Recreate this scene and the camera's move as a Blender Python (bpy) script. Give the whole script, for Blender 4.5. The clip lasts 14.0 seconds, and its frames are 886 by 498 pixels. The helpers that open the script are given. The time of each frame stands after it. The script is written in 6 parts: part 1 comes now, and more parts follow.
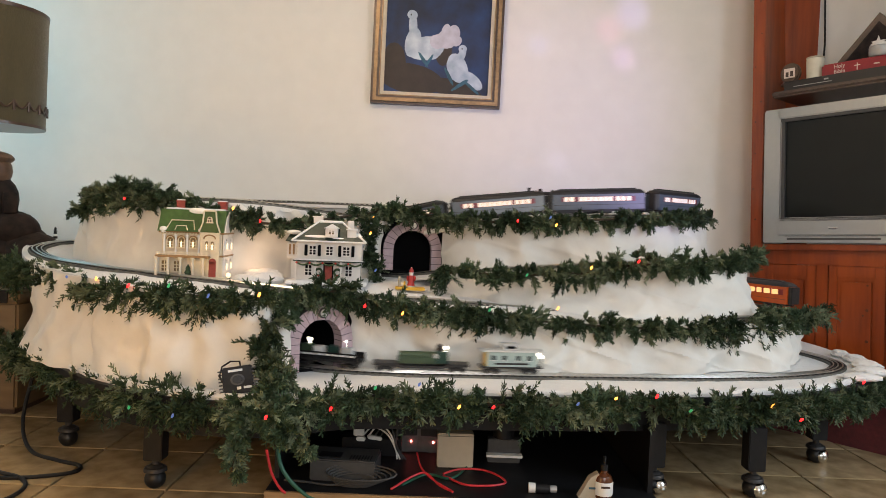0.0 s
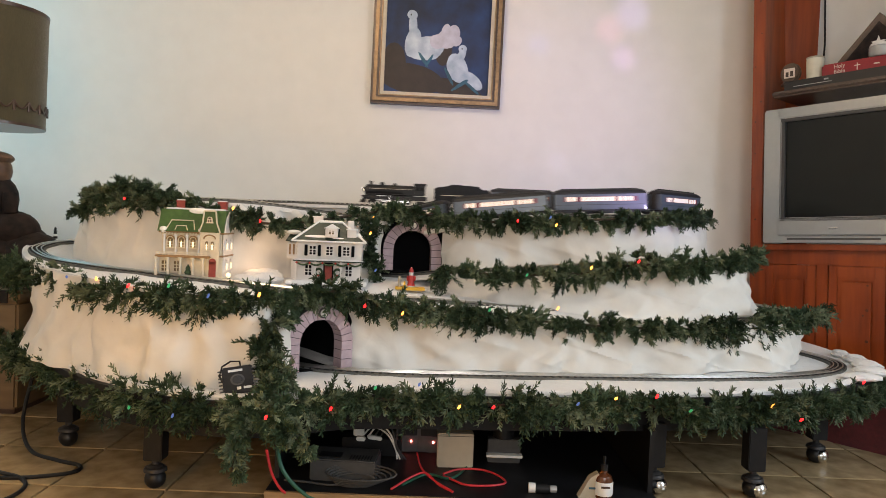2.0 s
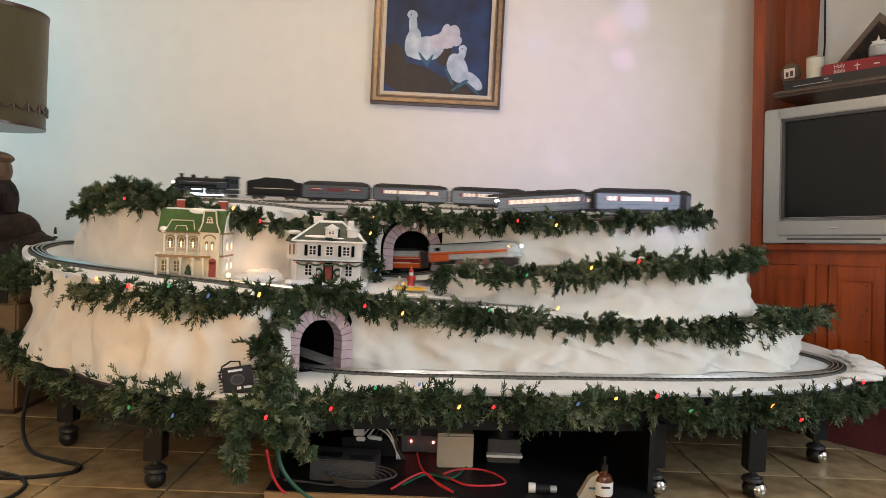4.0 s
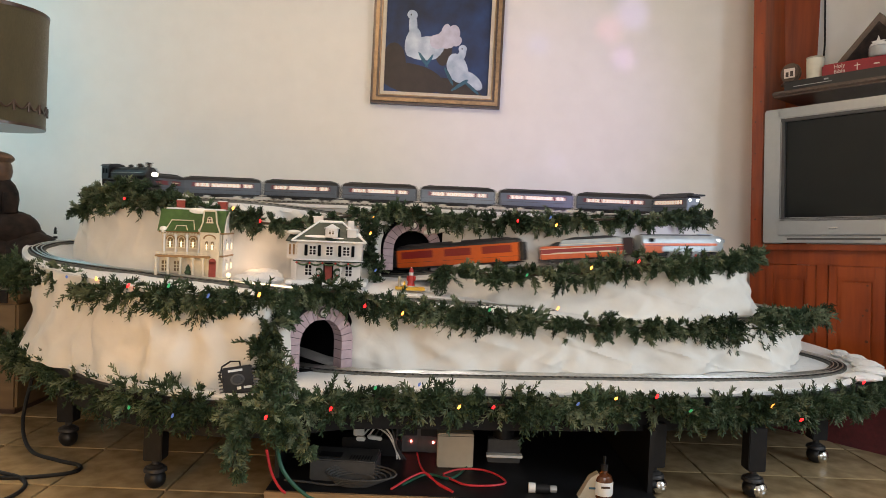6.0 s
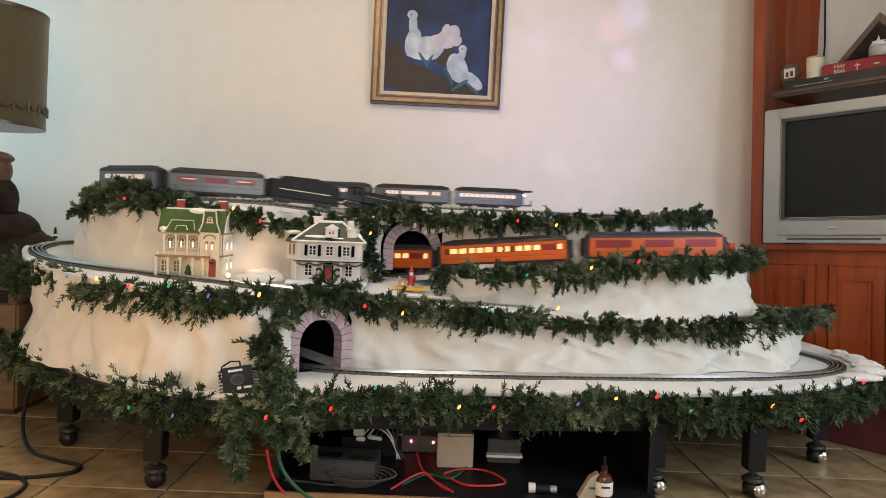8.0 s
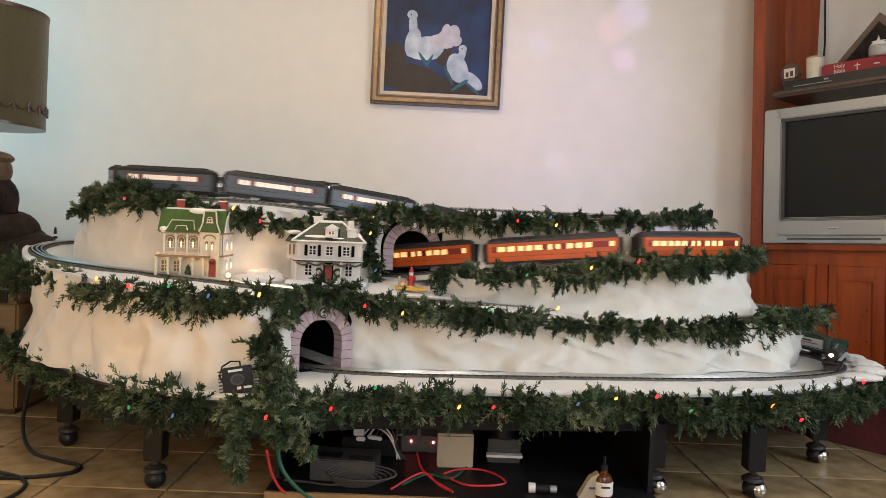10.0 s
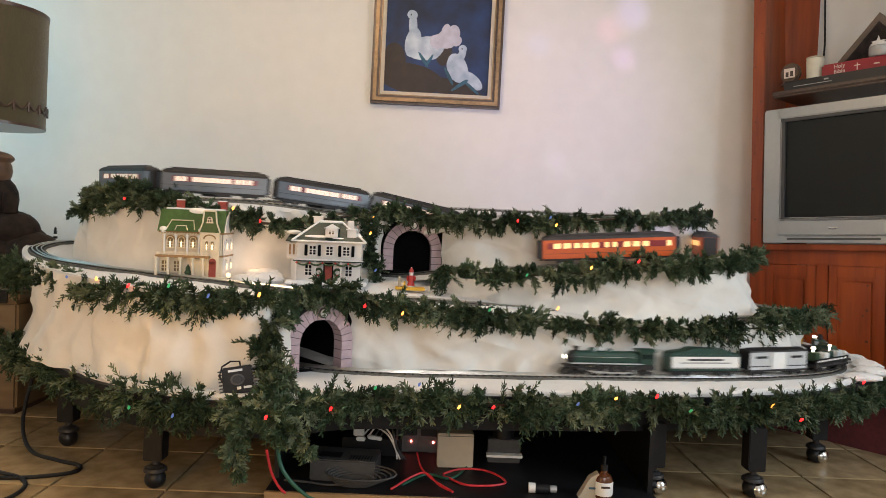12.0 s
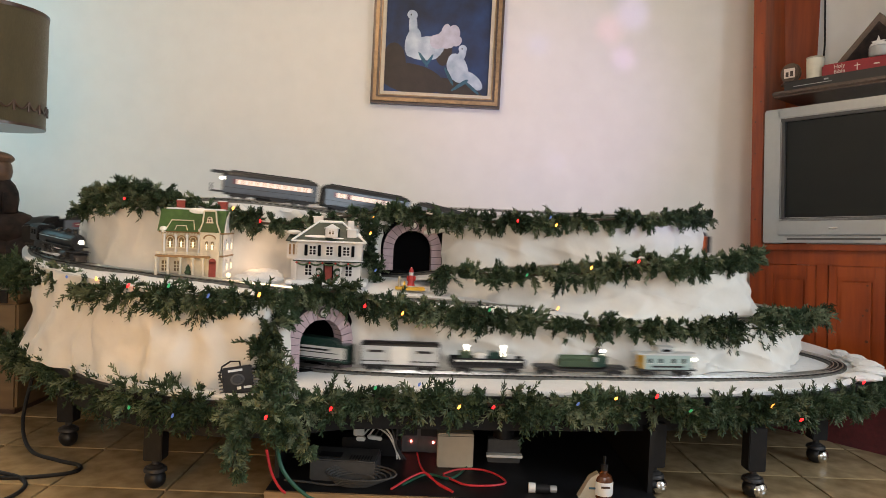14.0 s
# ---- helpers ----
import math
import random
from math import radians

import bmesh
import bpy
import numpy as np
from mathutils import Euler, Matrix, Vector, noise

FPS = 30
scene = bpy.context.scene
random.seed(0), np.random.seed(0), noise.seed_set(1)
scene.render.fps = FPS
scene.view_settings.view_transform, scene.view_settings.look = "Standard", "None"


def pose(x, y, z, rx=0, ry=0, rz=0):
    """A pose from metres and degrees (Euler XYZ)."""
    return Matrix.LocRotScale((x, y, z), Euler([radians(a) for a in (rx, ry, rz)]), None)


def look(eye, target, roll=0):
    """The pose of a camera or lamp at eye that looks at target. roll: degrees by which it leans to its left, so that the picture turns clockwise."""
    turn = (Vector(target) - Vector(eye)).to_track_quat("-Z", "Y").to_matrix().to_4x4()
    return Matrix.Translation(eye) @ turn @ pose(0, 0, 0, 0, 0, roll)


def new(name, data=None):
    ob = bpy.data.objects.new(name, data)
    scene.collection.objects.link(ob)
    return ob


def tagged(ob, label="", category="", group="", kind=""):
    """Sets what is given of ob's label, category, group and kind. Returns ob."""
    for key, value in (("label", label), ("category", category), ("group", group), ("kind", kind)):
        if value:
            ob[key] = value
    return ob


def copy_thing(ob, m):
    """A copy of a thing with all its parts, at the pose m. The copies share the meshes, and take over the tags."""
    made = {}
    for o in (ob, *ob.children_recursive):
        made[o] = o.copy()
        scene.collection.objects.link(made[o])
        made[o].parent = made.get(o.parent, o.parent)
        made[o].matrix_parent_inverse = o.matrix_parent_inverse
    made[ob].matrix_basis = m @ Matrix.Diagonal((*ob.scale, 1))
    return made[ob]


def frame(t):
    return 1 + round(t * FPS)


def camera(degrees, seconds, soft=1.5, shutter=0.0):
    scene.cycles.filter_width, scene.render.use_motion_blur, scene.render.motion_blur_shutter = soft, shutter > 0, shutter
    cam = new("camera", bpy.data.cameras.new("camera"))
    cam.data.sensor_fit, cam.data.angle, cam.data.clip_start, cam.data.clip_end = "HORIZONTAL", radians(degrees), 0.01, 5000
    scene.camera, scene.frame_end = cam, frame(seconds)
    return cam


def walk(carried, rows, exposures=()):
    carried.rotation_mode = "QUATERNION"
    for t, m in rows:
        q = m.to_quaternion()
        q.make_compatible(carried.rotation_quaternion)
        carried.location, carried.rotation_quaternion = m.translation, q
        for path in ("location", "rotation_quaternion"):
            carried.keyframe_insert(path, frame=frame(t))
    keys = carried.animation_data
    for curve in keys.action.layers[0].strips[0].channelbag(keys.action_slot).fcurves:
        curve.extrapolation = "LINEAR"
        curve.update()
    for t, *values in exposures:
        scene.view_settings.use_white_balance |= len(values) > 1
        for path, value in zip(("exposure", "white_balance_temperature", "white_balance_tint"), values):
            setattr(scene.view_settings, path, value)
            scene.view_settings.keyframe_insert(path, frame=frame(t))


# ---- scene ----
cam = camera(63.99, 14.0, soft=0.65, shutter=1.0)
EYE = look((0, 0, 0.82), (0, 1, 0.82 - math.tan(radians(1.871))), 2.3)
walk(cam, [(0.0, EYE), (14.0, EYE)], [(0.0, 0.0), (14.0, 0.0)])

# ---- light ----
world = bpy.data.worlds.new("room_air")
scene.world = world
world.use_nodes = True
world.node_tree.nodes["Background"].inputs[0].default_value = (0.75, 0.85, 1.0, 1)
world.node_tree.nodes["Background"].inputs[1].default_value = 0.15


def lamp(name, kind, energy, color, m, size=0.1, size_y=None):
    d = bpy.data.lights.new(name, kind)
    d.energy, d.color = energy, color
    if kind == "AREA":
        d.shape, d.size, d.size_y = "RECTANGLE", size, size_y or size
    else:
        d.shadow_soft_size = size
    ob = new(name, d)
    ob.matrix_world = m
    return ob


# daylight in three unseen windows, the rear one added as front fill
lamp("window_light", "AREA", 49, (0.76, 0.88, 1.0), look((2.70, 0.9, 1.40), (0.0, 0.9, 0.9)), 1.5, 1.3)
lamp("rear_window_fill", "AREA", 43, (1.0, 0.97, 0.96), look((0.3, -2.40, 1.55), (-0.5, 4.0, 1.2)), 1.6, 1.2)
lamp("side_window_light", "AREA", 7, (0.40, 0.84, 1.0), look((-2.86, 3.35, 1.60), (-1.0, 3.75, 1.4)), 0.8, 1.0)
# unseen warm light added overhead to brighten the wall
lamp("ceiling_fill", "POINT", 36, (1.0, 0.74, 0.51), pose(-0.45, 2.15, 2.42), 0.12)
# unseen warm light added beside the table's near end, for the orange left side
lamp("low_warm_fill", "POINT", 21, (1.0, 0.50, 0.09), pose(-1.15, 0.80, 0.45), 0.12)
lamp("house_bulb", "POINT", 0.11, (1.0, 0.55, 0.24), pose(-0.69, 2.585, 0.67), 0.02)
# a small party projector throws soft coloured patches on the wall
for _tx, _tz, _deg, _watt, _tint in ((0.55, 1.50, 34, 95, (0.60, 0.46, 1.0)), (1.03, 2.08, 4.2, 130, (0.45, 0.38, 1.0)), (0.90, 1.98, 3.4, 95, (1.0, 0.25, 0.45)), (0.50, 1.88, 2.6, 90, (0.25, 0.38, 1.0)), (0.99, 1.82, 3.2, 90, (0.75, 0.35, 1.0)), (0.64, 1.22, 2.8, 60, (0.70, 0.65, 1.0))):
    _beam = lamp("party_beam", "SPOT", _watt, _tint, look((1.6, 1.0, 1.0), (_tx, 4.1, _tz)), 0.02)
    _beam.data.spot_size, _beam.data.spot_blend = radians(_deg), 1.0


# ---- materials ----
def mat(name, color, rough=0.6, metal=0.0, vary=0.12, scale=30.0, bump=0.0, bscale=None, coat=0.0, emit=None, power=0.0, sheen=0.0, spec=0.5, alt=None, stretch=None, objrand=0.0):
    """Two scales of noise over a base colour, with relief."""
    m = bpy.data.materials.new(name)
    m.use_nodes = True
    nt = m.node_tree
    n, l = nt.nodes, nt.links
    b = n["Principled BSDF"]
    b.inputs["Roughness"].default_value, b.inputs["Metallic"].default_value = rough, metal
    b.inputs["Coat Weight"].default_value = coat
    b.inputs["Sheen Weight"].default_value = sheen
    b.inputs["Specular IOR Level"].default_value = spec
    tc = n.new("ShaderNodeTexCoord")
    mp = n.new("ShaderNodeMapping")
    if stretch:
        mp.inputs["Scale"].default_value = stretch
    l.new(tc.outputs["Object"], mp.inputs[0])
    n1, n2 = n.new("ShaderNodeTexNoise"), n.new("ShaderNodeTexNoise")
    for t, s in ((n1, scale), (n2, scale * 0.13)):
        t.inputs["Scale"].default_value, t.inputs["Detail"].default_value = s, 4
        l.new(mp.outputs[0], t.inputs["Vector"])
    mix = n.new("ShaderNodeMath")
    mix.operation = "ADD"
    l.new(n1.outputs[0], mix.inputs[0]), l.new(n2.outputs[0], mix.inputs[1])
    ramp = n.new("ShaderNodeMapRange")
    ramp.inputs[1].default_value, ramp.inputs[2].default_value = 0.7, 1.3
    l.new(mix.outputs[0], ramp.inputs[0])
    cm = n.new("ShaderNodeMix")
    cm.data_type = "RGBA"
    lo = tuple(c * (1 - vary) for c in color)
    hi = alt or tuple(min(1, c * (1 + vary)) for c in color)
    cm.inputs[6].default_value, cm.inputs[7].default_value = (*lo, 1), (*hi, 1)
    l.new(ramp.outputs[0], cm.inputs[0])
    out = cm.outputs[2]
    if objrand:
        oi = n.new("ShaderNodeObjectInfo")
        mr = n.new("ShaderNodeMapRange")
        mr.inputs[3].default_value, mr.inputs[4].default_value = 1 - objrand, 1 + objrand
        l.new(oi.outputs["Random"], mr.inputs[0])
        hsv = n.new("ShaderNodeHueSaturation")
        l.new(mr.outputs[0], hsv.inputs["Value"]), l.new(out, hsv.inputs["Color"])
        out = hsv.outputs[0]
    l.new(out, b.inputs["Base Color"])
    if bump:
        bp = n.new("ShaderNodeBump")
        bp.inputs["Strength"].default_value = bump
        bp.inputs["Distance"].default_value = 0.004
        n3 = n.new("ShaderNodeTexNoise")
        n3.inputs["Scale"].default_value, n3.inputs["Detail"].default_value = bscale or scale * 2, 5
        l.new(mp.outputs[0], n3.inputs["Vector"])
        l.new(n3.outputs[0], bp.inputs["Height"]), l.new(bp.outputs[0], b.inputs["Normal"])
    if emit:
        b.inputs["Emission Color"].default_value, b.inputs["Emission Strength"].default_value = (*emit, 1), power
    return m


M_wall = mat("cream_plaster", (0.80, 0.785, 0.755), 0.85, vary=0.03, scale=9, bump=0.12, bscale=90)
M_ceil = mat("white_ceiling", (0.8, 0.79, 0.75), 0.9, vary=0.03, scale=8)
M_tile = mat("tan_floor_tile", (0.31, 0.21, 0.105), 0.24, vary=0.3, scale=14, bump=0.06, bscale=30, alt=(0.46, 0.34, 0.19), objrand=0.08)
M_grout = mat("grout", (0.10, 0.085, 0.065), 0.9, vary=0.2, scale=60)
M_pine = mat("red_pine", (0.21, 0.028, 0.004), 0.38, vary=0.3, scale=26, bump=0.05, alt=(0.36, 0.066, 0.008), stretch=(1, 1, 0.12), coat=0.25)
M_knot = mat("pine_knot", (0.10, 0.025, 0.01), 0.5, vary=0.3, scale=60)
M_cloth = mat("snow_cloth", (0.76, 0.735, 0.68), 0.9, vary=0.05, scale=16, bump=0.25, bscale=60, sheen=0.2)
M_fluff = mat("snow_batting", (0.76, 0.75, 0.73), 1.0, vary=0.05, scale=40, bump=1.0, bscale=160, sheen=0.4)
# real greens, with dark gaps and pale highlights put into the two needle colours
M_needle = mat("garland_needles", (0.016, 0.034, 0.014), 0.6, vary=0.45, scale=26, alt=(0.068, 0.108, 0.054), spec=0.25)
M_needle2 = mat("grey_green_lit_needles", (0.08, 0.11, 0.055), 0.65, vary=0.4, scale=26, alt=(0.22, 0.26, 0.16), spec=0.25)
M_stem = mat("brown_wire", (0.05, 0.035, 0.02), 0.8)
M_black = mat("black_paint", (0.010, 0.010, 0.011), 0.5, vary=0.3, scale=40, spec=0.25)
M_blackgloss = mat("black_gloss", (0.009, 0.009, 0.010), 0.42, vary=0.2, scale=50, spec=0.35)
M_rail = mat("steel_rail", (0.55, 0.54, 0.50), 0.32, 0.9, vary=0.15, scale=80)
M_bed = mat("grey_roadbed", (0.13, 0.125, 0.11), 0.8, vary=0.3, scale=120, bump=0.5)
M_tie = mat("dark_tie", (0.035, 0.03, 0.027), 0.7, vary=0.3, scale=100)
M_board = mat("white_board", (0.62, 0.61, 0.57), 0.7, vary=0.08, scale=20)
M_stone = mat("lilac_block", (0.50, 0.38, 0.41), 0.8, vary=0.12, scale=60, bump=0.3, objrand=0.08)
M_joint = mat("block_joint", (0.06, 0.045, 0.055), 0.9)
# plain black for shutters and doors, and for shade inside the tunnel mouths
M_dark = mat("tunnel_shade_black", (0.006, 0.006, 0.007), 0.95, spec=0.1)
M_chrome = mat("chrome", (0.7, 0.7, 0.7), 0.15, 1.0, vary=0.05)
M_brass = mat("brass", (0.55, 0.40, 0.15), 0.3, 1.0, vary=0.1)
M_white = mat("white_paint", (0.78, 0.77, 0.73), 0.55, vary=0.05, scale=50)
M_red = mat("red_paint", (0.45, 0.03, 0.025), 0.45, vary=0.12, scale=60)
M_glow = mat("dim_window", (0.07, 0.045, 0.02), 0.3, vary=0.6, scale=160, emit=(1.0, 0.55, 0.2), power=0.05)
M_candle = mat("candle_glow", (0.9, 0.8, 0.6), 0.4, emit=(1.0, 0.78, 0.45), power=1.1)
M_glowcool = mat("lit_coach_window", (0.9, 0.85, 0.8), 0.4, emit=(1.0, 0.70, 0.50), power=0.36)
M_lampglow = mat("headlight_glow", (1, 1, 0.9), 0.3, emit=(1.0, 0.90, 0.70), power=7)


# ---- builders ----
class Shape:
    """Collects primitives into one bmesh."""

    def __init__(self):
        self.bm = bmesh.new()

    def _put(self, tmp, m):
        me = bpy.data.meshes.new("tmp")
        tmp.to_mesh(me)
        tmp.free()
        if m is not None:
            me.transform(m)
        self.bm.from_mesh(me)
        bpy.data.meshes.remove(me)
        return self

    def box(self, c, size, bevel=0.0, m=None):
        t = bmesh.new()
        bmesh.ops.create_cube(t, size=1)
        bmesh.ops.scale(t, vec=size, verts=t.verts)
        if bevel:
            bmesh.ops.bevel(t, geom=t.edges[:], offset=bevel, segments=2, affect="EDGES", clamp_overlap=True)
        bmesh.ops.translate(t, vec=c, verts=t.verts)
        return self._put(t, m)

    def cyl(self, c, r, h, axis="z", r2=None, seg=20, bevel=0.0, m=None):
        t = bmesh.new()
        bmesh.ops.create_cone(t, cap_ends=True, segments=seg, radius1=r, radius2=r if r2 is None else r2, depth=h)
        if bevel:
            bmesh.ops.bevel(t, geom=[e for e in t.edges if abs(e.verts[0].co.z - e.verts[1].co.z) < 1e-6], offset=bevel, segments=2, affect="EDGES", clamp_overlap=True)
        if axis == "x":
            bmesh.ops.rotate(t, matrix=Matrix.Rotation(radians(90), 3, "Y"), verts=t.verts)
        if axis == "y":
            bmesh.ops.rotate(t, matrix=Matrix.Rotation(radians(-90), 3, "X"), verts=t.verts)
        bmesh.ops.translate(t, vec=c, verts=t.verts)
        return self._put(t, m)

    def ball(self, c, r, seg=14, scale=(1, 1, 1), m=None):
        t = bmesh.new()
        bmesh.ops.create_uvsphere(t, u_segments=seg, v_segments=max(6, seg // 2), radius=r)
        bmesh.ops.scale(t, vec=scale, verts=t.verts)
        bmesh.ops.translate(t, vec=c, verts=t.verts)
        return self._put(t, m)

    def lathe(self, c, prof, seg=24, m=None):
        t = bmesh.new()
        rings = []
        for r, z in prof:
            rings.append([t.verts.new((c[0] + r * math.cos(2 * math.pi * k / seg), c[1] + r * math.sin(2 * math.pi * k / seg), c[2] + z)) for k in range(seg)])
        for a, b in zip(rings, rings[1:]):
            for k in range(seg):
                t.faces.new((a[k], a[(k + 1) % seg], b[(k + 1) % seg], b[k]))
        t.faces.new(rings[0][::-1]), t.faces.new(rings[-1])
        return self._put(t, m)

    def prism(self, poly, a, b, axis="x", m=None):
        """A polygon pushed from a to b along axis. For x the polygon is (y, z), for y (x, z), for z (x, y)."""
        t = bmesh.new()
        place = {"x": lambda p, d: (d, p[0], p[1]), "y": lambda p, d: (p[0], d, p[1]), "z": lambda p, d: (p[0], p[1], d)}[axis]
        lo = [t.verts.new(place(p, a)) for p in poly]
        hi = [t.verts.new(place(p, b)) for p in poly]
        t.faces.new(lo[::-1]), t.faces.new(hi)
        n = len(poly)
        for k in range(n):
            t.faces.new((lo[k], lo[(k + 1) % n], hi[(k + 1) % n], hi[k]))
        bmesh.ops.recalc_face_normals(t, faces=t.faces[:])
        return self._put(t, m)

    def tube(self, pts, r, seg=8, m=None):
        t = bmesh.new()
        pts = [Vector(p) for p in pts]
        rings, up = [], Vector((0.13, 0.21, 1)).normalized()
        for i, p in enumerate(pts):
            d = (pts[min(i + 1, len(pts) - 1)] - pts[max(i - 1, 0)]).normalized()
            u = d.cross(up)
            u = u.normalized() if u.length > 1e-4 else Vector((1, 0, 0))
            w = u.cross(d)
            rr = r[i] if isinstance(r, (list, tuple)) else r
            rings.append([t.verts.new(p + rr * (math.cos(2 * math.pi * k / seg) * u + math.sin(2 * math.pi * k / seg) * w)) for k in range(seg)])
        for a, b in zip(rings, rings[1:]):
            for k in range(seg):
                t.faces.new((a[k], a[(k + 1) % seg], b[(k + 1) % seg], b[k]))
        t.faces.new(rings[0][::-1]), t.faces.new(rings[-1])
        bmesh.ops.recalc_face_normals(t, faces=t.faces[:])
        return self._put(t, m)


def mesh_of(shape, material, smooth=True):
    me = bpy.data.meshes.new("mesh")
    bm = shape.bm if isinstance(shape, Shape) else shape
    bm.to_mesh(me)
    bm.free()
    me.materials.append(material)
    if smooth:
        me.polygons.foreach_set("use_smooth", [True] * len(me.polygons))
        me.set_sharp_from_angle(angle=radians(35))
    return me


def part(name, shape, material, parent, label="", smooth=True):
    ob = new(name, shape if isinstance(shape, bpy.types.Mesh) else mesh_of(shape, material, smooth))
    ob.parent = parent
    if label:
        ob["label"] = label
    return ob


def thing(name, label, category, m=None, group="", kind=""):
    ob = new(name)
    ob.empty_display_size = 0.05
    ob.matrix_basis = m or Matrix.Identity(4)
    return tagged(ob, label, category, group, kind)


def solid(name, shape, material, label, category="", kind="", group="", m=None):
    ob = new(name, mesh_of(shape, material))
    if m:
        ob.matrix_basis = m
    return tagged(ob, label, category, group, kind)


def smooth_line(pts, closed=False, n=24):
    """A curve through the points, as evenly readable samples with their running length."""
    p = np.array(pts, float)
    count = len(p)
    out = []
    for i in range(count if closed else count - 1):
        if closed:
            a, b, c, d = p[i - 1], p[i], p[(i + 1) % count], p[(i + 2) % count]
        else:
            b, c = p[i], p[i + 1]
            a = p[i - 1] if i else 2 * b - c
            d = p[i + 2] if i + 2 < count else 2 * c - b
        ta, tb, tc = [max(np.linalg.norm(v) ** 0.5, 1e-6) for v in (b - a, c - b, d - c)]
        m1 = tb * ((b - a) / ta - (c - a) / (ta + tb) + (c - b) / tb)
        m2 = tb * ((c - b) / tb - (d - b) / (tb + tc) + (d - c) / tc)
        for k in range(n):
            u = k / n
            out.append((2 * u**3 - 3 * u * u + 1) * b + (u**3 - 2 * u * u + u) * m1 + (3 * u * u - 2 * u**3) * c + (u**3 - u * u) * m2)
    out.append(out[0] if closed else p[-1])
    out = np.array(out)
    s = np.concatenate([[0], np.cumsum(np.linalg.norm(np.diff(out, axis=0), axis=1))])
    return out, s


def on_line(line, s, closed=True):
    pts, run = line
    if closed:
        s = s % run[-1]
    return np.array([np.interp(s, run, pts[:, k]) for k in range(3)])


# ---- the three railway lines, in the direction of travel ----
TOP = smooth_line([(-.10, 3.08, .802), (.10, 3.00, .842), (.45, 2.98, .88), (.745, 2.98, .90), (1.017, 3.093, .905), (1.13, 3.365, .909), (1.017, 3.637, .914), (.745, 3.75, .919), (.2, 3.75, .921), (-.4, 3.75, .922), (-1.0, 3.75, .921), (-1.25, 3.64, .915), (-1.39, 3.40, .907), (-1.42, 3.15, .905), (-1.36, 2.91, .902), (-1.2, 2.75, .898), (-1.0, 2.70, .893), (-.75, 2.75, .889), (-.42, 2.92, .858), (-.24, 3.03, .838), (-.03, 3.14, .775), (.25, 3.24, .735), (.45, 3.42, .735), (.49, 3.65, .735), (.33, 3.86, .735), (.03, 3.93, .74), (-.30, 3.86, .74), (-.46, 3.62, .75), (-.40, 3.35, .75), (-.26, 3.17, .765)], True)
MID = smooth_line([(-1.25, 2.56, .631), (-1.0, 2.46, .621), (-.8, 2.40, .613), (-.4, 2.45, .58), (0, 2.62, .55), (.22, 2.70, .531), (.69, 2.70, .52), (1.10, 2.70, .52), (1.34, 2.81, .522), (1.44, 3.07, .525), (1.33, 3.33, .527), (1.07, 3.44, .53), (.5, 3.50, .54), (0, 3.52, .55), (-.6, 3.53, .56), (-1.0, 3.5, .57), (-1.2, 3.36, .575), (-1.17, 3.2, .58), (-.9, 3.14, .59), (-.5, 3.14, .60), (-.3, 3.12, .605), (-.15, 3.05, .612), (0, 2.965, .638), (.33, 2.85, .672), (.6, 2.81, .70), (.92, 2.81, .718), (1.09, 2.88, .722), (1.165, 3.02, .725), (1.11, 3.14, .725), (.92, 3.18, .725), (.3, 3.18, .72), (-.5, 3.18, .715), (-1.2, 3.20, .71), (-1.5, 3.19, .702), (-1.66, 3.07, .69), (-1.66, 2.90, .672), (-1.5, 2.71, .645)], True)
LOW = smooth_line([(1.10, 2.50, .335), (.83, 2.44, .335), (.43, 2.39, .335), (.05, 2.35, .335), (-.2, 2.335, .335), (-.42, 2.37, .335), (-.65, 2.50, .335), (-1.0, 2.68, .335), (-1.32, 2.85, .335), (-1.45, 3.15, .335), (-1.3, 3.5, .335), (-.9, 3.7, .335), (-.2, 3.74, .335), (.5, 3.74, .335), (1.15, 3.62, .335), (1.47, 3.36, .335), (1.60, 3.08, .335), (1.615, 2.87, .335), (1.50, 2.69, .335), (1.32, 2.58, .335)], True)


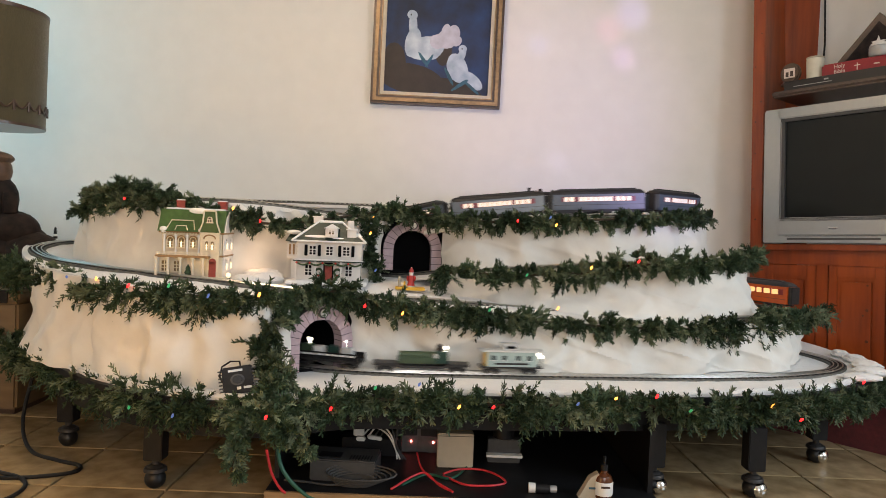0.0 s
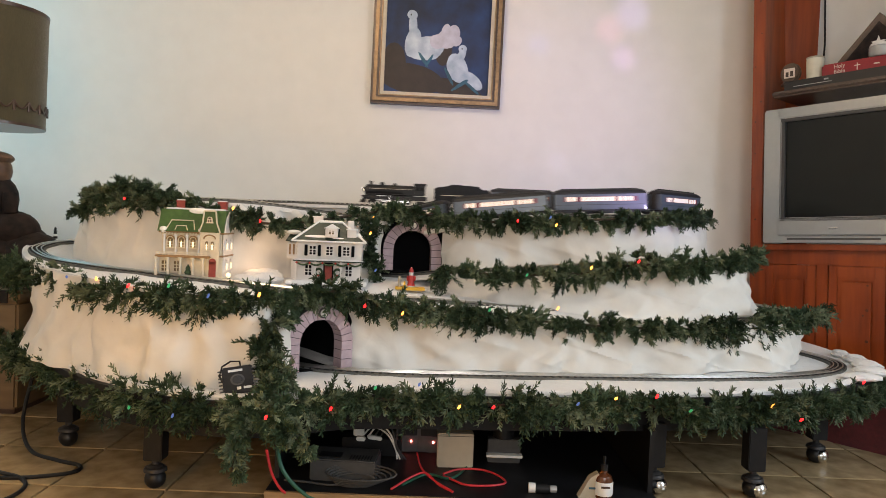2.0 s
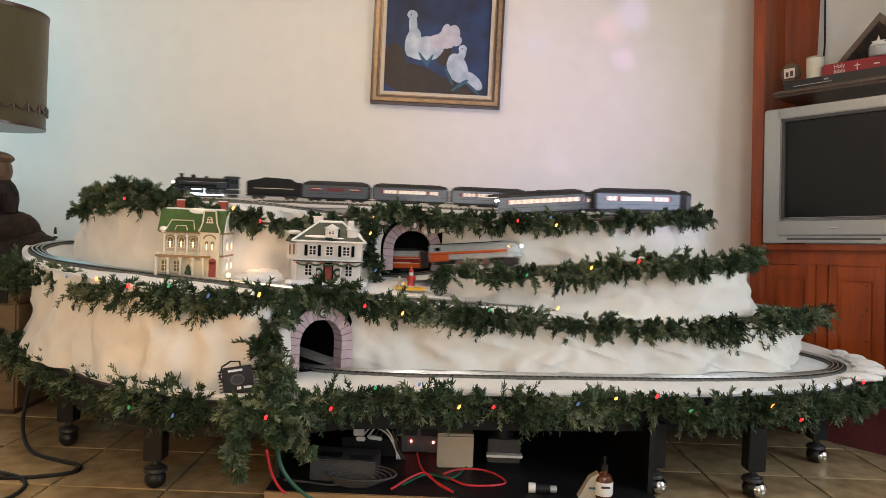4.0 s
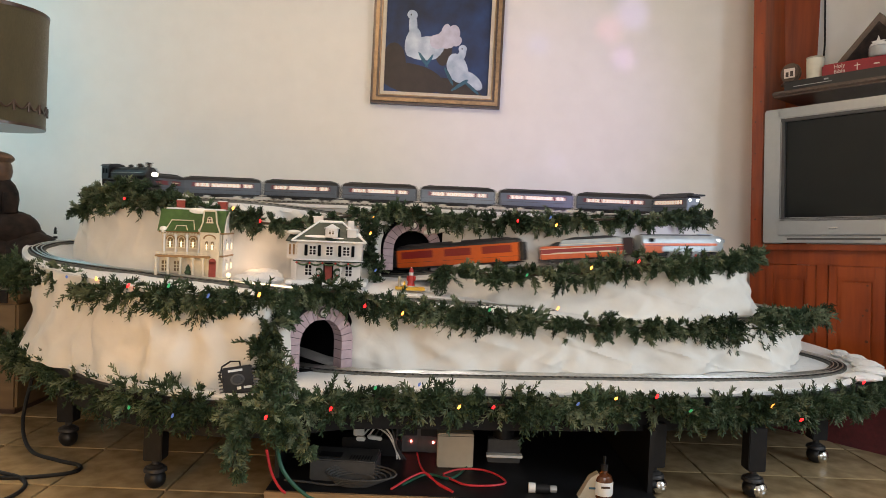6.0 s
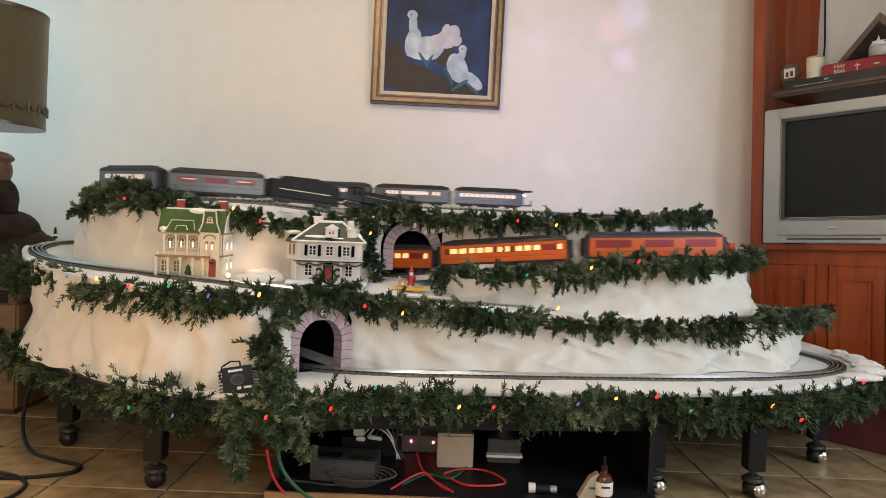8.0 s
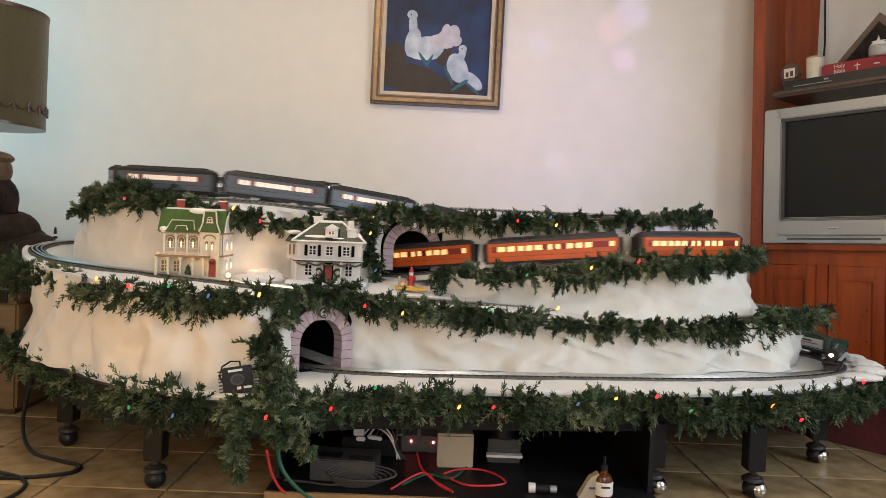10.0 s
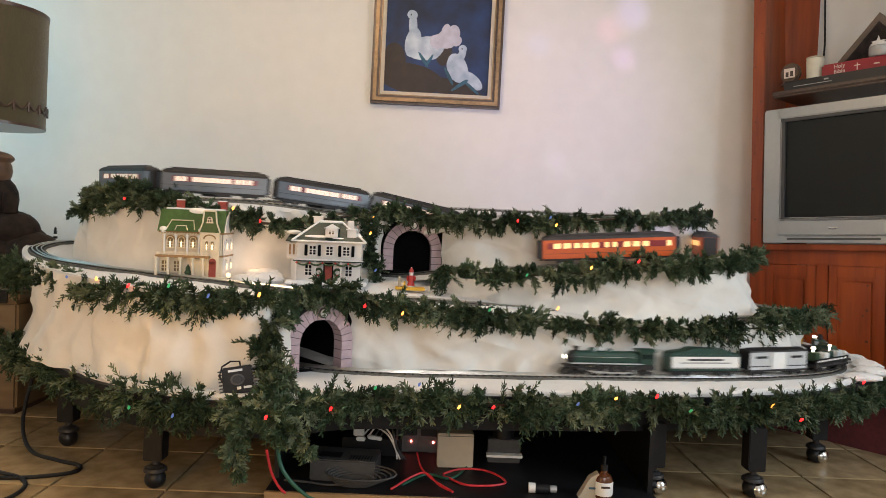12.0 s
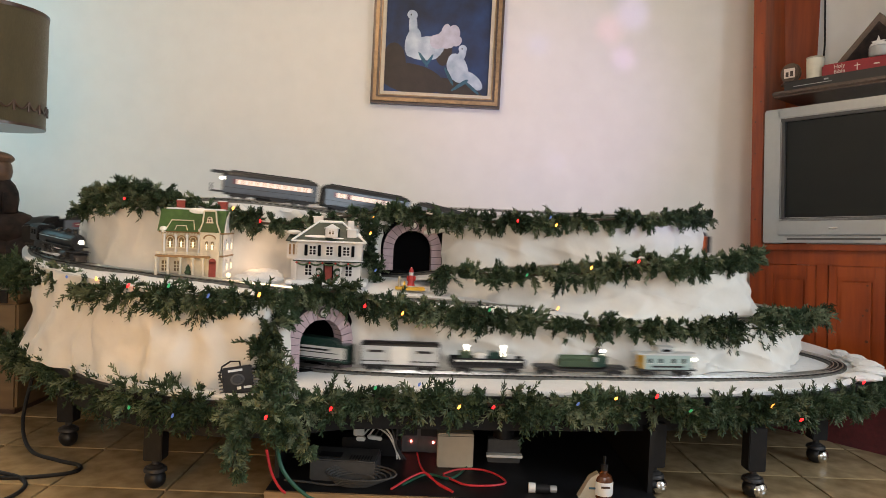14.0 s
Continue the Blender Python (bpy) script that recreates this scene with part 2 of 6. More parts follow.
# ---- room ----
def room():
    WALL_Y, WX, EX, SY, TOPZ = 4.10, -3.0, 2.75, -2.5, 2.6
    solid("wall_north", Shape().box((0, WALL_Y + 0.06, 1.3), (7, 0.12, 2.7)), M_wall, "cream painted plaster wall behind the railway", kind="structure")
    # walls with window openings: pieces round the hole
    w = Shape()
    w.box((-1.95, SY - 0.06, 1.3), (2.9, 0.12, 2.7)).box((2.1, SY - 0.06, 1.3), (2.0, 0.12, 2.7))
    w.box((0.3, SY - 0.06, 0.43), (1.6, 0.12, 0.96)).box((0.3, SY - 0.06, 2.45), (1.6, 0.12, 0.5))
    solid("wall_south", w, M_wall, "cream painted plaster wall with a window", kind="structure")
    w = Shape()
    w.box((WX - 0.06, 0.2, 1.3), (0.12, 5.4, 2.7)).box((WX - 0.06, 3.98, 1.3), (0.12, 0.36, 2.7))
    w.box((WX - 0.06, 3.35, 0.5), (0.12, 0.9, 1.1)).box((WX - 0.06, 3.35, 2.37), (0.12, 0.9, 0.55))
    solid("wall_west", w, M_wall, "cream painted plaster wall with a narrow window", kind="structure")
    w = Shape().box((EX + 0.06, -1.2, 1.3), (0.12, 2.7, 2.7)).box((EX + 0.06, 2.9, 1.3), (0.12, 2.5, 2.7)).box((EX + 0.06, 0.9, 0.35), (0.12, 1.5, 0.8)).box((EX + 0.06, 0.9, 2.35), (0.12, 1.5, 0.6))
    solid("wall_east", w, M_wall, "cream painted plaster side wall with a window", kind="structure")
    solid("ceiling", Shape().box((0, 0.8, TOPZ + 0.05), (7, 7, 0.1)), M_ceil, "plain white painted ceiling", kind="structure")
    solid("floor", Shape().box((0, 0.8, -0.035), (7, 7, 0.05)), M_grout, "dark grout bed under tan floor tiles", kind="structure")


def floor_tiles():
    base = bpy.data.objects["floor"]
    s, gap = 0.345, 0.006
    me = mesh_of(Shape().box((0, 0, -0.004), (s - gap, s - gap, 0.012), 0.0015), M_tile)
    for i in range(-7, 8):
        for j in range(-10, 9):
            x, y = -1.14 + s * (i + 0.5) + s * 3, 1.05 + s * (j + 0.5)
            if -2.9 < x < 2.75 and -2.45 < y < 4.1:
                t = part("tile", me, None, base)
                t.matrix_basis = pose(x, y, 0, random.uniform(-.12, .12), random.uniform(-.12, .12), 0)


# ---- table ----
TABLE = [(-1.60, 3.0), (-1.52, 2.65), (-1.32, 2.38), (-.95, 2.06), (-.65, 1.95), (-.45, 1.97), (-.28, 2.07), (.4, 2.15), (.95, 2.25), (1.3, 2.38), (1.6, 2.62), (1.78, 2.95), (1.78, 3.6), (1.5, 3.98), (-1.4, 3.98), (-1.60, 3.6)]


def rounded(poly, n=6):
    pts, _ = smooth_line([(x, y, 0) for x, y in poly], True, n)
    return [(p[0], p[1]) for p in pts[:-1]]


def layout_table():
    t = thing("platform_table", "low black platform table on casters under the railway", "table")
    poly = rounded(TABLE)
    part("tabletop", Shape().prism(poly, 0.290, 0.310, "z"), M_black, t)
    inner = [(x * 0.985, 3.0 + (y - 3.0) * 0.97) for x, y in poly]
    part("apron", Shape().prism(inner, 0.200, 0.295, "z"), M_black, t)
    spots = [(1.009, 2.223, 1), (-.834, 2.10, 0), (-1.28, 2.45, 0), (1.408, 2.602, 1), (.694, 2.223, 1), (-1.05, 3.6, 0), (1.1, 3.6, 0), (-.2, 3.6, 0)]
    leg = mesh_of(Shape().box((0, 0, 0.16), (0.056, 0.056, 0.14), 0.003), M_black)
    stem = mesh_of(Shape().cyl((0, 0, 0.083), 0.011, 0.02).lathe((0, 0, 0), [(0.03, 0.066), (0.033, 0.062), (0.034, 0.055), (0.02, 0.072), (0.012, 0.075)][::-1]), M_iron)
    wheel = mesh_of(Shape().ball((0, 0, 0.031), 0.031, 18), M_blackgloss)
    cap = mesh_of(Shape().ball((0, -0.006, 0.031), 0.0285, 14, (1.02, 1, 0.9)), M_chrome)
    for x, y, ch in spots:
        L = part("leg", leg, None, t)
        L.matrix_basis = pose(x, y, 0.0)
        part("caster_stem", stem, None, L)
        part("caster_wheel", wheel, None, L)
        if ch:
            c = part("caster_hood", cap, None, L, "chrome caster hood")
            c.matrix_basis = pose(0.006, 0.004, 0.004, 20, 0, 30)


# ---- terraces ----
def track_height(samples, drop=0.017):
    arr = np.array(samples)

    def z(x, y):
        d = (arr[:, 0] - x) ** 2 + (arr[:, 1] - y) ** 2 + 1e-5
        w = 1 / d**2
        mound = 0.034 * math.exp(-(((x + 0.42) / 0.30) ** 2) - ((y - 2.70) / 0.13) ** 2) if drop > 0.0171 else 0.0
        return float((w * arr[:, 2]).sum() / w.sum()) - drop + mound

    return z


def stretch_of(line, a, b, step=0.03):
    return [on_line(line, s) for s in np.arange(a, b, step)]


L_TOP, L_MID, L_LOW = TOP[1][-1], MID[1][-1], LOW[1][-1]


def run_at(line, x, y):
    """Running length of the line's sample nearest to x, y."""
    p, s = line
    return float(s[np.argmin((p[:, 0] - x) ** 2 + (p[:, 1] - y) ** 2)])


S_DIP = run_at(TOP, -.24, 3.03)
S_PORTAL = 0.0
for _s in np.arange(4.5, 8.5, 0.01):
    _q = on_line(MID, _s)
    if abs(_q[0] + .15) < 0.02 and abs(_q[1] - 3.05) < 0.03:
        S_PORTAL = float(_s)
S_T3END = S_PORTAL + 2.05
z_tier4 = track_height(stretch_of(TOP, 0, S_DIP))
z_tier3 = track_height(stretch_of(MID, S_PORTAL, S_T3END))
z_tier2 = track_height(stretch_of(MID, 0, S_PORTAL) + stretch_of(MID, L_MID - 1.2, L_MID), 0.0172)


def drape(poly, top, bottom, seed, flare=0.03, fold=0.014, nv=34, step=0.010):
    """Hanging cloth with folds along a ground line."""
    pts, run = smooth_line([(x, y, 0) for x, y in poly])
    n = int(run[-1] / step)
    bm = bmesh.new()
    grid = []
    for i in range(n + 1):
        s = run[-1] * i / n
        p = on_line((pts, run), s, False)
        q = on_line((pts, run), min(s + 0.02, run[-1]), False) - on_line((pts, run), max(s - 0.02, 0), False)
        nx, ny = q[1], -q[0]
        k = math.hypot(nx, ny) or 1
        nx, ny = nx / k, ny / k
        zt, zb = top(p[0], p[1]), bottom(p[0], p[1])
        col = []
        for j in range(nv + 1):
            v = j / nv
            lean = 0.35 * noise.noise((s * 2.2 + seed, 1.7 * v, 3.1))
            u = s + lean * (1 - v) * 0.5
            w1 = noise.noise((u * 7 + seed * 3, v * 1.1, 0.4 + seed))
            w2 = noise.noise((u * 15 + seed, v * 0.9, 7.7))
            w3 = noise.noise((u * 11 - v * 3.2, v * 1.6 + seed, seed + 2.2))
            ridge = 1 - abs(w1) * 2.2
            d = fold * ((0.35 + 0.9 * v) * (1.3 * w1 + 0.5 * ridge) + 0.55 * w2 + 0.40 * w3) + 0.009 * (1 - abs(noise.noise((u * 4.5 + v * 1.3 + seed, v * 0.5, seed * 2)))) ** 8 + 0.006 * (1 - abs(noise.noise((u * 3.2 - v * 1.9, v * 0.6 + seed, seed)))) ** 12 + flare * v * v
            col.append(bm.verts.new((p[0] + nx * d, p[1] + ny * d, zt + (zb - zt) * v)))
        grid.append(col)
    for a, b in zip(grid, grid[1:]):
        for j in range(nv):
            bm.faces.new((a[j], a[j + 1], b[j + 1], b[j]))
    bmesh.ops.recalc_face_normals(bm, faces=bm.faces[:])
    bmesh.ops.solidify(bm, geom=bm.faces[:], thickness=0.003)
    return bm


def snow_sheet(poly, z, thick=0.02, rings=14, bump=0.006, lift=0.0):
    """A soft snow blanket inside an outline, following the height z."""
    out = rounded(poly, 8)
    cx, cy = sum(p[0] for p in out) / len(out), sum(p[1] for p in out) / len(out)
    bm = bmesh.new()
    grid = []
    for r in range(rings + 1):
        f = 1 - (1 - r / rings) ** 1.6
        f = max(f, 0.02)
        ring = []
        for x, y in out:
            X, Y = cx + (x - cx) * f, cy + (y - cy) * f
            h = bump * (noise.noise((X * 9, Y * 9, 0.3)) + 0.5 * noise.noise((X * 31, Y * 31, 1.3)))
            ring.append(bm.verts.new((X, Y, z(X, Y) + lift + h * (1 if r < rings else 0))))
        grid.append(ring)
    low = [bm.verts.new((v.co.x, v.co.y, v.co.z - thick)) for v in grid[-1]]
    grid.append(low)
    n = len(out)
    for a, b in zip(grid, grid[1:]):
        for k in range(n):
            bm.faces.new((a[k], a[(k + 1) % n], b[(k + 1) % n], b[k]))
    bm.faces.new(grid[0])
    bm.faces.new(low[::-1])
    bmesh.ops.recalc_face_normals(bm, faces=bm.faces[:])
    return bm


def ribbon(line, a, b, width, thick, drop, wobble=0.0, step=0.03):
    """A board or blanket that runs under a line."""
    bm = bmesh.new()
    rows = []
    for s in np.arange(a, b + step, step):
        p, q = on_line(line, s), on_line(line, s + 0.01)
        d = q - p
        nx, ny = -d[1], d[0]
        k = math.hypot(nx, ny) or 1
        w = width / 2 * (1 + wobble * noise.noise((s * 6, 0.5, width * 10)))
        z = p[2] - drop + wobble * 0.012 * noise.noise((s * 9, 4.2, 1))
        rows.append([bm.verts.new((p[0] + sg * nx / k * w, p[1] + sg * ny / k * w, z - dz)) for sg, dz in ((1, 0), (-1, 0), (-1, thick), (1, thick))])
    for r1, r2 in zip(rows, rows[1:]):
        for k in range(4):
            bm.faces.new((r1[k], r1[(k + 1) % 4], r2[(k + 1) % 4], r2[k]))
    bm.faces.new(rows[0]), bm.faces.new(rows[-1][::-1])
    bmesh.ops.recalc_face_normals(bm, faces=bm.faces[:])
    return bm


FLAT = lambda h: (lambda x, y: h)
TIER2_LEFT = [(-1.60, 3.55), (-1.63, 3.2), (-1.57, 2.75), (-1.42, 2.52), (-1.2, 2.33), (-.95, 2.17), (-.7, 2.10), (-.55, 2.12), (-.49, 2.22)]
TIER2_RIGHT = [(-.33, 2.40), (-.2, 2.42), (.05, 2.44), (.43, 2.49), (.83, 2.54), (1.12, 2.60), (1.33, 2.72), (1.46, 2.92), (1.50, 3.15), (1.45, 3.5)]
TIER3_EDGE = [(-.02, 2.90), (.10, 2.83), (.33, 2.755), (.6, 2.72), (.95, 2.71), (1.15, 2.78), (1.28, 3.0), (1.26, 3.3)]
TIER4_LEFT = [(-1.28, 3.78), (-1.46, 3.50), (-1.50, 3.15), (-1.44, 2.87), (-1.25, 2.68), (-1.0, 2.62), (-.72, 2.67), (-.42, 2.83), (-.27, 2.99)]
TIER4_RIGHT = [(0.0, 2.99), (.12, 2.93), (.45, 2.905), (.745, 2.905), (1.07, 3.04), (1.205, 3.365), (1.06, 3.70)]


def terraces():
    g = "snow terraces"
    t = thing("snow_terrace", "lowest snow blanket of white batting on the table", "terrace", group=g)
    part("batting", snow_sheet([(x * 0.99, y + 0.02) for x, y in TABLE], FLAT(0.321), 0.01, bump=0.004), M_fluff, t)
    lip = [(x * 0.985, y + 0.022, 0.316 + 0.004 * noise.noise((x * 9, y * 9, 2.0))) for x, y in rounded(TABLE, 8) if y < 2.9]
    lip.sort(key=lambda p: p[0])
    part("snow_lip", Shape().tube(lip, [0.013 + 0.005 * noise.noise((p[0] * 11, p[1] * 11, 5.0)) for p in lip], 9), M_fluff, t, "rolled front edge of the batting")
    t = thing("snow_terrace", "second terrace draped in creased white cloth", "terrace", group=g)
    outline = [(-1.80, 3.6), (-1.88, 3.35), (-1.76, 2.98), (-1.62, 2.74)] + TIER2_LEFT[3:] + [(-.42, 2.33)] + TIER2_RIGHT + [(1.2, 3.8), (0, 3.9), (-1.4, 3.9)]
    part("snow_top", snow_sheet(outline, z_tier2, 0.018, 20), M_fluff, t)
    part("cloth", drape(TIER2_LEFT, lambda x, y: z_tier2(x, y) - 0.004, FLAT(0.31), 1.3, 0.03, 0.034), M_cloth, t, "cream cloth hanging in soft folds")
    part("cloth", drape(TIER2_RIGHT, lambda x, y: z_tier2(x, y) - 0.004, FLAT(0.325), 5.1, 0.02, 0.032), M_cloth, t, "white cloth pinned with creases")
    t = thing("snow_terrace", "third terrace draped in white cloth", "terrace", group=g)
    part("snow_top", ribbon(MID, S_PORTAL + 0.06, S_T3END, 0.19, 0.02, 0.017, 0.15), M_fluff, t)
    part("cloth", drape(TIER3_EDGE, z_tier3, lambda x, y: z_tier2(x, y) - 0.002, 9.4, 0.05, 0.024), M_cloth, t)
    t = thing("snow_terrace", "top terrace draped in white cloth", "terrace", group=g)
    part("snow_top", ribbon(TOP, 0.06, S_DIP - 0.05, 0.18, 0.016, 0.017, 0.15), M_fluff, t)
    part("cloth", drape(TIER4_LEFT, z_tier4, lambda x, y: z_tier2(x, y) - 0.002, 13.7, 0.03, 0.024), M_cloth, t)
    part("cloth", drape(TIER4_RIGHT, z_tier4, lambda x, y: (z_tier3(x, y) if x > -0.1 and y < 3.3 else 0.6) - 0.004, 17.9, 0.02, 0.024), M_cloth, t)
    part("board", ribbon(TOP, 1.55, 4.6, 0.13, 0.030, 0.034), M_board, t, "white board under the rear track")
    # brown bracing behind the open rear of the top level
    part("rear_curtain", drape([(-1.3, 3.86), (-.5, 3.88), (.4, 3.88), (1.0, 3.84)], FLAT(0.868), FLAT(0.58), 3.3, 0.0, 0.01), M_cloth, t)


def railway_track(line, label, a, b):
    t = thing("toy_track", label, "track", group="toy railway tracks")
    part("roadbed", ribbon(line, a, b, 0.062, 0.010, 0.0075), M_bed, t)
    for off in (-0.0165, 0.0, 0.0165):
        pts = []
        for s in np.arange(a, b + 0.02, 0.025):
            p, q = on_line(line, s), on_line(line, s + 0.01)
            d = q - p
            k = math.hypot(d[0], d[1])
            pts.append((p[0] - d[1] / k * off, p[1] + d[0] / k * off, p[2] - 0.0025))
        part("rail", Shape().tube(pts, 0.0026, 5), M_rail, t, "middle rail" if off == 0 else "")
    sh = bmesh.new()
    verts, faces = [], []
    for s in np.arange(a, b, 0.026):
        p, q = on_line(line, s), on_line(line, s + 0.01)
        d = (q - p) / np.linalg.norm(q - p)
        nrm = np.array([-d[1], d[0], 0])
        base = len(verts)
        for sg in (1, -1):
            for e in (1, -1):
                for z in (-0.0075, -0.0045):
                    v = p + nrm * sg * 0.026 + d * e * 0.0045
                    verts.append((v[0], v[1], v[2] + z))
        faces += [tuple(base + k for k in f) for f in ((1, 3, 7, 5), (0, 1, 5, 4), (2, 6, 7, 3), (0, 2, 3, 1), (4, 5, 7, 6))]
    me = bpy.data.meshes.new("ties")
    me.from_pydata(verts, [], faces)
    me.materials.append(M_tie)
    tagged(part("tie_strip", me, None, t), kind="stuff")
    sh.free()


# ---- tunnel portals ----
def tunnel_portal(m, label, w=0.24, h=0.20, depth=0.05, cave=0.42):
    t = thing("tunnel_portal", label, "tunnel portal", m, "tunnel portals")
    ri, ro = w / 2 - 0.042, w / 2
    leg = h - ro
    back = Shape()
    n = 22
    outer = [(ro * math.cos(a), leg + ro * math.sin(a)) for a in np.linspace(0, math.pi, n)]
    inner = [(ri * math.cos(a), leg + ri * math.sin(a)) for a in np.linspace(math.pi, 0, n)]
    poly = [(ro, 0)] + outer + [(-ro, 0), (-ri, 0)] + inner + [(ri, 0)]
    k = 0.0025
    poly2 = [(x * (1 - k * 6) if abs(x) > ri else x * 1.01, z) for x, z in poly]
    back.prism(poly2, 0.004, depth - 0.004, "y")
    part("mortar", back, M_joint, t, "dark joints between the blocks")

    def block(c):
        return mesh_of(Shape().prism(c, 0, depth, "y"), M_stone, False)

    g = 0.0011
    steps = 13
    for i in range(steps):
        a0, a1 = math.pi * i / steps, math.pi * (i + 1) / steps
        if i == steps // 2:
            continue
        q = [(r * math.cos(a + sg * g / r), leg + r * math.sin(a + sg * g / r)) for r, a, sg in ((ri, a0, 1), (ro, a0, 1), (ro, a1, -1), (ri, a1, -1))]
        part("block", block(q), None, t)
    rows = max(1, round(leg / 0.028))
    for sgn in (1, -1):
        for r in range(rows):
            z0, z1 = leg * r / rows + g, leg * (r + 1) / rows - g
            part("block", block([(sgn * ri, z0), (sgn * ro, z0), (sgn * ro, z1), (sgn * ri, z1)]), None, t)
    a = math.pi / 2
    key = [(-0.017, leg + ri - 0.002), (0.017, leg + ri - 0.002), (0.022, leg + ro + 0.006), (-0.022, leg + ro + 0.006)]
    part("keystone", Shape().prism(key, -0.005, depth, "y"), M_stone, t)
    part("medallion_rim", Shape().cyl((0, -0.006, leg + (ri + ro) / 2), 0.017, 0.006, "y"), M_joint, t, "dark ring of the medallion")
    part("medallion", Shape().cyl((0, -0.009, leg + (ri + ro) / 2), 0.0125, 0.006, "y"), M_white, t, "small white medallion")
    r = ri + 0.004
    arch = [(r * math.cos(b), leg + r * math.sin(b)) for b in np.linspace(math.pi, 0, 18)]
    # closed black box added to stand for the shade behind the arch
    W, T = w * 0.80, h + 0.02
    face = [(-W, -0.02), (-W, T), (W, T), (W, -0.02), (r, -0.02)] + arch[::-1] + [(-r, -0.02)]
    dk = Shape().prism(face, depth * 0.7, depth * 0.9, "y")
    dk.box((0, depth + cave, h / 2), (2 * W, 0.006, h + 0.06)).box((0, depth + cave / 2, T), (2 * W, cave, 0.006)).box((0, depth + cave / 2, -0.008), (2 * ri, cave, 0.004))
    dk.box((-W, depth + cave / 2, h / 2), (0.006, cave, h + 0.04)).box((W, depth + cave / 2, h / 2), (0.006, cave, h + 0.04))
    part("tunnel_dark_box", dk, M_dark, t, "black box standing for the dark inside the tunnel")


# ---- garlands ----
def unit(v):
    return v / np.maximum(np.linalg.norm(v, axis=-1, keepdims=True), 1e-9)


def sprig_cloud(pts, density, reach, seed, down=0.35, size=1.0):
    """Bunched twigs full of short needle blades along a line; returns verts and faces."""
    rnd = np.random.RandomState(seed)
    line, run = smooth_line(pts, False, 12)
    n = int(run[-1] * density / 4)
    s = rnd.rand(n) * run[-1]
    lump = np.array([min(1.4, max(0.42, 0.93 + 0.95 * noise.noise((u * 10 + seed, 0.3, 0.9)))) for u in s])
    root = np.stack([np.interp(s, run, line[:, k]) for k in range(3)], 1) + rnd.normal(0, reach * 0.22, (n, 3))
    main = rnd.normal(0, 1, (n, 3))
    main[:, 2] -= down
    main[:, 1] -= 0.55
    main[:, 2] = np.minimum(main[:, 2], 0.75)
    main = unit(main)
    # four twigs a bunch, twenty-four needles a twig
    d = unit(np.repeat(main, 4, 0) + rnd.normal(0, 0.55, (4 * n, 3)))
    root, lump = np.repeat(root, 4, 0), np.repeat(lump, 4)
    length = reach * (0.50 + 0.55 * rnd.rand(4 * n)) * lump
    sag = -0.3 * rnd.rand(4 * n)
    side0 = unit(np.cross(d, rnd.normal(0, 1, (4 * n, 3))))
    side1 = np.cross(d, side0)
    K = 24
    f = (np.arange(K) + 0.5) / K
    base = root[:, None] + d[:, None] * (length[:, None] * f)[..., None]
    base[..., 2] += (sag * length)[:, None] * f * f
    a = np.arange(K) * 2.4 + rnd.rand(4 * n, K)
    side = side0[:, None] * np.cos(a)[..., None] + side1[:, None] * np.sin(a)[..., None]
    nd = d[:, None] * 0.80 + side * 0.62
    nl = (0.0125 + 0.007 * rnd.rand(4 * n, K)) * size * (1.1 - 0.25 * f)
    wv = unit(np.cross(nd, rnd.normal(0, 1, nd.shape))) * 0.0026 * size
    tip = base + nd * nl[..., None]
    verts = np.stack([base - wv, base + wv, tip + wv * 0.6, tip - wv * 0.6], 2).reshape(-1, 3)
    faces = np.arange(len(verts)).reshape(-1, 4)
    return verts.tolist(), faces.tolist()


M_bulb = {
    "red": mat("red_bulb", (0.6, 0.05, 0.04), 0.3, emit=(1.0, 0.008, 0.012), power=5.0),
    "amber": mat("amber_bulb", (0.7, 0.4, 0.1), 0.3, emit=(1.0, 0.30, 0.04), power=6.0),
    "blue": mat("blue_bulb", (0.05, 0.08, 0.2), 0.3, emit=(0.25, 0.40, 1.0), power=0.35),
    "green": mat("green_bulb", (0.04, 0.15, 0.08), 0.3, emit=(0.08, 1.0, 0.35), power=0.35),
}


def garland(pts, label, seed, density=230, reach=0.062, down=0.35, bulbs=(), size=1.0):
    t = thing("garland", label, "garland", group="evergreen garlands")
    line, _ = smooth_line(pts, False, 8)
    part("stem", Shape().tube([tuple(p) for p in line], 0.005, 6), M_stem, t)
    for name, share, material, sd in (("needles", 0.72, M_needle, seed), ("pale_needles", 0.28, M_needle2, seed + 1)):
        v, f = sprig_cloud(pts, density * share * 2.3, reach * 0.97, sd, down, size)
        me = bpy.data.meshes.new("needles")
        me.from_pydata(v, [], f)
        me.materials.append(material)
        tagged(part(name, me, None, t), kind="stuff")
    for x, y, z, colour in bulbs:
        b = part("light_bulb", Shape().lathe((0, 0, 0), [(0.0026, -0.004), (0.0036, 0.0), (0.004, 0.003), (0.003, 0.0075), (0.001, 0.0105)], 10), M_bulb[colour], t, colour + " fairy light bulb")
        b.matrix_basis = pose(x, y, z, 30 + 40 * noise.noise((x * 9, y, z)), 25, 0)


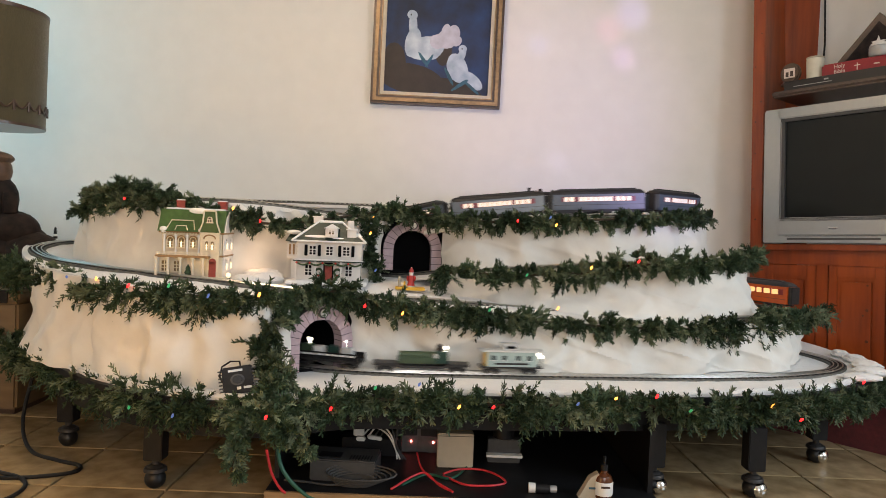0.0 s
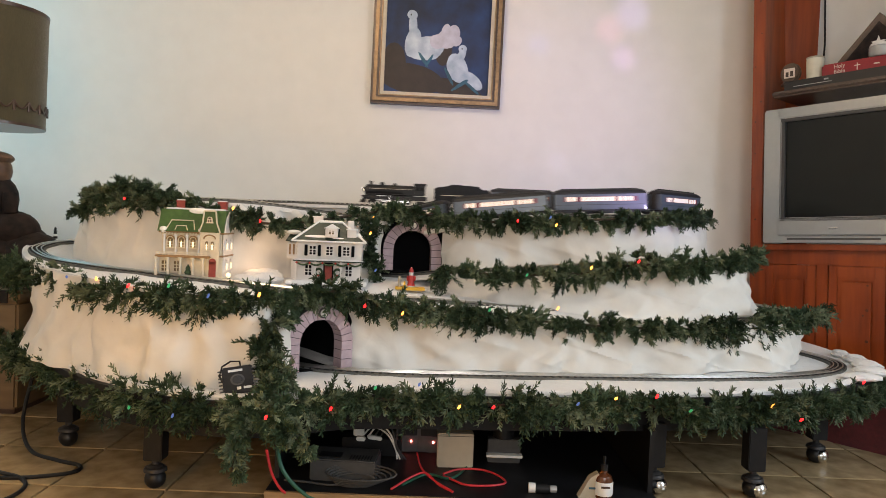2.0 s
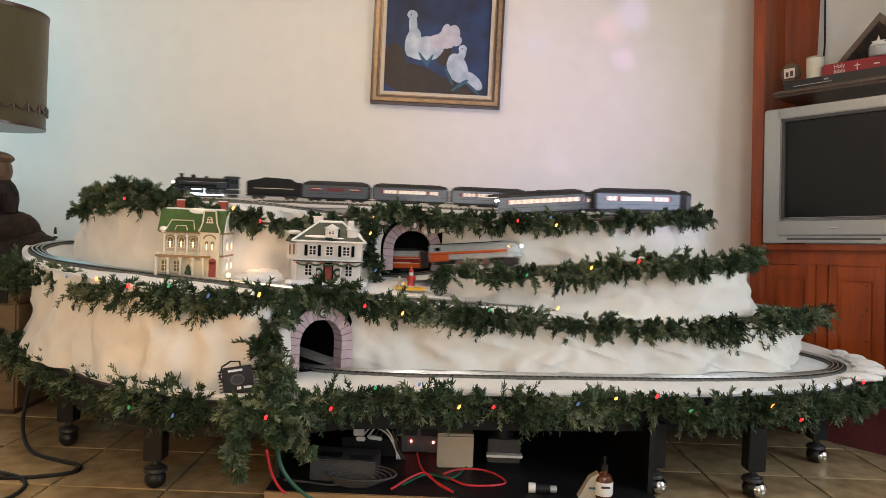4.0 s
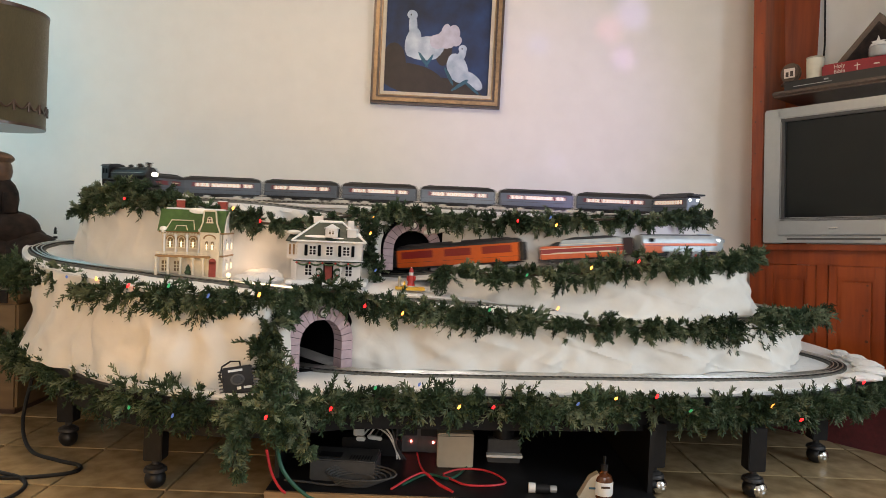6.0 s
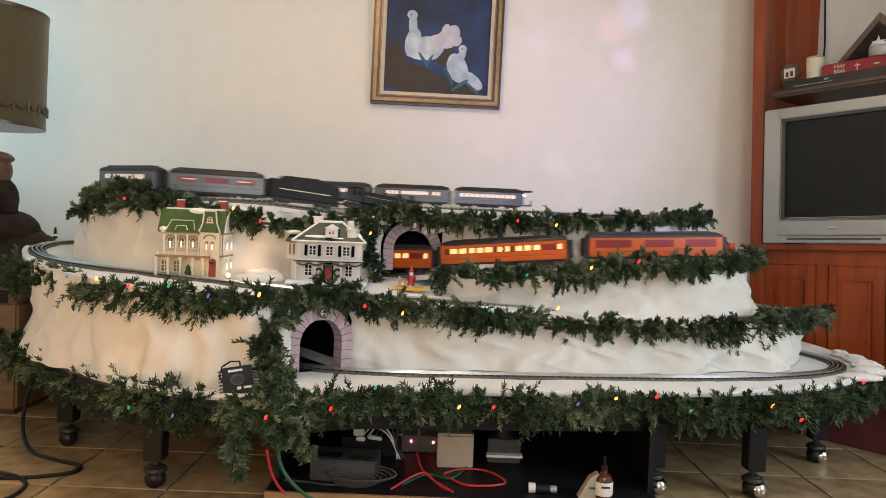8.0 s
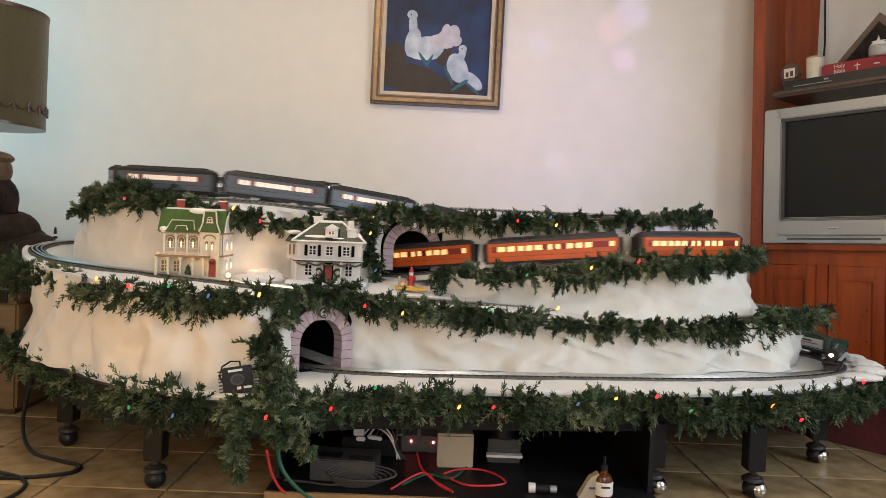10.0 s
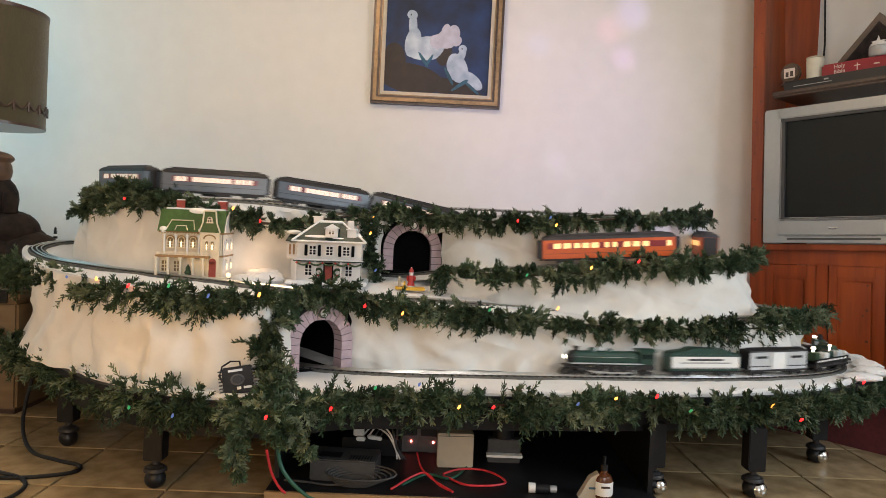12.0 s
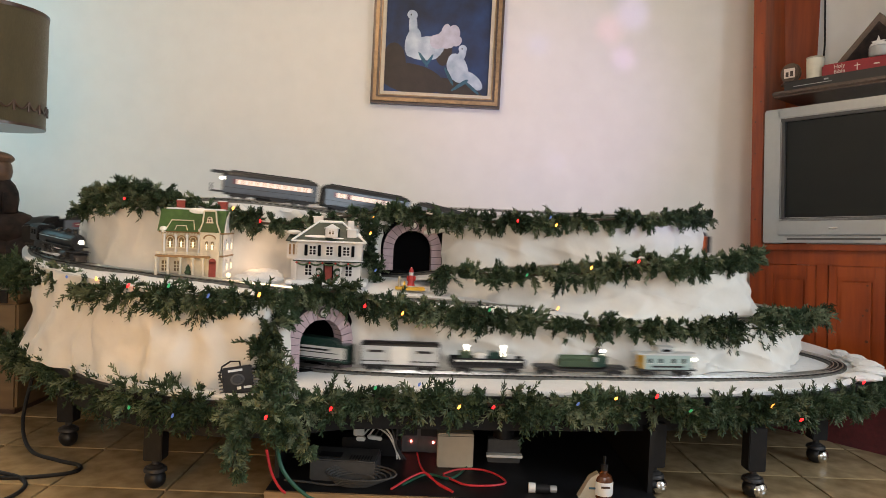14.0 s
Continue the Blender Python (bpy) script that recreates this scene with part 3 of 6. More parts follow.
# ---- rolling stock: x is forward, z = 0 at the rail ----
M_coach = mat("slate_coach_paint", (0.085, 0.105, 0.135), 0.35, vary=0.15, scale=60, coat=0.2)
M_coachroof = mat("black_coach_roof", (0.012, 0.012, 0.014), 0.55, vary=0.3, scale=60)
M_maroon = mat("maroon_band", (0.17, 0.028, 0.04), 0.4, vary=0.15, scale=60)
M_orange = mat("orange_coach_paint", (0.60, 0.098, 0.007), 0.38, vary=0.1, scale=60, coat=0.2)
M_diaphragm = mat("brown_gangway", (0.030, 0.012, 0.010), 0.7, vary=0.3, scale=80)
M_maroon2 = mat("deep_red_band", (0.25, 0.014, 0.012), 0.4, vary=0.12, scale=60)
M_greyroof = mat("dark_grey_roof", (0.035, 0.033, 0.036), 0.5, vary=0.2, scale=60)
M_shroud = mat("grey_shroud", (0.36, 0.40, 0.42), 0.34, 0.15, vary=0.15, scale=60, coat=0.2)
M_green = mat("dark_green_loco", (0.018, 0.055, 0.042), 0.3, vary=0.2, scale=60, coat=0.3)
M_cream = mat("cream_stripe", (0.68, 0.60, 0.45), 0.45, vary=0.06)
M_silver = mat("silver_car_paint", (0.58, 0.60, 0.60), 0.4, 0.15, vary=0.08, scale=60)
M_iron = mat("dark_iron", (0.03, 0.028, 0.028), 0.5, 0.4, vary=0.3, scale=90)
M_wheel = mat("wheel_steel", (0.22, 0.21, 0.20), 0.35, 0.9, vary=0.15)
M_logs = mat("dark_load", (0.06, 0.045, 0.03), 0.8, vary=0.5, scale=90)
M_olive = mat("olive_flatcar_load", (0.045, 0.08, 0.04), 0.5, vary=0.2, scale=60)
M_teal = mat("pale_teal_caboose", (0.36, 0.46, 0.44), 0.45, vary=0.1, scale=50)
M_yellow = mat("yellow_paint", (0.70, 0.42, 0.03), 0.45, vary=0.1)
M_skin = mat("figure_plain", (0.55, 0.30, 0.20), 0.6)
M_hiwin = mat("amber_coach_window", (0.8, 0.6, 0.35), 0.35, vary=0.3, scale=70, emit=(1.0, 0.52, 0.17), power=1.0)


def truck_mesh(span=0.05, r=0.0085):
    s = Shape()
    for sg in (1, -1):
        s.box((0, sg * 0.021, 0.012), (span * 1.15, 0.004, 0.008), 0.0012)
        for e in (-1, 1):
            s.box((e * span * 0.36, sg * 0.0225, 0.0095), (0.010, 0.004, 0.010), 0.001)
    s.box((0, 0, 0.013), (0.014, 0.042, 0.006))
    return s


def add_trucks(t, places, span=0.05, r=0.0085):
    frame_mesh = mesh_of(truck_mesh(span, r), M_iron)
    w = Shape()
    for sg in (1, -1):
        w.cyl((0, sg * 0.0165, 0), r, 0.004, "y", seg=16).cyl((0, sg * 0.0145, 0), r * 1.12, 0.0012, "y", seg=16)
    w.cyl((0, 0, 0), 0.0018, 0.036, "y", seg=8)
    wheel_mesh = mesh_of(w, M_wheel)
    for x in places:
        tr = part("truck", frame_mesh, None, t)
        tr.matrix_basis = pose(x, 0, 0)
        for e in (-1, 1):
            ax = part("wheelset", wheel_mesh, None, tr)
            ax.matrix_basis = pose(e * span * 0.36, 0, r)


def coach_section(w, h0, h1, crown):
    """Half-round roof profile in y, z."""
    pts = []
    for k in range(13):
        a = math.pi * k / 12
        pts.append((w / 2 * 1.03 * math.cos(a), h1 - crown + crown * math.sin(a) ** 0.75))
    return pts


def turtle_roof(width, height, half, crown=0.019):
    """A round roof whose ends curve down."""
    bm = bmesh.new()
    rings = []
    for i in range(25):
        u = -1 + 2 * i / 24
        x = half * math.copysign(1 - (1 - abs(u)) ** 1.6, u)
        e = max(0.0, (abs(x) - (half - 0.026)) / 0.026)
        f = 0.25 + 0.75 * math.sqrt(max(0.0, 1 - e * e))
        rings.append([bm.verts.new((x, y, height - crown + (z - height + crown) * f)) for y, z in coach_section(width, 0, height, crown)])
    for p, q in zip(rings, rings[1:]):
        for k in range(12):
            bm.faces.new((p[k], p[k + 1], q[k + 1], q[k]))
        bm.faces.new((p[12], p[0], q[0], q[12]))
    bm.faces.new(rings[0]), bm.faces.new(rings[-1][::-1])
    bmesh.ops.recalc_face_normals(bm, faces=bm.faces[:])
    return bm


def coach(label, length, body, band, roof, glass, wins, height=0.105, width=0.064, stripe=None, group="", vest=True, category="train car", band_share=0.80, gang=0.008):
    t = thing("passenger_car", label, category, group=group)
    floor_z, eave = 0.021, height - 0.018
    half = length / 2
    b = Shape().box((0, 0, (floor_z + eave) / 2), (length, width, eave - floor_z), 0.0025)
    part("body", b, body, t)
    part("roof", turtle_roof(width, height, half + 0.002), roof, t)
    part("clerestory", Shape().prism([(width * .24, height - .006), (width * .2, height + .0035), (-width * .2, height + .0035), (-width * .24, height - .006)], -half * 0.84, half * 0.84, "x"), roof, t)
    part("underframe", Shape().box((0, 0, 0.0175), (length * 0.96, width * 0.7, 0.008)).box((-.02, 0.018, 0.011), (0.07, 0.012, 0.012), 0.002).box((0.03, -0.018, 0.011), (0.06, 0.012, 0.012), 0.002), M_iron, t)
    zc, hh = floor_z + (eave - floor_z) * 0.66, (eave - floor_z) * 0.27
    if band:
        part("window_band", Shape().box((0, 0, zc), (length * band_share, width + 0.0014, hh * 1.16)), band, t)
    part("rivet_line", Shape().box((0, 0, floor_z + 0.020), (length * 0.985, width + 0.0008, 0.0012)).box((0, 0, eave - 0.0015), (length * 0.99, width + 0.0016, 0.0016)), roof, t)
    if stripe:
        part("stripe", Shape().box((0, 0, floor_z + 0.006), (length * 0.985, width + 0.0014, 0.0022)).box((0, 0, eave - 0.003), (length * 0.985, width + 0.0014, 0.002)), stripe, t)
    for sg in (1, -1):
        cache = {}
        for x, w in wins:
            if w not in cache:
                cache[w] = mesh_of(Shape().box((0, 0, 0), (w, 0.0016, hh), 0.0006), glass)
            p = part("window", cache[w], None, t)
            p.matrix_basis = pose(x * half, sg * (width / 2 + 0.0012), zc)
    if vest:
        for e in (1, -1):
            part("vestibule_door", Shape().box((e * (half + 0.001), 0, (floor_z + eave) / 2 - 0.002), (0.003, 0.02, (eave - floor_z) * 0.85), 0.001), M_dark, t, "dark end door")
            part("diaphragm", Shape().box((e * (half + 0.001 + gang / 2), 0, (floor_z + eave) / 2), (gang, 0.028 if gang < 0.01 else 0.054, (eave - floor_z) * 0.95), 0.002).box((e * (half + 0.005), 0, 0.0165), (0.012, 0.01, 0.006)), M_iron, t)
    add_trucks(t, (-half * 0.66, half * 0.66), 0.058)
    t["reach"] = half * 0.66
    return t


def row_of_windows(n, a=-0.78, b=0.78, w=0.02, skip=()):
    return [(a + (b - a) * k / (n - 1), w) for k in range(n) if k not in skip]


def steam_loco(label, length, boiler_mat, trim_mat, drivers=4, light=True):
    t = thing("steam_locomotive", label, "locomotive")
    h = length / 2
    rz, rb = 0.058, 0.024
    part("boiler", Shape().cyl((0.02 * length / .34, 0, rz), rb, length * 0.66, "x", seg=28, bevel=0.004).cyl((h * 0.10, 0, rz), rb * 1.02, 0.004, "x", seg=28).cyl((h * 0.42, 0, rz), rb * 1.02, 0.004, "x", seg=28).cyl((-h * 0.25, 0, rz), rb * 1.02, 0.004, "x", seg=28), boiler_mat, t)
    part("firebox", Shape().box((-h * 0.36, 0, rz - 0.004), (length * 0.2, rb * 2.02, rb * 2.0), 0.010), boiler_mat, t)
    part("smokebox", Shape().cyl((h * 0.74, 0, rz), rb * 0.98, length * 0.10, "x", seg=28, bevel=0.003).cyl((h * 0.85, 0, rz), rb * 0.72, 0.006, "x", seg=24, bevel=0.002), M_iron, t)
    part("smokestack", Shape().lathe((h * 0.70, 0, rz + rb - 0.003), [(0.011, 0), (0.008, 0.005), (0.0085, 0.013), (0.011, 0.016), (0.0105, 0.017)]), M_iron, t)
    for x, k in ((h * 0.38, 1.0), (h * 0.02, 0.8)):
        part("dome", Shape().lathe((x, 0, rz + rb - 0.004), [(0.014 * k, 0), (0.012 * k, 0.004), (0.0115 * k, 0.010 * k), (0.008 * k, 0.0145 * k), (0.002, 0.016 * k)]), boiler_mat, t)
    cab = Shape().box((-h * 0.70, 0, 0.062), (length * 0.15, 0.058, 0.042), 0.002)
    cab.prism([(0.032, 0.083), (0.024, 0.090), (0, 0.093), (-0.024, 0.090), (-0.032, 0.083)], -h * 0.88, -h * 0.53, "x")
    part("cab", cab, boiler_mat, t)
    for sg in (1, -1):
        for x in (-0.76, -0.64):
            part("cab_window", Shape().box((h * x, sg * 0.0293, 0.068), (0.013, 0.0012, 0.015), 0.0005), M_dark, t)
        part("running_board", Shape().box((h * 0.12, sg * 0.027, 0.043), (length * 0.72, 0.010, 0.003)), trim_mat, t)
        part("handrail", Shape().cyl((h * 0.12, sg * 0.0262, 0.064), 0.0008, length * 0.6, "x", seg=6), M_rail, t)
        part("cylinder", Shape().cyl((h * 0.62, sg * 0.024, 0.022), 0.010, 0.036, "x", seg=18, bevel=0.001).box((h * 0.62, sg * 0.022, 0.033), (0.032, 0.010, 0.014), 0.002), M_iron, t)
        R = 0.0175
        w = Shape().cyl((0, 0, 0), R, 0.005, "y", seg=24, bevel=0.0008)
        wm = mesh_of(w, M_iron)
        tm = mesh_of(Shape().cyl((0, 0, 0), R * 1.0, 0.0035, "y", seg=24).cyl((0, sg * 0.0028, 0), R * 0.30, 0.004, "y", seg=12), M_wheel)
        xs = [h * (0.36 - 0.72 * k / (drivers - 1)) for k in range(drivers)]
        for x in xs:
            d = part("driving_wheel", wm, None, t)
            d.matrix_basis = pose(x, sg * 0.018, R)
            rim = part("tyre", tm, None, d)
            rim.matrix_basis = pose(0, -sg * 0.0005 + sg * 0.0012, 0)
        part("side_rod", Shape().box(((xs[0] + xs[-1]) / 2, sg * 0.0245, R - 0.006), (xs[0] - xs[-1] + 0.012, 0.002, 0.0055), 0.0008), M_chrome, t, "bright steel side rod")
        part("main_rod", Shape().box((0, 0, 0), (h * 0.62 - xs[1], 0.002, 0.004), 0.0006, m=pose((h * 0.6 + xs[1]) / 2, sg * 0.0272, R - 0.001, 0, -3, 0)), M_chrome, t, "bright steel main rod")
        part("valve_gear", Shape().box((h * 0.36, sg * 0.0275, 0.034), (0.05, 0.002, 0.003), m=pose(0, 0, 0, 0, 0, 0)).box((xs[1] + .004, sg * 0.0275, 0.028), (0.003, 0.002, 0.024)), M_chrome, t)
    part("frame", Shape().box((0, 0, 0.028), (length * 0.9, 0.026, 0.018), 0.002), M_iron, t)
    part("pilot", Shape().prism([(0.024, 0.004), (0.028, 0.026), (-0.028, 0.026), (-0.024, 0.004)], h * 0.84, h * 0.90, "x").prism([(-h * 0 + 0.0, 0.004), (0.02, 0.004), (0.0, 0.026)], -0.02, 0.02, "y", m=pose(h * 0.90, 0, 0)), M_iron, t)
    part("pilot_deck", Shape().box((h * 0.82, 0, 0.031), (0.05, 0.054, 0.005), 0.001), M_iron, t)
    if light:
        part("headlight", Shape().cyl((h * 0.89, 0, rz + 0.002), 0.0085, 0.012, "x", seg=16), M_iron, t)
        part("headlight_lens", Shape().cyl((h * 0.89 + 0.0065, 0, rz + 0.002), 0.0068, 0.003, "x", seg=16), M_lampglow, t, "lit headlight")
    add_trucks(t, (h * 0.66, -h * 0.72), 0.036, 0.0075)
    t["reach"] = length * 0.25
    return t


def tender(label, length, side, top, stripe, height=0.078, plate=None):
    t = thing("tender", label, "tender")
    h = length / 2
    part("tank", Shape().box((0, 0, 0.021 + (height - 0.021) / 2), (length, 0.058, height - 0.021), 0.003), side, t)
    load = Shape().prism([(-h * 0.80, height - 0.002), (-h * 0.62, height + 0.014), (h * 0.35, height + 0.019), (h * 0.55, height + 0.010), (h * 0.92, height + 0.004), (h * 0.95, height - 0.002)], -0.024, 0.024, "y")
    part("coal_bunker", load, top, t)
    part("stripe", Shape().box((0, 0, height * 0.62), (length * 0.72, 0.0592, 0.003)), stripe, t)
    if plate:
        part("side_panel", Shape().box((0, 0, 0.05), (length * 0.96, 0.0588, 0.042)), plate, t)
        part("panel_line", Shape().box((0, 0, 0.032), (length * 0.96, 0.0596, 0.003)).box((0, 0, 0.060), (length * 0.5, 0.0596, 0.006)), M_iron, t)
    part("underframe", Shape().box((0, 0, 0.018), (length * 1.04, 0.036, 0.007)), M_iron, t)
    part("ladder", Shape().box((-h - 0.001, 0.018, 0.05), (0.002, 0.002, 0.05)).box((-h - 0.001, 0.008, 0.05), (0.002, 0.002, 0.05)).box((-h - 0.001, 0.013, 0.045), (0.002, 0.012, 0.002)).box((-h - 0.001, 0.013, 0.058), (0.002, 0.012, 0.002)), M_iron, t)
    add_trucks(t, (-h * 0.6, h * 0.6), 0.055)
    t["reach"] = h * 0.6
    return t


def streamliner():
    """Shrouded steam locomotive with a bullet nose."""
    t = thing("streamlined_locomotive", "silver-grey streamlined steam locomotive with orange band and cab", "locomotive")
    L, h = 0.385, 0.1925

    def loft(z0, z1, wide, a, b, power):
        bm = bmesh.new()
        rings = []
        n = 30
        for i in range(n + 1):
            x = a + (b - a) * i / n
            u = max(0.0, (x - (h - 0.075)) / 0.075)
            f = math.sqrt(max(0.0, 1 - u**2.2)) if u > 0 else 1.0
            f = max(f, 0.03)
            ring = []
            for k in range(17):
                ang = math.pi * k / 16
                y = wide * f * math.copysign(abs(math.cos(ang)) ** power, math.cos(ang))
                z = z0 + (z1 - z0) * (0.55 + 0.45 * f) * math.sin(ang) ** power
                ring.append(bm.verts.new((x, y, z)))
            rings.append(ring)
        for p, q in zip(rings, rings[1:]):
            for k in range(16):
                bm.faces.new((p[k], p[k + 1], q[k + 1], q[k]))
            bm.faces.new((p[16], p[0], q[0], q[16]))
        bm.faces.new(rings[0]), bm.faces.new(rings[-1][::-1])
        bmesh.ops.recalc_face_normals(bm, faces=bm.faces[:])
        return bm

    part("shroud", loft(0.058, 0.104, 0.031, -h, h, 0.62), M_shroud, t, "grey boiler shroud")
    part("roof_line", Shape().box((-0.03, 0, 0.1035), (L * 0.80, 0.036, 0.004), 0.0015), M_iron, t, "black roof walkway")
    part("side_panel", loft(0.040, 0.066, 0.0318, -h, h - 0.002, 0.42), M_shroud, t, "grey lower side panel")
    part("cab_side", Shape().box((-h + 0.045, 0, 0.050), (0.088, 0.0646, 0.034), 0.002), M_orange, t, "orange cab side")
    part("red_band", loft(0.062, 0.074, 0.0322, -h + 0.002, h - 0.050, 0.35), M_orange, t, "orange side band")
    part("cream_line", loft(0.0605, 0.0645, 0.0326, -h + 0.004, h - 0.085, 0.3), M_maroon2, t)
    part("skirt", Shape().box((-0.01, 0, 0.028), (L * 0.84, 0.040, 0.016), 0.003), M_iron, t)
    part("pilot", Shape().prism([(0.030, 0.008), (0.028, 0.034), (-0.028, 0.034), (-0.030, 0.008)], h - 0.07, h - 0.015, "x"), M_iron, t)
    part("stack_cover", Shape().box((h * 0.55, 0, 0.104), (0.07, 0.02, 0.008), 0.003), M_shroud, t)
    for sg in (1, -1):
        part("nose_wing", Shape().box((h - 0.055, sg * 0.026, 0.082), (0.045, 0.003, 0.012), 0.001, m=None), M_chrome, t, "chrome nose wing")
        part("cab_window", Shape().box((-h * 0.80, sg * 0.0305, 0.084), (0.024, 0.003, 0.014), 0.001), M_dark, t)
        for x in (-0.30, -0.02, 0.26):
            d = part("driving_wheel", Shape().cyl((0, 0, 0), 0.021, 0.005, "y", seg=26, bevel=0.001), M_wheel, t)
            d.matrix_basis = pose(h * x, sg * 0.024, 0.021)
            part("hub", Shape().cyl((0, sg * 0.003, 0), 0.007, 0.003, "y", seg=14), M_red, d)
        part("side_rod", Shape().box((h * -0.02, sg * 0.0285, 0.016), (h * 0.62, 0.002, 0.006), 0.001), M_chrome, t)
        part("cylinder", Shape().cyl((h * 0.52, sg * 0.026, 0.022), 0.010, 0.034, "x", seg=16), M_iron, t)
    part("headlight_rim", Shape().cyl((h - 0.004, 0, 0.080), 0.009, 0.012, "x", seg=18), M_shroud, t)
    part("headlight", Shape().cyl((h + 0.0025, 0, 0.080), 0.0068, 0.002, "x", seg=18), M_lampglow, t, "lit headlight")
    add_trucks(t, (h * 0.68, -h * 0.62), 0.05, 0.009)
    t["reach"] = 0.13
    return t


def silver_boxcar(label):
    t = thing("boxcar", label, "freight car")
    L, h = 0.255, 0.1275
    part("body", Shape().box((0, 0, 0.055), (L, 0.060, 0.066), 0.002), M_silver, t)
    part("roof", Shape().prism([(0.032, 0.086), (0.030, 0.090), (0, 0.095), (-0.030, 0.090), (-0.032, 0.086)], -h - .001, h + .001, "x").box((0, 0, 0.0965), (L * 0.98, 0.012, 0.002)), M_iron, t, "black roof with a walkway")
    for e in (1, -1):
        part("end_wall", Shape().box((e * (h + 0.001), 0, 0.055), (0.003, 0.058, 0.064), 0.001), M_black, t)
    for sg in (1, -1):
        part("door", Shape().box((0, sg * 0.0312, 0.055), (0.062, 0.003, 0.058), 0.001), M_white, t)
        for x in (-0.035, 0.035):
            part("door_rail", Shape().box((x, sg * 0.0322, 0.055), (0.003, 0.003, 0.06)), M_silver, t)
        for x in np.linspace(-0.85, 0.85, 12):
            if abs(x) > 0.3:
                part("rib", Shape().box((x * h, sg * 0.0304, 0.055), (0.003, 0.0015, 0.060)), M_silver, t)
        part("sill", Shape().box((0, sg * 0.030, 0.0215), (L, 0.003, 0.006)).box((0, sg * 0.0304, 0.036), (L * 0.98, 0.0012, 0.004)), M_iron, t)
        for x in (-0.62, 0.62):
            part("lettering_bar", Shape().box((h * x, sg * 0.0318, 0.068), (0.05, 0.001, 0.008)), M_iron, t, "dark bar of lettering")
    add_trucks(t, (-h * 0.66, h * 0.66), 0.052)
    t["reach"] = h * 0.66
    return t


def load_car(label):
    t = thing("gondola_car", label, "freight car")
    L, h = 0.25, 0.125
    part("deck", Shape().box((0, 0, 0.026), (L, 0.058, 0.010), 0.001), M_iron, t)
    for sg in (1, -1):
        part("side", Shape().box((0, sg * 0.0285, 0.041), (L, 0.003, 0.022)), M_black, t)
        part("side_stripe", Shape().box((0, sg * 0.0302, 0.044), (L * 0.92, 0.001, 0.006)), M_white, t)
        for x in np.linspace(-0.9, 0.9, 9):
            part("stake", Shape().box((x * h, sg * 0.0305, 0.041), (0.004, 0.002, 0.024)), M_iron, t)
    for i, x in enumerate((-0.6, -0.2, 0.2, 0.6)):
        part("crate", Shape().box((x * h, 0.004 * (-1) ** i, 0.055), (0.036, 0.034, 0.026 + 0.006 * (i % 2)), 0.002), (M_silver, M_green, M_white, M_olive)[i], t)
    for x in (-0.45, 0.55):
        part("lamp", Shape().cyl((x * h, -0.01, 0.068), 0.002, 0.03, seg=8).ball((x * h, -0.01, 0.086), 0.006, 10), M_lampglow, t, "small lit lamp")
    add_trucks(t, (-h * 0.66, h * 0.66), 0.05)
    t["reach"] = h * 0.66
    return t


def flat_car(label):
    t = thing("depressed_flat_car", label, "freight car")
    L, h = 0.315, 0.1575
    part("deck", Shape().prism([(-h, 0.022), (-h, 0.030), (-h * 0.55, 0.030), (-h * 0.45, 0.022), (h * 0.45, 0.022), (h * 0.55, 0.030), (h, 0.030), (h, 0.022), (h * 0.6, 0.020), (h * 0.42, 0.014), (-h * 0.42, 0.014), (-h * 0.6, 0.020)], -0.028, 0.028, "y"), M_iron, t)
    part("load", Shape().box((h * 0.02, 0, 0.040), (h * 0.95, 0.040, 0.026), 0.004).cyl((h * 0.02, 0, 0.054), 0.012, h * 0.9, "x", seg=18), M_olive, t, "olive green machine load")
    part("cab", Shape().box((-h * 0.42, 0, 0.050), (0.042, 0.046, 0.040), 0.003), M_green, t)
    part("cab_window", Shape().box((-h * 0.30, 0, 0.055), (0.012, 0.0475, 0.014)), M_silver, t)
    part("stack", Shape().lathe((-h * 0.38, 0, 0.068), [(0.008, 0), (0.012, 0.004), (0.012, 0.016), (0.009, 0.02), (0.006, 0.024), (0.002, 0.026)]), M_iron, t, "dark chimney on the load")
    part("beacon", Shape().box((-h * 0.52, -0.012, 0.078), (0.010, 0.010, 0.010), 0.002), M_lampglow, t, "lit beacon")
    add_trucks(t, (-h * 0.76, h * 0.76), 0.05)
    t["reach"] = h * 0.76
    return t


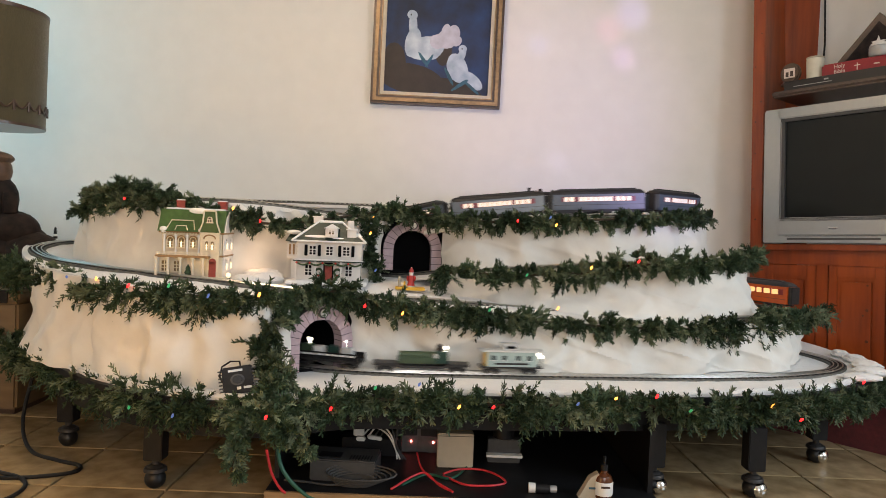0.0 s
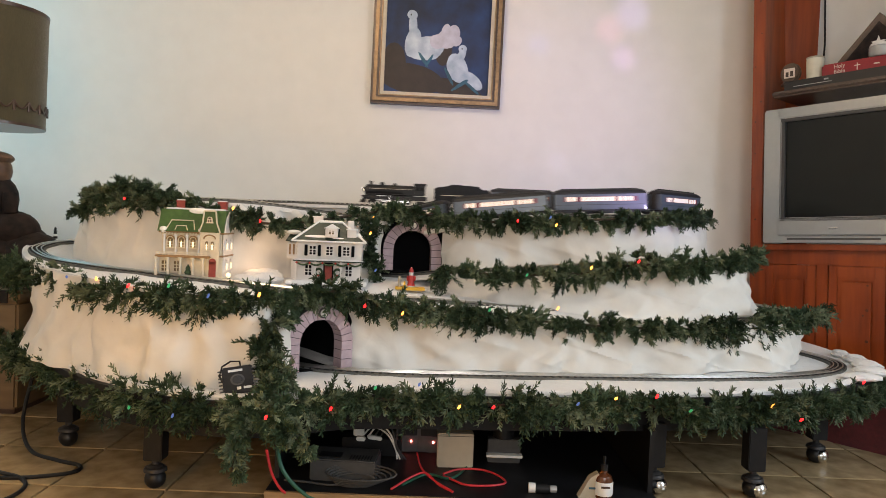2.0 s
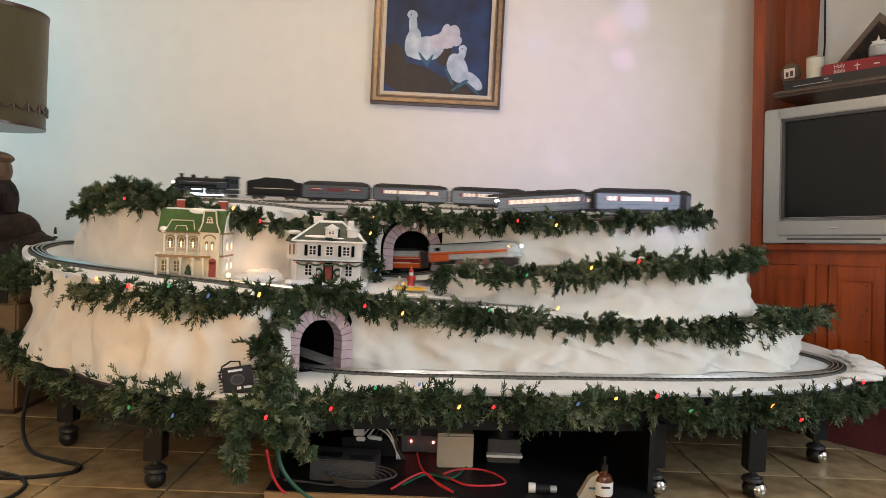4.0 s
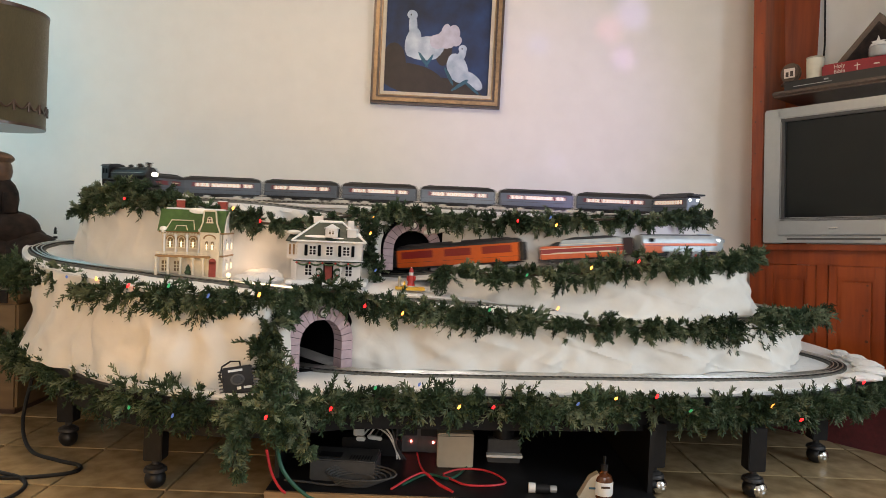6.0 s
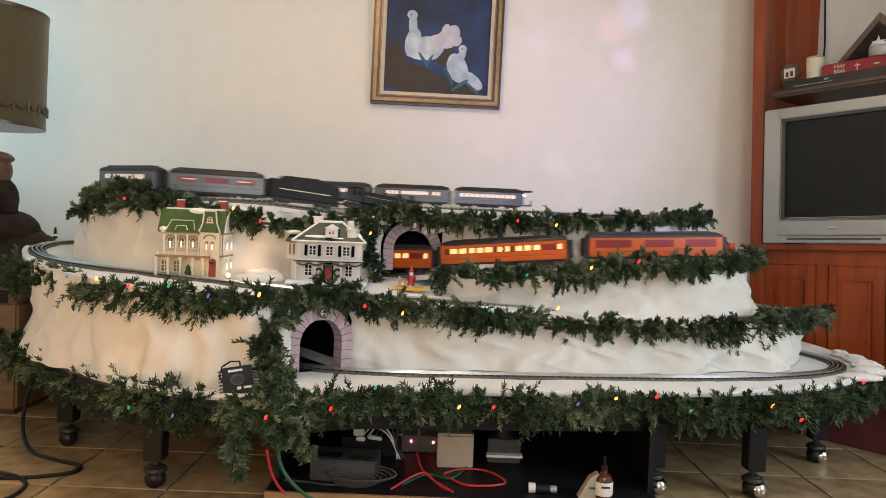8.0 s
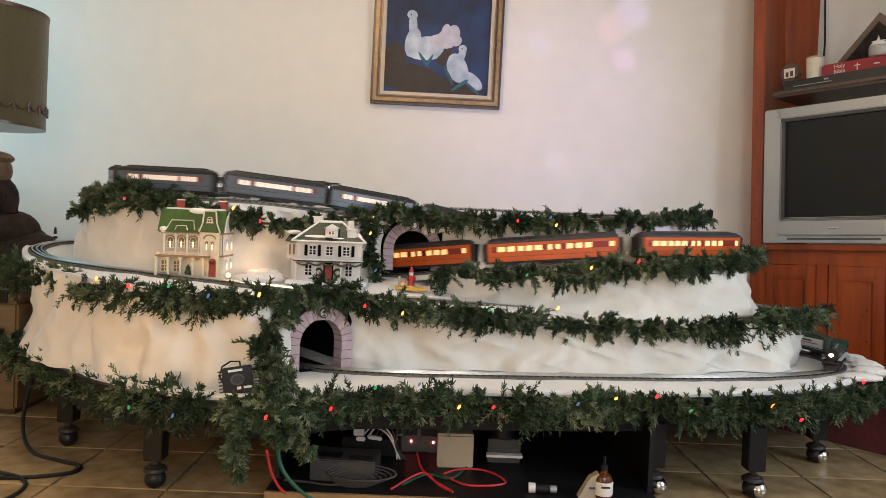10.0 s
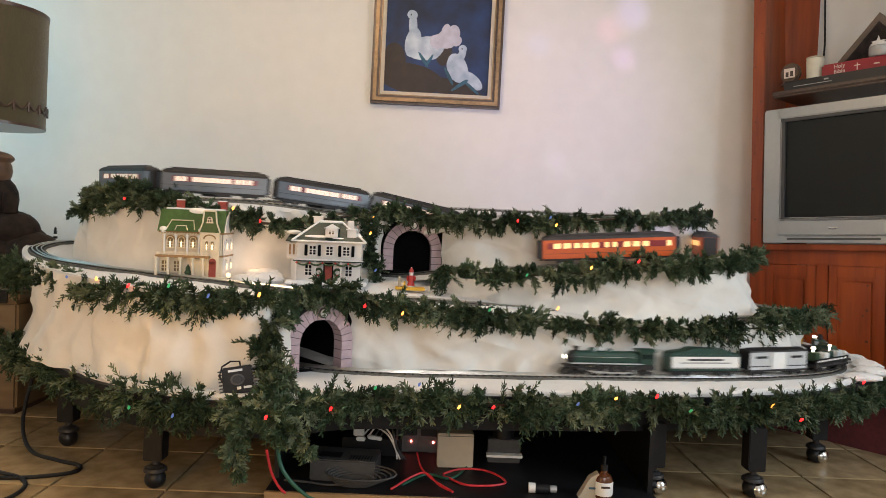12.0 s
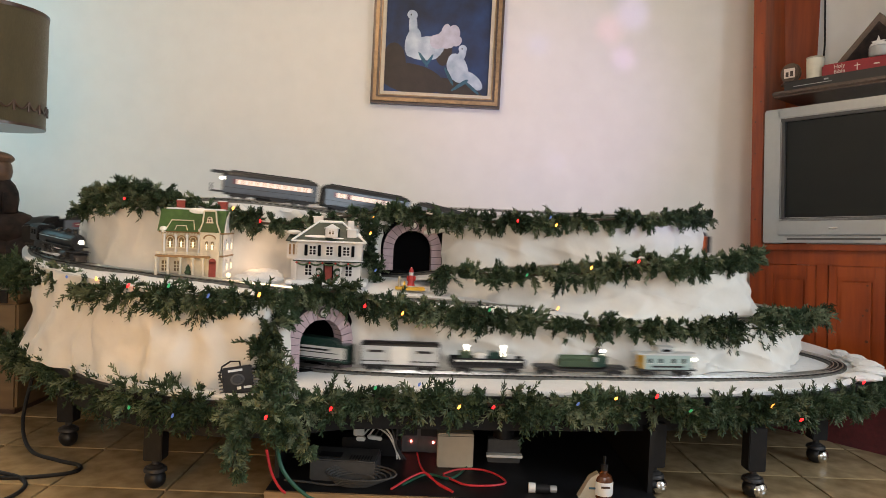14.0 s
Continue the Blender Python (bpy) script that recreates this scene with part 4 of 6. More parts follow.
def caboose(label):
    t = thing("caboose", label, "freight car")
    L, h = 0.21, 0.105
    part("body", Shape().box((0, 0, 0.050), (L * 0.82, 0.056, 0.050), 0.002), M_teal, t)
    part("roof", Shape().prism([(0.032, 0.075), (0.028, 0.079), (0, 0.083), (-0.028, 0.079), (-0.032, 0.075)], -h, h, "x"), M_silver, t)
    part("cupola", Shape().box((0.004, 0, 0.089), (0.056, 0.046, 0.016), 0.002).box((0.004, 0, 0.099), (0.062, 0.052, 0.004), 0.001), M_silver, t)
    part("platform", Shape().box((0, 0, 0.023), (L, 0.054, 0.005)), M_iron, t)
    part("end_wall", Shape().box((h * 0.825, 0, 0.05), (0.003, 0.054, 0.048)), M_yellow, t, "yellow end wall")
    for e in (1, -1):
        part("railing", Shape().box((e * h * 0.97, 0, 0.045), (0.002, 0.05, 0.002)).box((e * h * 0.97, 0.024, 0.035), (0.002, 0.002, 0.022)).box((e * h * 0.97, -0.024, 0.035), (0.002, 0.002, 0.022)).box((e * h * 0.97, 0, 0.035), (0.002, 0.002, 0.022)), M_rail, t)
    for sg in (1, -1):
        for x in (-0.55, -0.2, 0.25, 0.6):
            part("window", Shape().box((x * h, sg * 0.0285, 0.055), (0.013, 0.0015, 0.016), 0.0005), M_dark, t)
            part("window_trim", Shape().box((x * h, sg * 0.0283, 0.0465), (0.017, 0.0016, 0.002)), M_white, t)
        part("cupola_window", Shape().box((0.004, sg * 0.0235, 0.090), (0.034, 0.0015, 0.008)), M_dark, t)
        part("lettering_bar", Shape().box((0, sg * 0.0286, 0.036), (L * 0.55, 0.001, 0.006)), M_iron, t, "dark bars of lettering")
    part("marker_lamp", Shape().ball((-h * 0.95, -0.02, 0.060), 0.006, 10).ball((-h * 0.95, 0.02, 0.060), 0.006, 10), M_lampglow, t, "lit marker lamp")
    add_trucks(t, (-h * 0.62, h * 0.62), 0.045)
    t["reach"] = h * 0.62
    return t


def trains():
    """Each train: its line, its vehicles with the distance of their middle behind the nose."""
    top, mid, low = [], [], []
    gc = "slate passenger cars"
    layout = [(-.70, .019), (-.58, .019)] + row_of_windows(7, -.38, .26, .0185) + [(.42, .019), (.54, .019), (.66, .019)]
    big = steam_loco("black steam locomotive with bright steel rods", 0.37, M_blackgloss, M_iron)
    big.scale = (1, 1.15, 1.24)
    top.append((big, 0.187))
    top.append((tender("black coal tender with a thin white stripe", 0.285, M_black, M_black, M_cream), 0.535))
    top[-1][0].scale = (1, 1.1, 1.2)
    bag = coach("slate baggage car with a maroon stripe", 0.345, M_coach, M_maroon, M_coachroof, M_coach, [(-.35, .03), (.35, .03)], group=gc)
    part("lettering_bar", Shape().box((-0.10, 0, 0.066), (0.05, 0.0662, 0.005)).box((0.10, 0, 0.066), (0.05, 0.0662, 0.005)), M_cream, bag, "pale bars of lettering")
    top.append((bag, 0.862))
    car = coach("slate passenger coach with a maroon band and lit windows", 0.386, M_coach, M_maroon, M_coachroof, M_glowcool, layout, group=gc)
    for k in range(6):
        c = car if k == 0 else copy_thing(car, Matrix.Identity(4))
        top.append((c, 0.84 + 0.413 * (k + 1)))
    obs = coach("slate observation car with an open rear platform", 0.36, M_coach, M_maroon, M_coachroof, M_glowcool, row_of_windows(11, -.68, .8, .022), group=gc, vest=False)
    part("platform", Shape().box((-0.20, 0, 0.023), (0.045, 0.058, 0.005)).box((-0.222, 0, 0.05), (0.002, 0.056, 0.002)).box((-0.222, 0.027, 0.037), (0.002, 0.002, 0.026)).box((-0.222, -0.027, 0.037), (0.002, 0.002, 0.026)).box((-0.222, 0, 0.037), (0.002, 0.002, 0.026)), M_iron, obs, "open rear platform with railing")
    part("canopy", Shape().box((-0.20, 0, 0.097), (0.05, 0.064, 0.008), 0.002), M_coachroof, obs)
    part("marker_lamp", Shape().ball((-0.182, 0.018, 0.075), 0.006, 10).ball((-0.182, -0.018, 0.075), 0.006, 10), M_lampglow, obs, "lit rear lamp")
    top.append((obs, 0.84 + 0.413 * 7 - 0.01))
    go = "orange passenger cars"
    mid.append((streamliner(), 0.325))
    td = tender("orange tender with red band, white lines and blue-grey upper side", 0.32, M_orange, M_coachroof, M_cream, 0.072)
    mid.append((td, 0.735))
    part("red_band", Shape().box((0, 0, 0.052), (0.316, 0.0588, 0.017)), M_maroon2, td)
    part("cream_line", Shape().box((0, 0, 0.0625), (0.316, 0.0594, 0.0022)).box((0, 0, 0.0415), (0.316, 0.0594, 0.0022)), M_cream, td)
    part("upper_side", Shape().prism([(-0.085, 0.070), (-0.075, 0.094), (0.158, 0.094), (0.158, 0.070)], -0.0285, 0.0285, "y"), M_shroud, td, "blue-grey upper side panel")
    part("upper_line", Shape().box((0.036, 0, 0.077), (0.235, 0.0578, 0.0018)), M_cream, td)
    part("bunker_cover", Shape().prism([(-0.07, 0.094), (-0.03, 0.103), (0.10, 0.105), (0.158, 0.096)], -0.024, 0.024, "y"), M_coachroof, td, "black coal cover")
    part("end_diaphragm", Shape().box((0.180, 0, 0.057), (0.046, 0.050, 0.070), 0.003), M_diaphragm, td, "dark brown gangway")
    ex = coach("orange baggage express car with deep red panels", 0.54, M_orange, None, M_greyroof, M_hiwin, [], 0.115, 0.066, None, go, gang=0.018)
    for x, w in ((-0.175, 0.145), (0.01, 0.118), (0.18, 0.125)):
        part("red_panel", Shape().box((x, 0, 0.072), (w, 0.0672, 0.030)), M_maroon2, ex)
    for x in (-0.075, 0.095):
        part("baggage_door", Shape().box((x, 0, 0.058), (0.040, 0.0676, 0.058), 0.001), M_orange, ex)
    mid.append((ex, 1.24))
    seats = [(-.78, .030), (-.63, .030), (-.48, .024), (-.35, .026), (-.21, .030), (-.03, .018), (.09, .018), (.27, .026), (.41, .026), (.55, .026), (.90, .018)]
    oc = coach("orange passenger coach with a deep red band and lit windows", 0.515, M_orange, M_maroon2, M_greyroof, M_hiwin, seats, 0.115, 0.066, None, go, band_share=0.93, gang=0.018)
    for k in range(3):
        c = oc if k == 0 else copy_thing(oc, Matrix.Identity(4))
        mid.append((c, 1.84 + 0.578 * k))
    low.append((steam_loco("dark green steam locomotive with pale running boards", 0.345, M_green, M_silver), 0.1725))
    low.append((tender("white-sided tender with a dark green top", 0.265, M_green, M_green, M_iron, 0.080, M_white), 0.505))
    low.append((silver_boxcar("silver-white boxcar with black ends and roof"), 0.80))
    low.append((load_car("black gondola with white stripe and small crates"), 1.09))
    low.append((flat_car("dark flat car carrying an olive machine with a beacon"), 1.41))
    low.append((caboose("pale teal caboose with silver cupola and yellow end"), 1.71))
    return top, mid, low


# the ways that the two upper trains take: down behind the top terrace and out along the front track, and round behind the third terrace
TOP_RUN = smooth_line([(-0.03, 3.14, 0.775), (0.25, 3.24, 0.735), (0.45, 3.42, 0.735), (0.49, 3.65, 0.735), (0.33, 3.86, 0.735), (0.03, 3.93, 0.74), (-0.3, 3.86, 0.74), (-0.46, 3.62, 0.75), (-0.4, 3.35, 0.75), (-0.26, 3.17, 0.765), (-0.1, 3.08, 0.802), (0.1, 3, 0.842), (0.45, 2.98, 0.88), (0.745, 2.98, 0.9), (1.017, 3.093, 0.905), (1.13, 3.365, 0.909), (1.017, 3.637, 0.914), (0.745, 3.75, 0.919), (0.2, 3.75, 0.921), (-0.4, 3.75, 0.922), (-1, 3.75, 0.921), (-1.25, 3.64, 0.915), (-1.39, 3.4, 0.907), (-1.42, 3.15, 0.905), (-1.36, 2.91, 0.902), (-1.2, 2.75, 0.898), (-1, 2.7, 0.893), (-0.75, 2.75, 0.889), (-0.42, 2.92, 0.858), (-0.24, 3.03, 0.838), (0.244, 3.12, 0.733), (0.204, 3.22, 0.730), (-0.42, 3.265, 0.728), (-0.8, 3.26, 0.722), (-1.2, 3.235, 0.715), (-1.5, 3.19, 0.702), (-1.66, 3.07, 0.69), (-1.66, 2.9, 0.672), (-1.5, 2.71, 0.645), (-1.25, 2.56, 0.631), (-1, 2.46, 0.621), (-0.8, 2.4, 0.613)])
MID_RUN = smooth_line([(-1.25, 2.56, 0.631), (-1, 2.46, 0.621), (-0.8, 2.4, 0.613), (-0.4, 2.45, 0.58), (0, 2.62, 0.55), (0.22, 2.7, 0.531), (0.69, 2.7, 0.52), (1.1, 2.7, 0.52), (1.34, 2.81, 0.522), (1.44, 3.07, 0.525), (1.33, 3.33, 0.527), (1.07, 3.44, 0.53), (0.5, 3.5, 0.54), (0, 3.52, 0.55), (-0.6, 3.53, 0.56), (-1, 3.5, 0.57), (-1.2, 3.36, 0.575), (-1.17, 3.2, 0.58), (-0.9, 3.14, 0.59), (-0.5, 3.14, 0.6), (-0.3, 3.12, 0.605), (-0.15, 3.05, 0.612), (0, 2.965, 0.638), (0.33, 2.85, 0.672), (0.6, 2.81, 0.7), (0.92, 2.81, 0.718), (1.09, 2.88, 0.722), (1.165, 3.02, 0.725), (1.11, 3.15, 0.725), (0.92, 3.25, 0.725), (0.5, 3.38, 0.722), (0, 3.45, 0.72), (-0.6, 3.5, 0.72), (-1, 3.56, 0.72), (-1.1, 3.67, 0.72), (-0.8, 3.76, 0.72), (-0.2, 3.76, 0.72)])
TOP_START = TOP_RUN[1][240]  # running length at the foot of the climb


def run_train(line, cars, clock, closed=True, start=0.0):
    times = [k / 10 for k in range(141)]
    for ob, back in cars:
        reach = ob["reach"]
        rows = []
        for t in times:
            s = float(np.interp(t, [c[0] for c in clock], [c[1] for c in clock])) - back + start
            a, b = on_line(line, s + reach, closed), on_line(line, s - reach, closed)
            d = a - b
            c = (a + b) / 2
            yaw = math.degrees(math.atan2(d[1], d[0]))
            tilt = -math.degrees(math.atan2(d[2], math.hypot(d[0], d[1])))
            rows.append((t, pose(c[0], c[1], c[2], 0, tilt, yaw)))
        walk(ob, rows)
        for wheel in [c for c in ob.children if c.name.startswith("driving_wheel")]:
            p = wheel.matrix_basis.translation.copy()
            turns = []
            for k in range(421):
                s = float(np.interp(k / 30, [c[0] for c in clock], [c[1] for c in clock]))
                turns.append((k / 30, pose(p.x, p.y, p.z, 0, math.degrees(s / p.z) % 360, 0)))
            walk(wheel, turns)
        del ob["reach"]


# distance of each train's nose along its line, by the clock
CLOCK_TOP = [(0, 2.43), (.8, 2.735), (1.4, 2.99), (1.8, 3.165), (3.0, 3.765), (5.5, 4.98), (6.5, 5.50), (7.5, 6.05), (14, 9.36)]
CLOCK_MID = [(0, S_PORTAL - 0.96), (2.4, S_PORTAL - 0.02), (3.2, S_PORTAL + 0.29), (5.5, S_PORTAL + 1.27), (8.0, S_PORTAL + 2.265), (10.9, S_PORTAL + 3.39), (12.0, S_PORTAL + 3.835), (13.0, S_PORTAL + 4.22), (14, S_PORTAL + 4.80)]
CLOCK_LOW = [(0, 2.58), (1.2, 3.24), (10.3, L_LOW - .24), (10.7, L_LOW - .06), (11.1, L_LOW + .13), (11.5, L_LOW + .385), (11.9, L_LOW + .635), (12.3, L_LOW + .88), (12.7, L_LOW + 1.15), (13.1, L_LOW + 1.45), (14, L_LOW + 2.04)]


# ---- things in the room ----
M_canvas = mat("dark_blue_canvas", (0.006, 0.012, 0.030), 0.6, vary=0.5, scale=7, bump=0.2, bscale=160, alt=(0.010, 0.045, 0.16))
M_earth = mat("umber_paint", (0.022, 0.014, 0.012), 0.55, vary=0.4, scale=18, bump=0.3, bscale=120)
M_goose = mat("pale_blue_white_paint", (0.26, 0.38, 0.58), 0.6, vary=0.25, scale=14, bump=0.3, bscale=140, alt=(0.62, 0.70, 0.78))
M_goosepink = mat("warm_white_paint", (0.50, 0.50, 0.60), 0.6, vary=0.2, scale=22, bump=0.3, bscale=140)
M_tealpaint = mat("teal_paint", (0.02, 0.10, 0.16), 0.5, vary=0.4, scale=30)
M_gold = mat("antique_gold", (0.26, 0.17, 0.09), 0.42, 0.55, vary=0.3, scale=60, bump=0.1)
M_umber = mat("dark_frame_wood", (0.055, 0.03, 0.02), 0.35, vary=0.3, scale=60, coat=0.2)
M_liner = mat("linen_liner", (0.60, 0.54, 0.44), 0.85, vary=0.1, scale=200, bump=0.3)
M_silverplastic = mat("silver_plastic", (0.38, 0.39, 0.39), 0.35, 0.25, vary=0.04, scale=40)
M_screen = mat("dark_tube_glass", (0.010, 0.012, 0.012), 0.22, vary=0.1, scale=6, spec=0.28)
M_book = mat("red_book_cloth", (0.26, 0.010, 0.018), 0.55, vary=0.12, scale=80)
M_page = mat("pale_lettering", (0.72, 0.62, 0.55), 0.6)
M_wax = mat("ivory_wax", (0.66, 0.62, 0.50), 0.5, vary=0.06, scale=30)
M_shade = mat("olive_lampshade", (0.055, 0.048, 0.022), 0.8, vary=0.12, scale=120, bump=0.3, stretch=(1, 1, 0.3), sheen=0.3)
M_bronze = mat("bronze_brown", (0.085, 0.05, 0.03), 0.5, vary=0.4, scale=40, bump=0.2)
M_navy = mat("navy_glaze", (0.010, 0.010, 0.014), 0.7, vary=0.5, scale=30, bump=0.8, bscale=50, spec=0.2, alt=(0.035, 0.024, 0.02))
M_chest = mat("tan_chest_wood", (0.15, 0.095, 0.045), 0.5, vary=0.25, scale=14, bump=0.1, stretch=(0.3, 1, 1.5), alt=(0.22, 0.15, 0.08))
M_roofgreen = mat("green_roof_glaze", (0.045, 0.10, 0.022), 0.45, vary=0.3, scale=70, bump=0.2)
M_darkroof = mat("dark_green_roof", (0.014, 0.03, 0.022), 0.45, vary=0.3, scale=70)
M_housecream = mat("cream_porcelain", (0.72, 0.64, 0.49), 0.4, vary=0.08, scale=60, coat=0.2)
M_housewhite = mat("white_porcelain", (0.78, 0.74, 0.70), 0.4, vary=0.05, scale=60, coat=0.2)
M_trimtan = mat("tan_trim", (0.30, 0.17, 0.07), 0.5, vary=0.2, scale=90)
M_brick = mat("red_brick_glaze", (0.30, 0.05, 0.035), 0.6, vary=0.25, scale=120)
M_snowcap = mat("glossy_snow", (0.84, 0.84, 0.83), 0.4, vary=0.04)
M_beige = mat("beige_plastic", (0.46, 0.40, 0.30), 0.5, vary=0.06, scale=30)
M_greyplastic = mat("dark_grey_plastic", (0.05, 0.05, 0.05), 0.5, vary=0.2, scale=60)
M_redwire = mat("red_wire", (0.55, 0.03, 0.04), 0.45)
M_greenwire = mat("green_wire", (0.02, 0.10, 0.06), 0.45)
M_led = mat("red_led", (0.8, 0.1, 0.1), 0.3, emit=(1.0, 0.15, 0.12), power=30)
M_carpet = mat("dark_red_carpet", (0.10, 0.010, 0.012), 0.85, vary=0.3, scale=60, bump=0.4, bscale=240, sheen=0.3)
M_bottle = mat("amber_bottle", (0.10, 0.03, 0.01), 0.2, vary=0.2, coat=0.4)
M_plywood = mat("plywood_edge", (0.30, 0.19, 0.09), 0.7, vary=0.25, scale=60, stretch=(0.2, 1, 2))


def painting():
    t = thing("framed_painting", "oil painting of two white geese in a gilt frame", "painting", pose(-.075, 4.085, 1.97, 0, 0.6, 0))
    W, H = 0.738, 0.94

    def ring(name, w, h, width, y0, y1, material, label=""):
        s = Shape()
        a, b = w / 2, h / 2
        for poly, ax in (([(-a, -b), (a, -b), (a - width, -b + width), (-a + width, -b + width)], 0), ([(-a, b), (-a + width, b - width), (a - width, b - width), (a, b)], 0), ([(-a, -b), (-a + width, -b + width), (-a + width, b - width), (-a, b)], 0), ([(a, -b), (a, b), (a - width, b - width), (a - width, -b + width)], 0)):
            s.prism(poly, y0, y1, "y")
        part(name, s, material, t, label)

    ring("outer_moulding", W, H, 0.014, -0.030, 0.012, M_umber, "dark outer moulding")
    ring("gilt_moulding", W - 0.028, H - 0.028, 0.020, -0.040, 0.012, M_gold, "gilt moulding")
    ring("inner_moulding", W - 0.068, H - 0.068, 0.012, -0.030, 0.012, M_umber)
    ring("gilt_bead", W - 0.092, H - 0.092, 0.006, -0.034, 0.012, M_gold)
    ring("liner", W - 0.104, H - 0.104, 0.020, -0.020, 0.012, M_liner, "pale linen liner")
    part("canvas", Shape().box((0, 0.002, 0), (W - 0.13, 0.012, H - 0.13)), M_canvas, t, "dark blue painted canvas")
    x0, z0 = -(W - 0.144) / 2, -(H - 0.144) / 2

    def blob(name, items, material, depth, label=""):
        s = Shape()
        for x, z, rx, rz, rot in items:
            s.ball((0, 0, 0), 1.0, 20, m=pose(x0 + x, -0.004, z0 + z, 0, rot, 0) @ Matrix.Diagonal((rx, depth, rz, 1)))
        part(name, s, material, t, label)

    blob("painted_ground", [(.15, .08, .19, .085, 8), (.05, .16, .07, .12, 0), (.40, .03, .18, .05, 15), (.33, .26, .05, .10, 0)], M_earth, 0.0012, "dark umber ground")
    blob("painted_goose", [(.235, .255, .125, .068, -6), (.155, .285, .045, .085, 10), (.152, .375, .024, .085, -4), (.145, .440, .030, .027, 20)], M_goose, 0.0020, "white goose standing behind")
    blob("painted_goose", [(.415, .150, .058, .088, -22), (.435, .225, .022, .05, 20), (.440, .262, .024, .022, 0), (.50, .085, .075, .036, 38)], M_goose, 0.0024, "white goose resting in front")
    blob("painted_tail", [(.345, .310, .055, .065, 35), (.385, .345, .036, .050, 5), (.340, .360, .024, .040, 15), (.40, .305, .030, .034, 60), (.29, .285, .07, .05, -25)], M_goosepink, 0.0022, "bluish white tail feathers")
    blob("painted_reeds", [(.215, .195, .010, .055, -35), (.255, .190, .008, .045, 30), (.37, .10, .010, .06, -28), (.44, .06, .011, .075, 55), (.50, .045, .010, .06, -50)], M_tealpaint, 0.0030, "teal reeds")
    blob("painted_eye", [(.138, .440, .005, .006, 0), (.437, .262, .005, .006, 0)], M_earth, 0.0034)


def lamp_and_figure():
    t = thing("table_lamp", "olive fabric lampshade with dark scalloped trim", "lamp", pose(-2.135, 3.30, 0.50))
    part("shade", Shape().lathe((0, 0, 0), [(0.232, 0.70), (0.238, 0.705), (0.245, 1.22), (0.239, 1.225), (0.236, 1.215), (0.230, 0.71)], 40), M_shade, t)
    part("top_trim", Shape().lathe((0, 0, 0), [(0.238, 1.212), (0.247, 1.212), (0.248, 1.228), (0.238, 1.228)], 40), M_umber, t)
    part("bottom_trim", Shape().lathe((0, 0, 0), [(0.228, 0.695), (0.240, 0.695), (0.241, 0.708), (0.230, 0.708)], 40), M_umber, t)
    for k in range(22):
        a = 2 * math.pi * k / 22
        pts = [(0.2425 * math.cos(a + u * 0.2856), 0.2425 * math.sin(a + u * 0.2856), 0.80 - 0.03 * math.sin(math.pi * u)) for u in np.linspace(0, 1, 7)]
        part("swag", Shape().tube(pts, 0.005, 6), M_umber, t)
        part("tassel", Shape().cyl((0.243 * math.cos(a), 0.243 * math.sin(a), 0.782), 0.006, 0.045, seg=8), M_umber, t)
    part("stem", Shape().cyl((0, 0, 0.36), 0.014, 0.72, seg=14).lathe((0, 0, 0), [(0.11, 0), (0.11, 0.015), (0.04, 0.04), (0.02, 0.09), (0.014, 0.12)]), M_bronze, t)
    # a carved bust on a dark mound, one plain shape
    f = Shape()
    f.ball((0, 0, 0.10), 0.2, 24, (1.0, 0.75, 0.7)).ball((0.17, -0.02, 0.12), 0.13, 20, (1.1, 0.8, 0.8)).ball((-.02, 0, 0.25), 0.13, 22, (1.0, 0.8, 0.9)).ball((0.0, 0, 0.36), 0.10, 20, (0.95, 0.8, 1.1))
    f.ball((0.09, -0.02, 0.225), 0.115, 20, (1.0, 0.8, 0.75)).ball((0.14, 0.0, 0.18), 0.09, 18, (1.0, 0.8, 0.75))
    f.lathe((0.095, -0.05, 0.30), [(0.028, 0), (0.030, 0.004), (0.030, 0.085), (0.027, 0.09)], 18)
    f.ball((0.0, -0.01, 0.485), 0.072, 20, (0.95, 0.95, 1.05)).ball((0.0, -0.01, 0.54), 0.068, 20, (1.1, 1.1, 0.45))
    fig = solid("carved_figurine", f, M_navy, "dark glazed seated figurine with brown head on a mound", "statue", m=pose(-1.985, 3.14, 0.50))
    fig.data.materials.append(M_bronze)
    for poly in fig.data.polygons:
        poly.material_index = 1 if poly.center.z > 0.445 else 0
    c = thing("wooden_chest", "tan wooden chest beside the railway table", "chest")
    part("body", Shape().box((-2.10, 3.15, 0.235), (0.86, 0.72, 0.43), 0.01), M_chest, c)
    part("lid", Shape().box((-2.10, 3.14, 0.475), (0.90, 0.76, 0.045), 0.012), M_chest, c)
    part("plinth", Shape().box((-2.10, 3.15, 0.012), (0.84, 0.70, 0.022)), M_umber, c)
    r = thing("striped_runner", "black and cream striped cloth on the chest", "cloth")
    for k in range(11):
        part("stripe", Shape().box((-1.99, 2.800 + 0.02 * k, 0.5005), (0.60, 0.010, 0.005), 0.001), M_black if k % 2 else M_cream, r)
    part("hem", Shape().box((-1.99, 2.757, 0.475), (0.60, 0.004, 0.05), 0.001), M_black, r)
    lh = thing("toy_lighthouse", "small black and white striped toy lighthouse", "toy", pose(-1.79, 3.27, z_tier2(-1.79, 3.27) - 0.002))
    for k in range(5):
        r0, r1 = 0.0125 - 0.0012 * k, 0.0125 - 0.0012 * (k + 1)
        part("band", Shape().lathe((0, 0, 0.011 * k), [(r0, 0), (r1, 0.011)], 16), M_black if k % 2 == 0 else M_white, lh)
    part("gallery", Shape().cyl((0, 0, 0.057), 0.010, 0.003), M_black, lh)
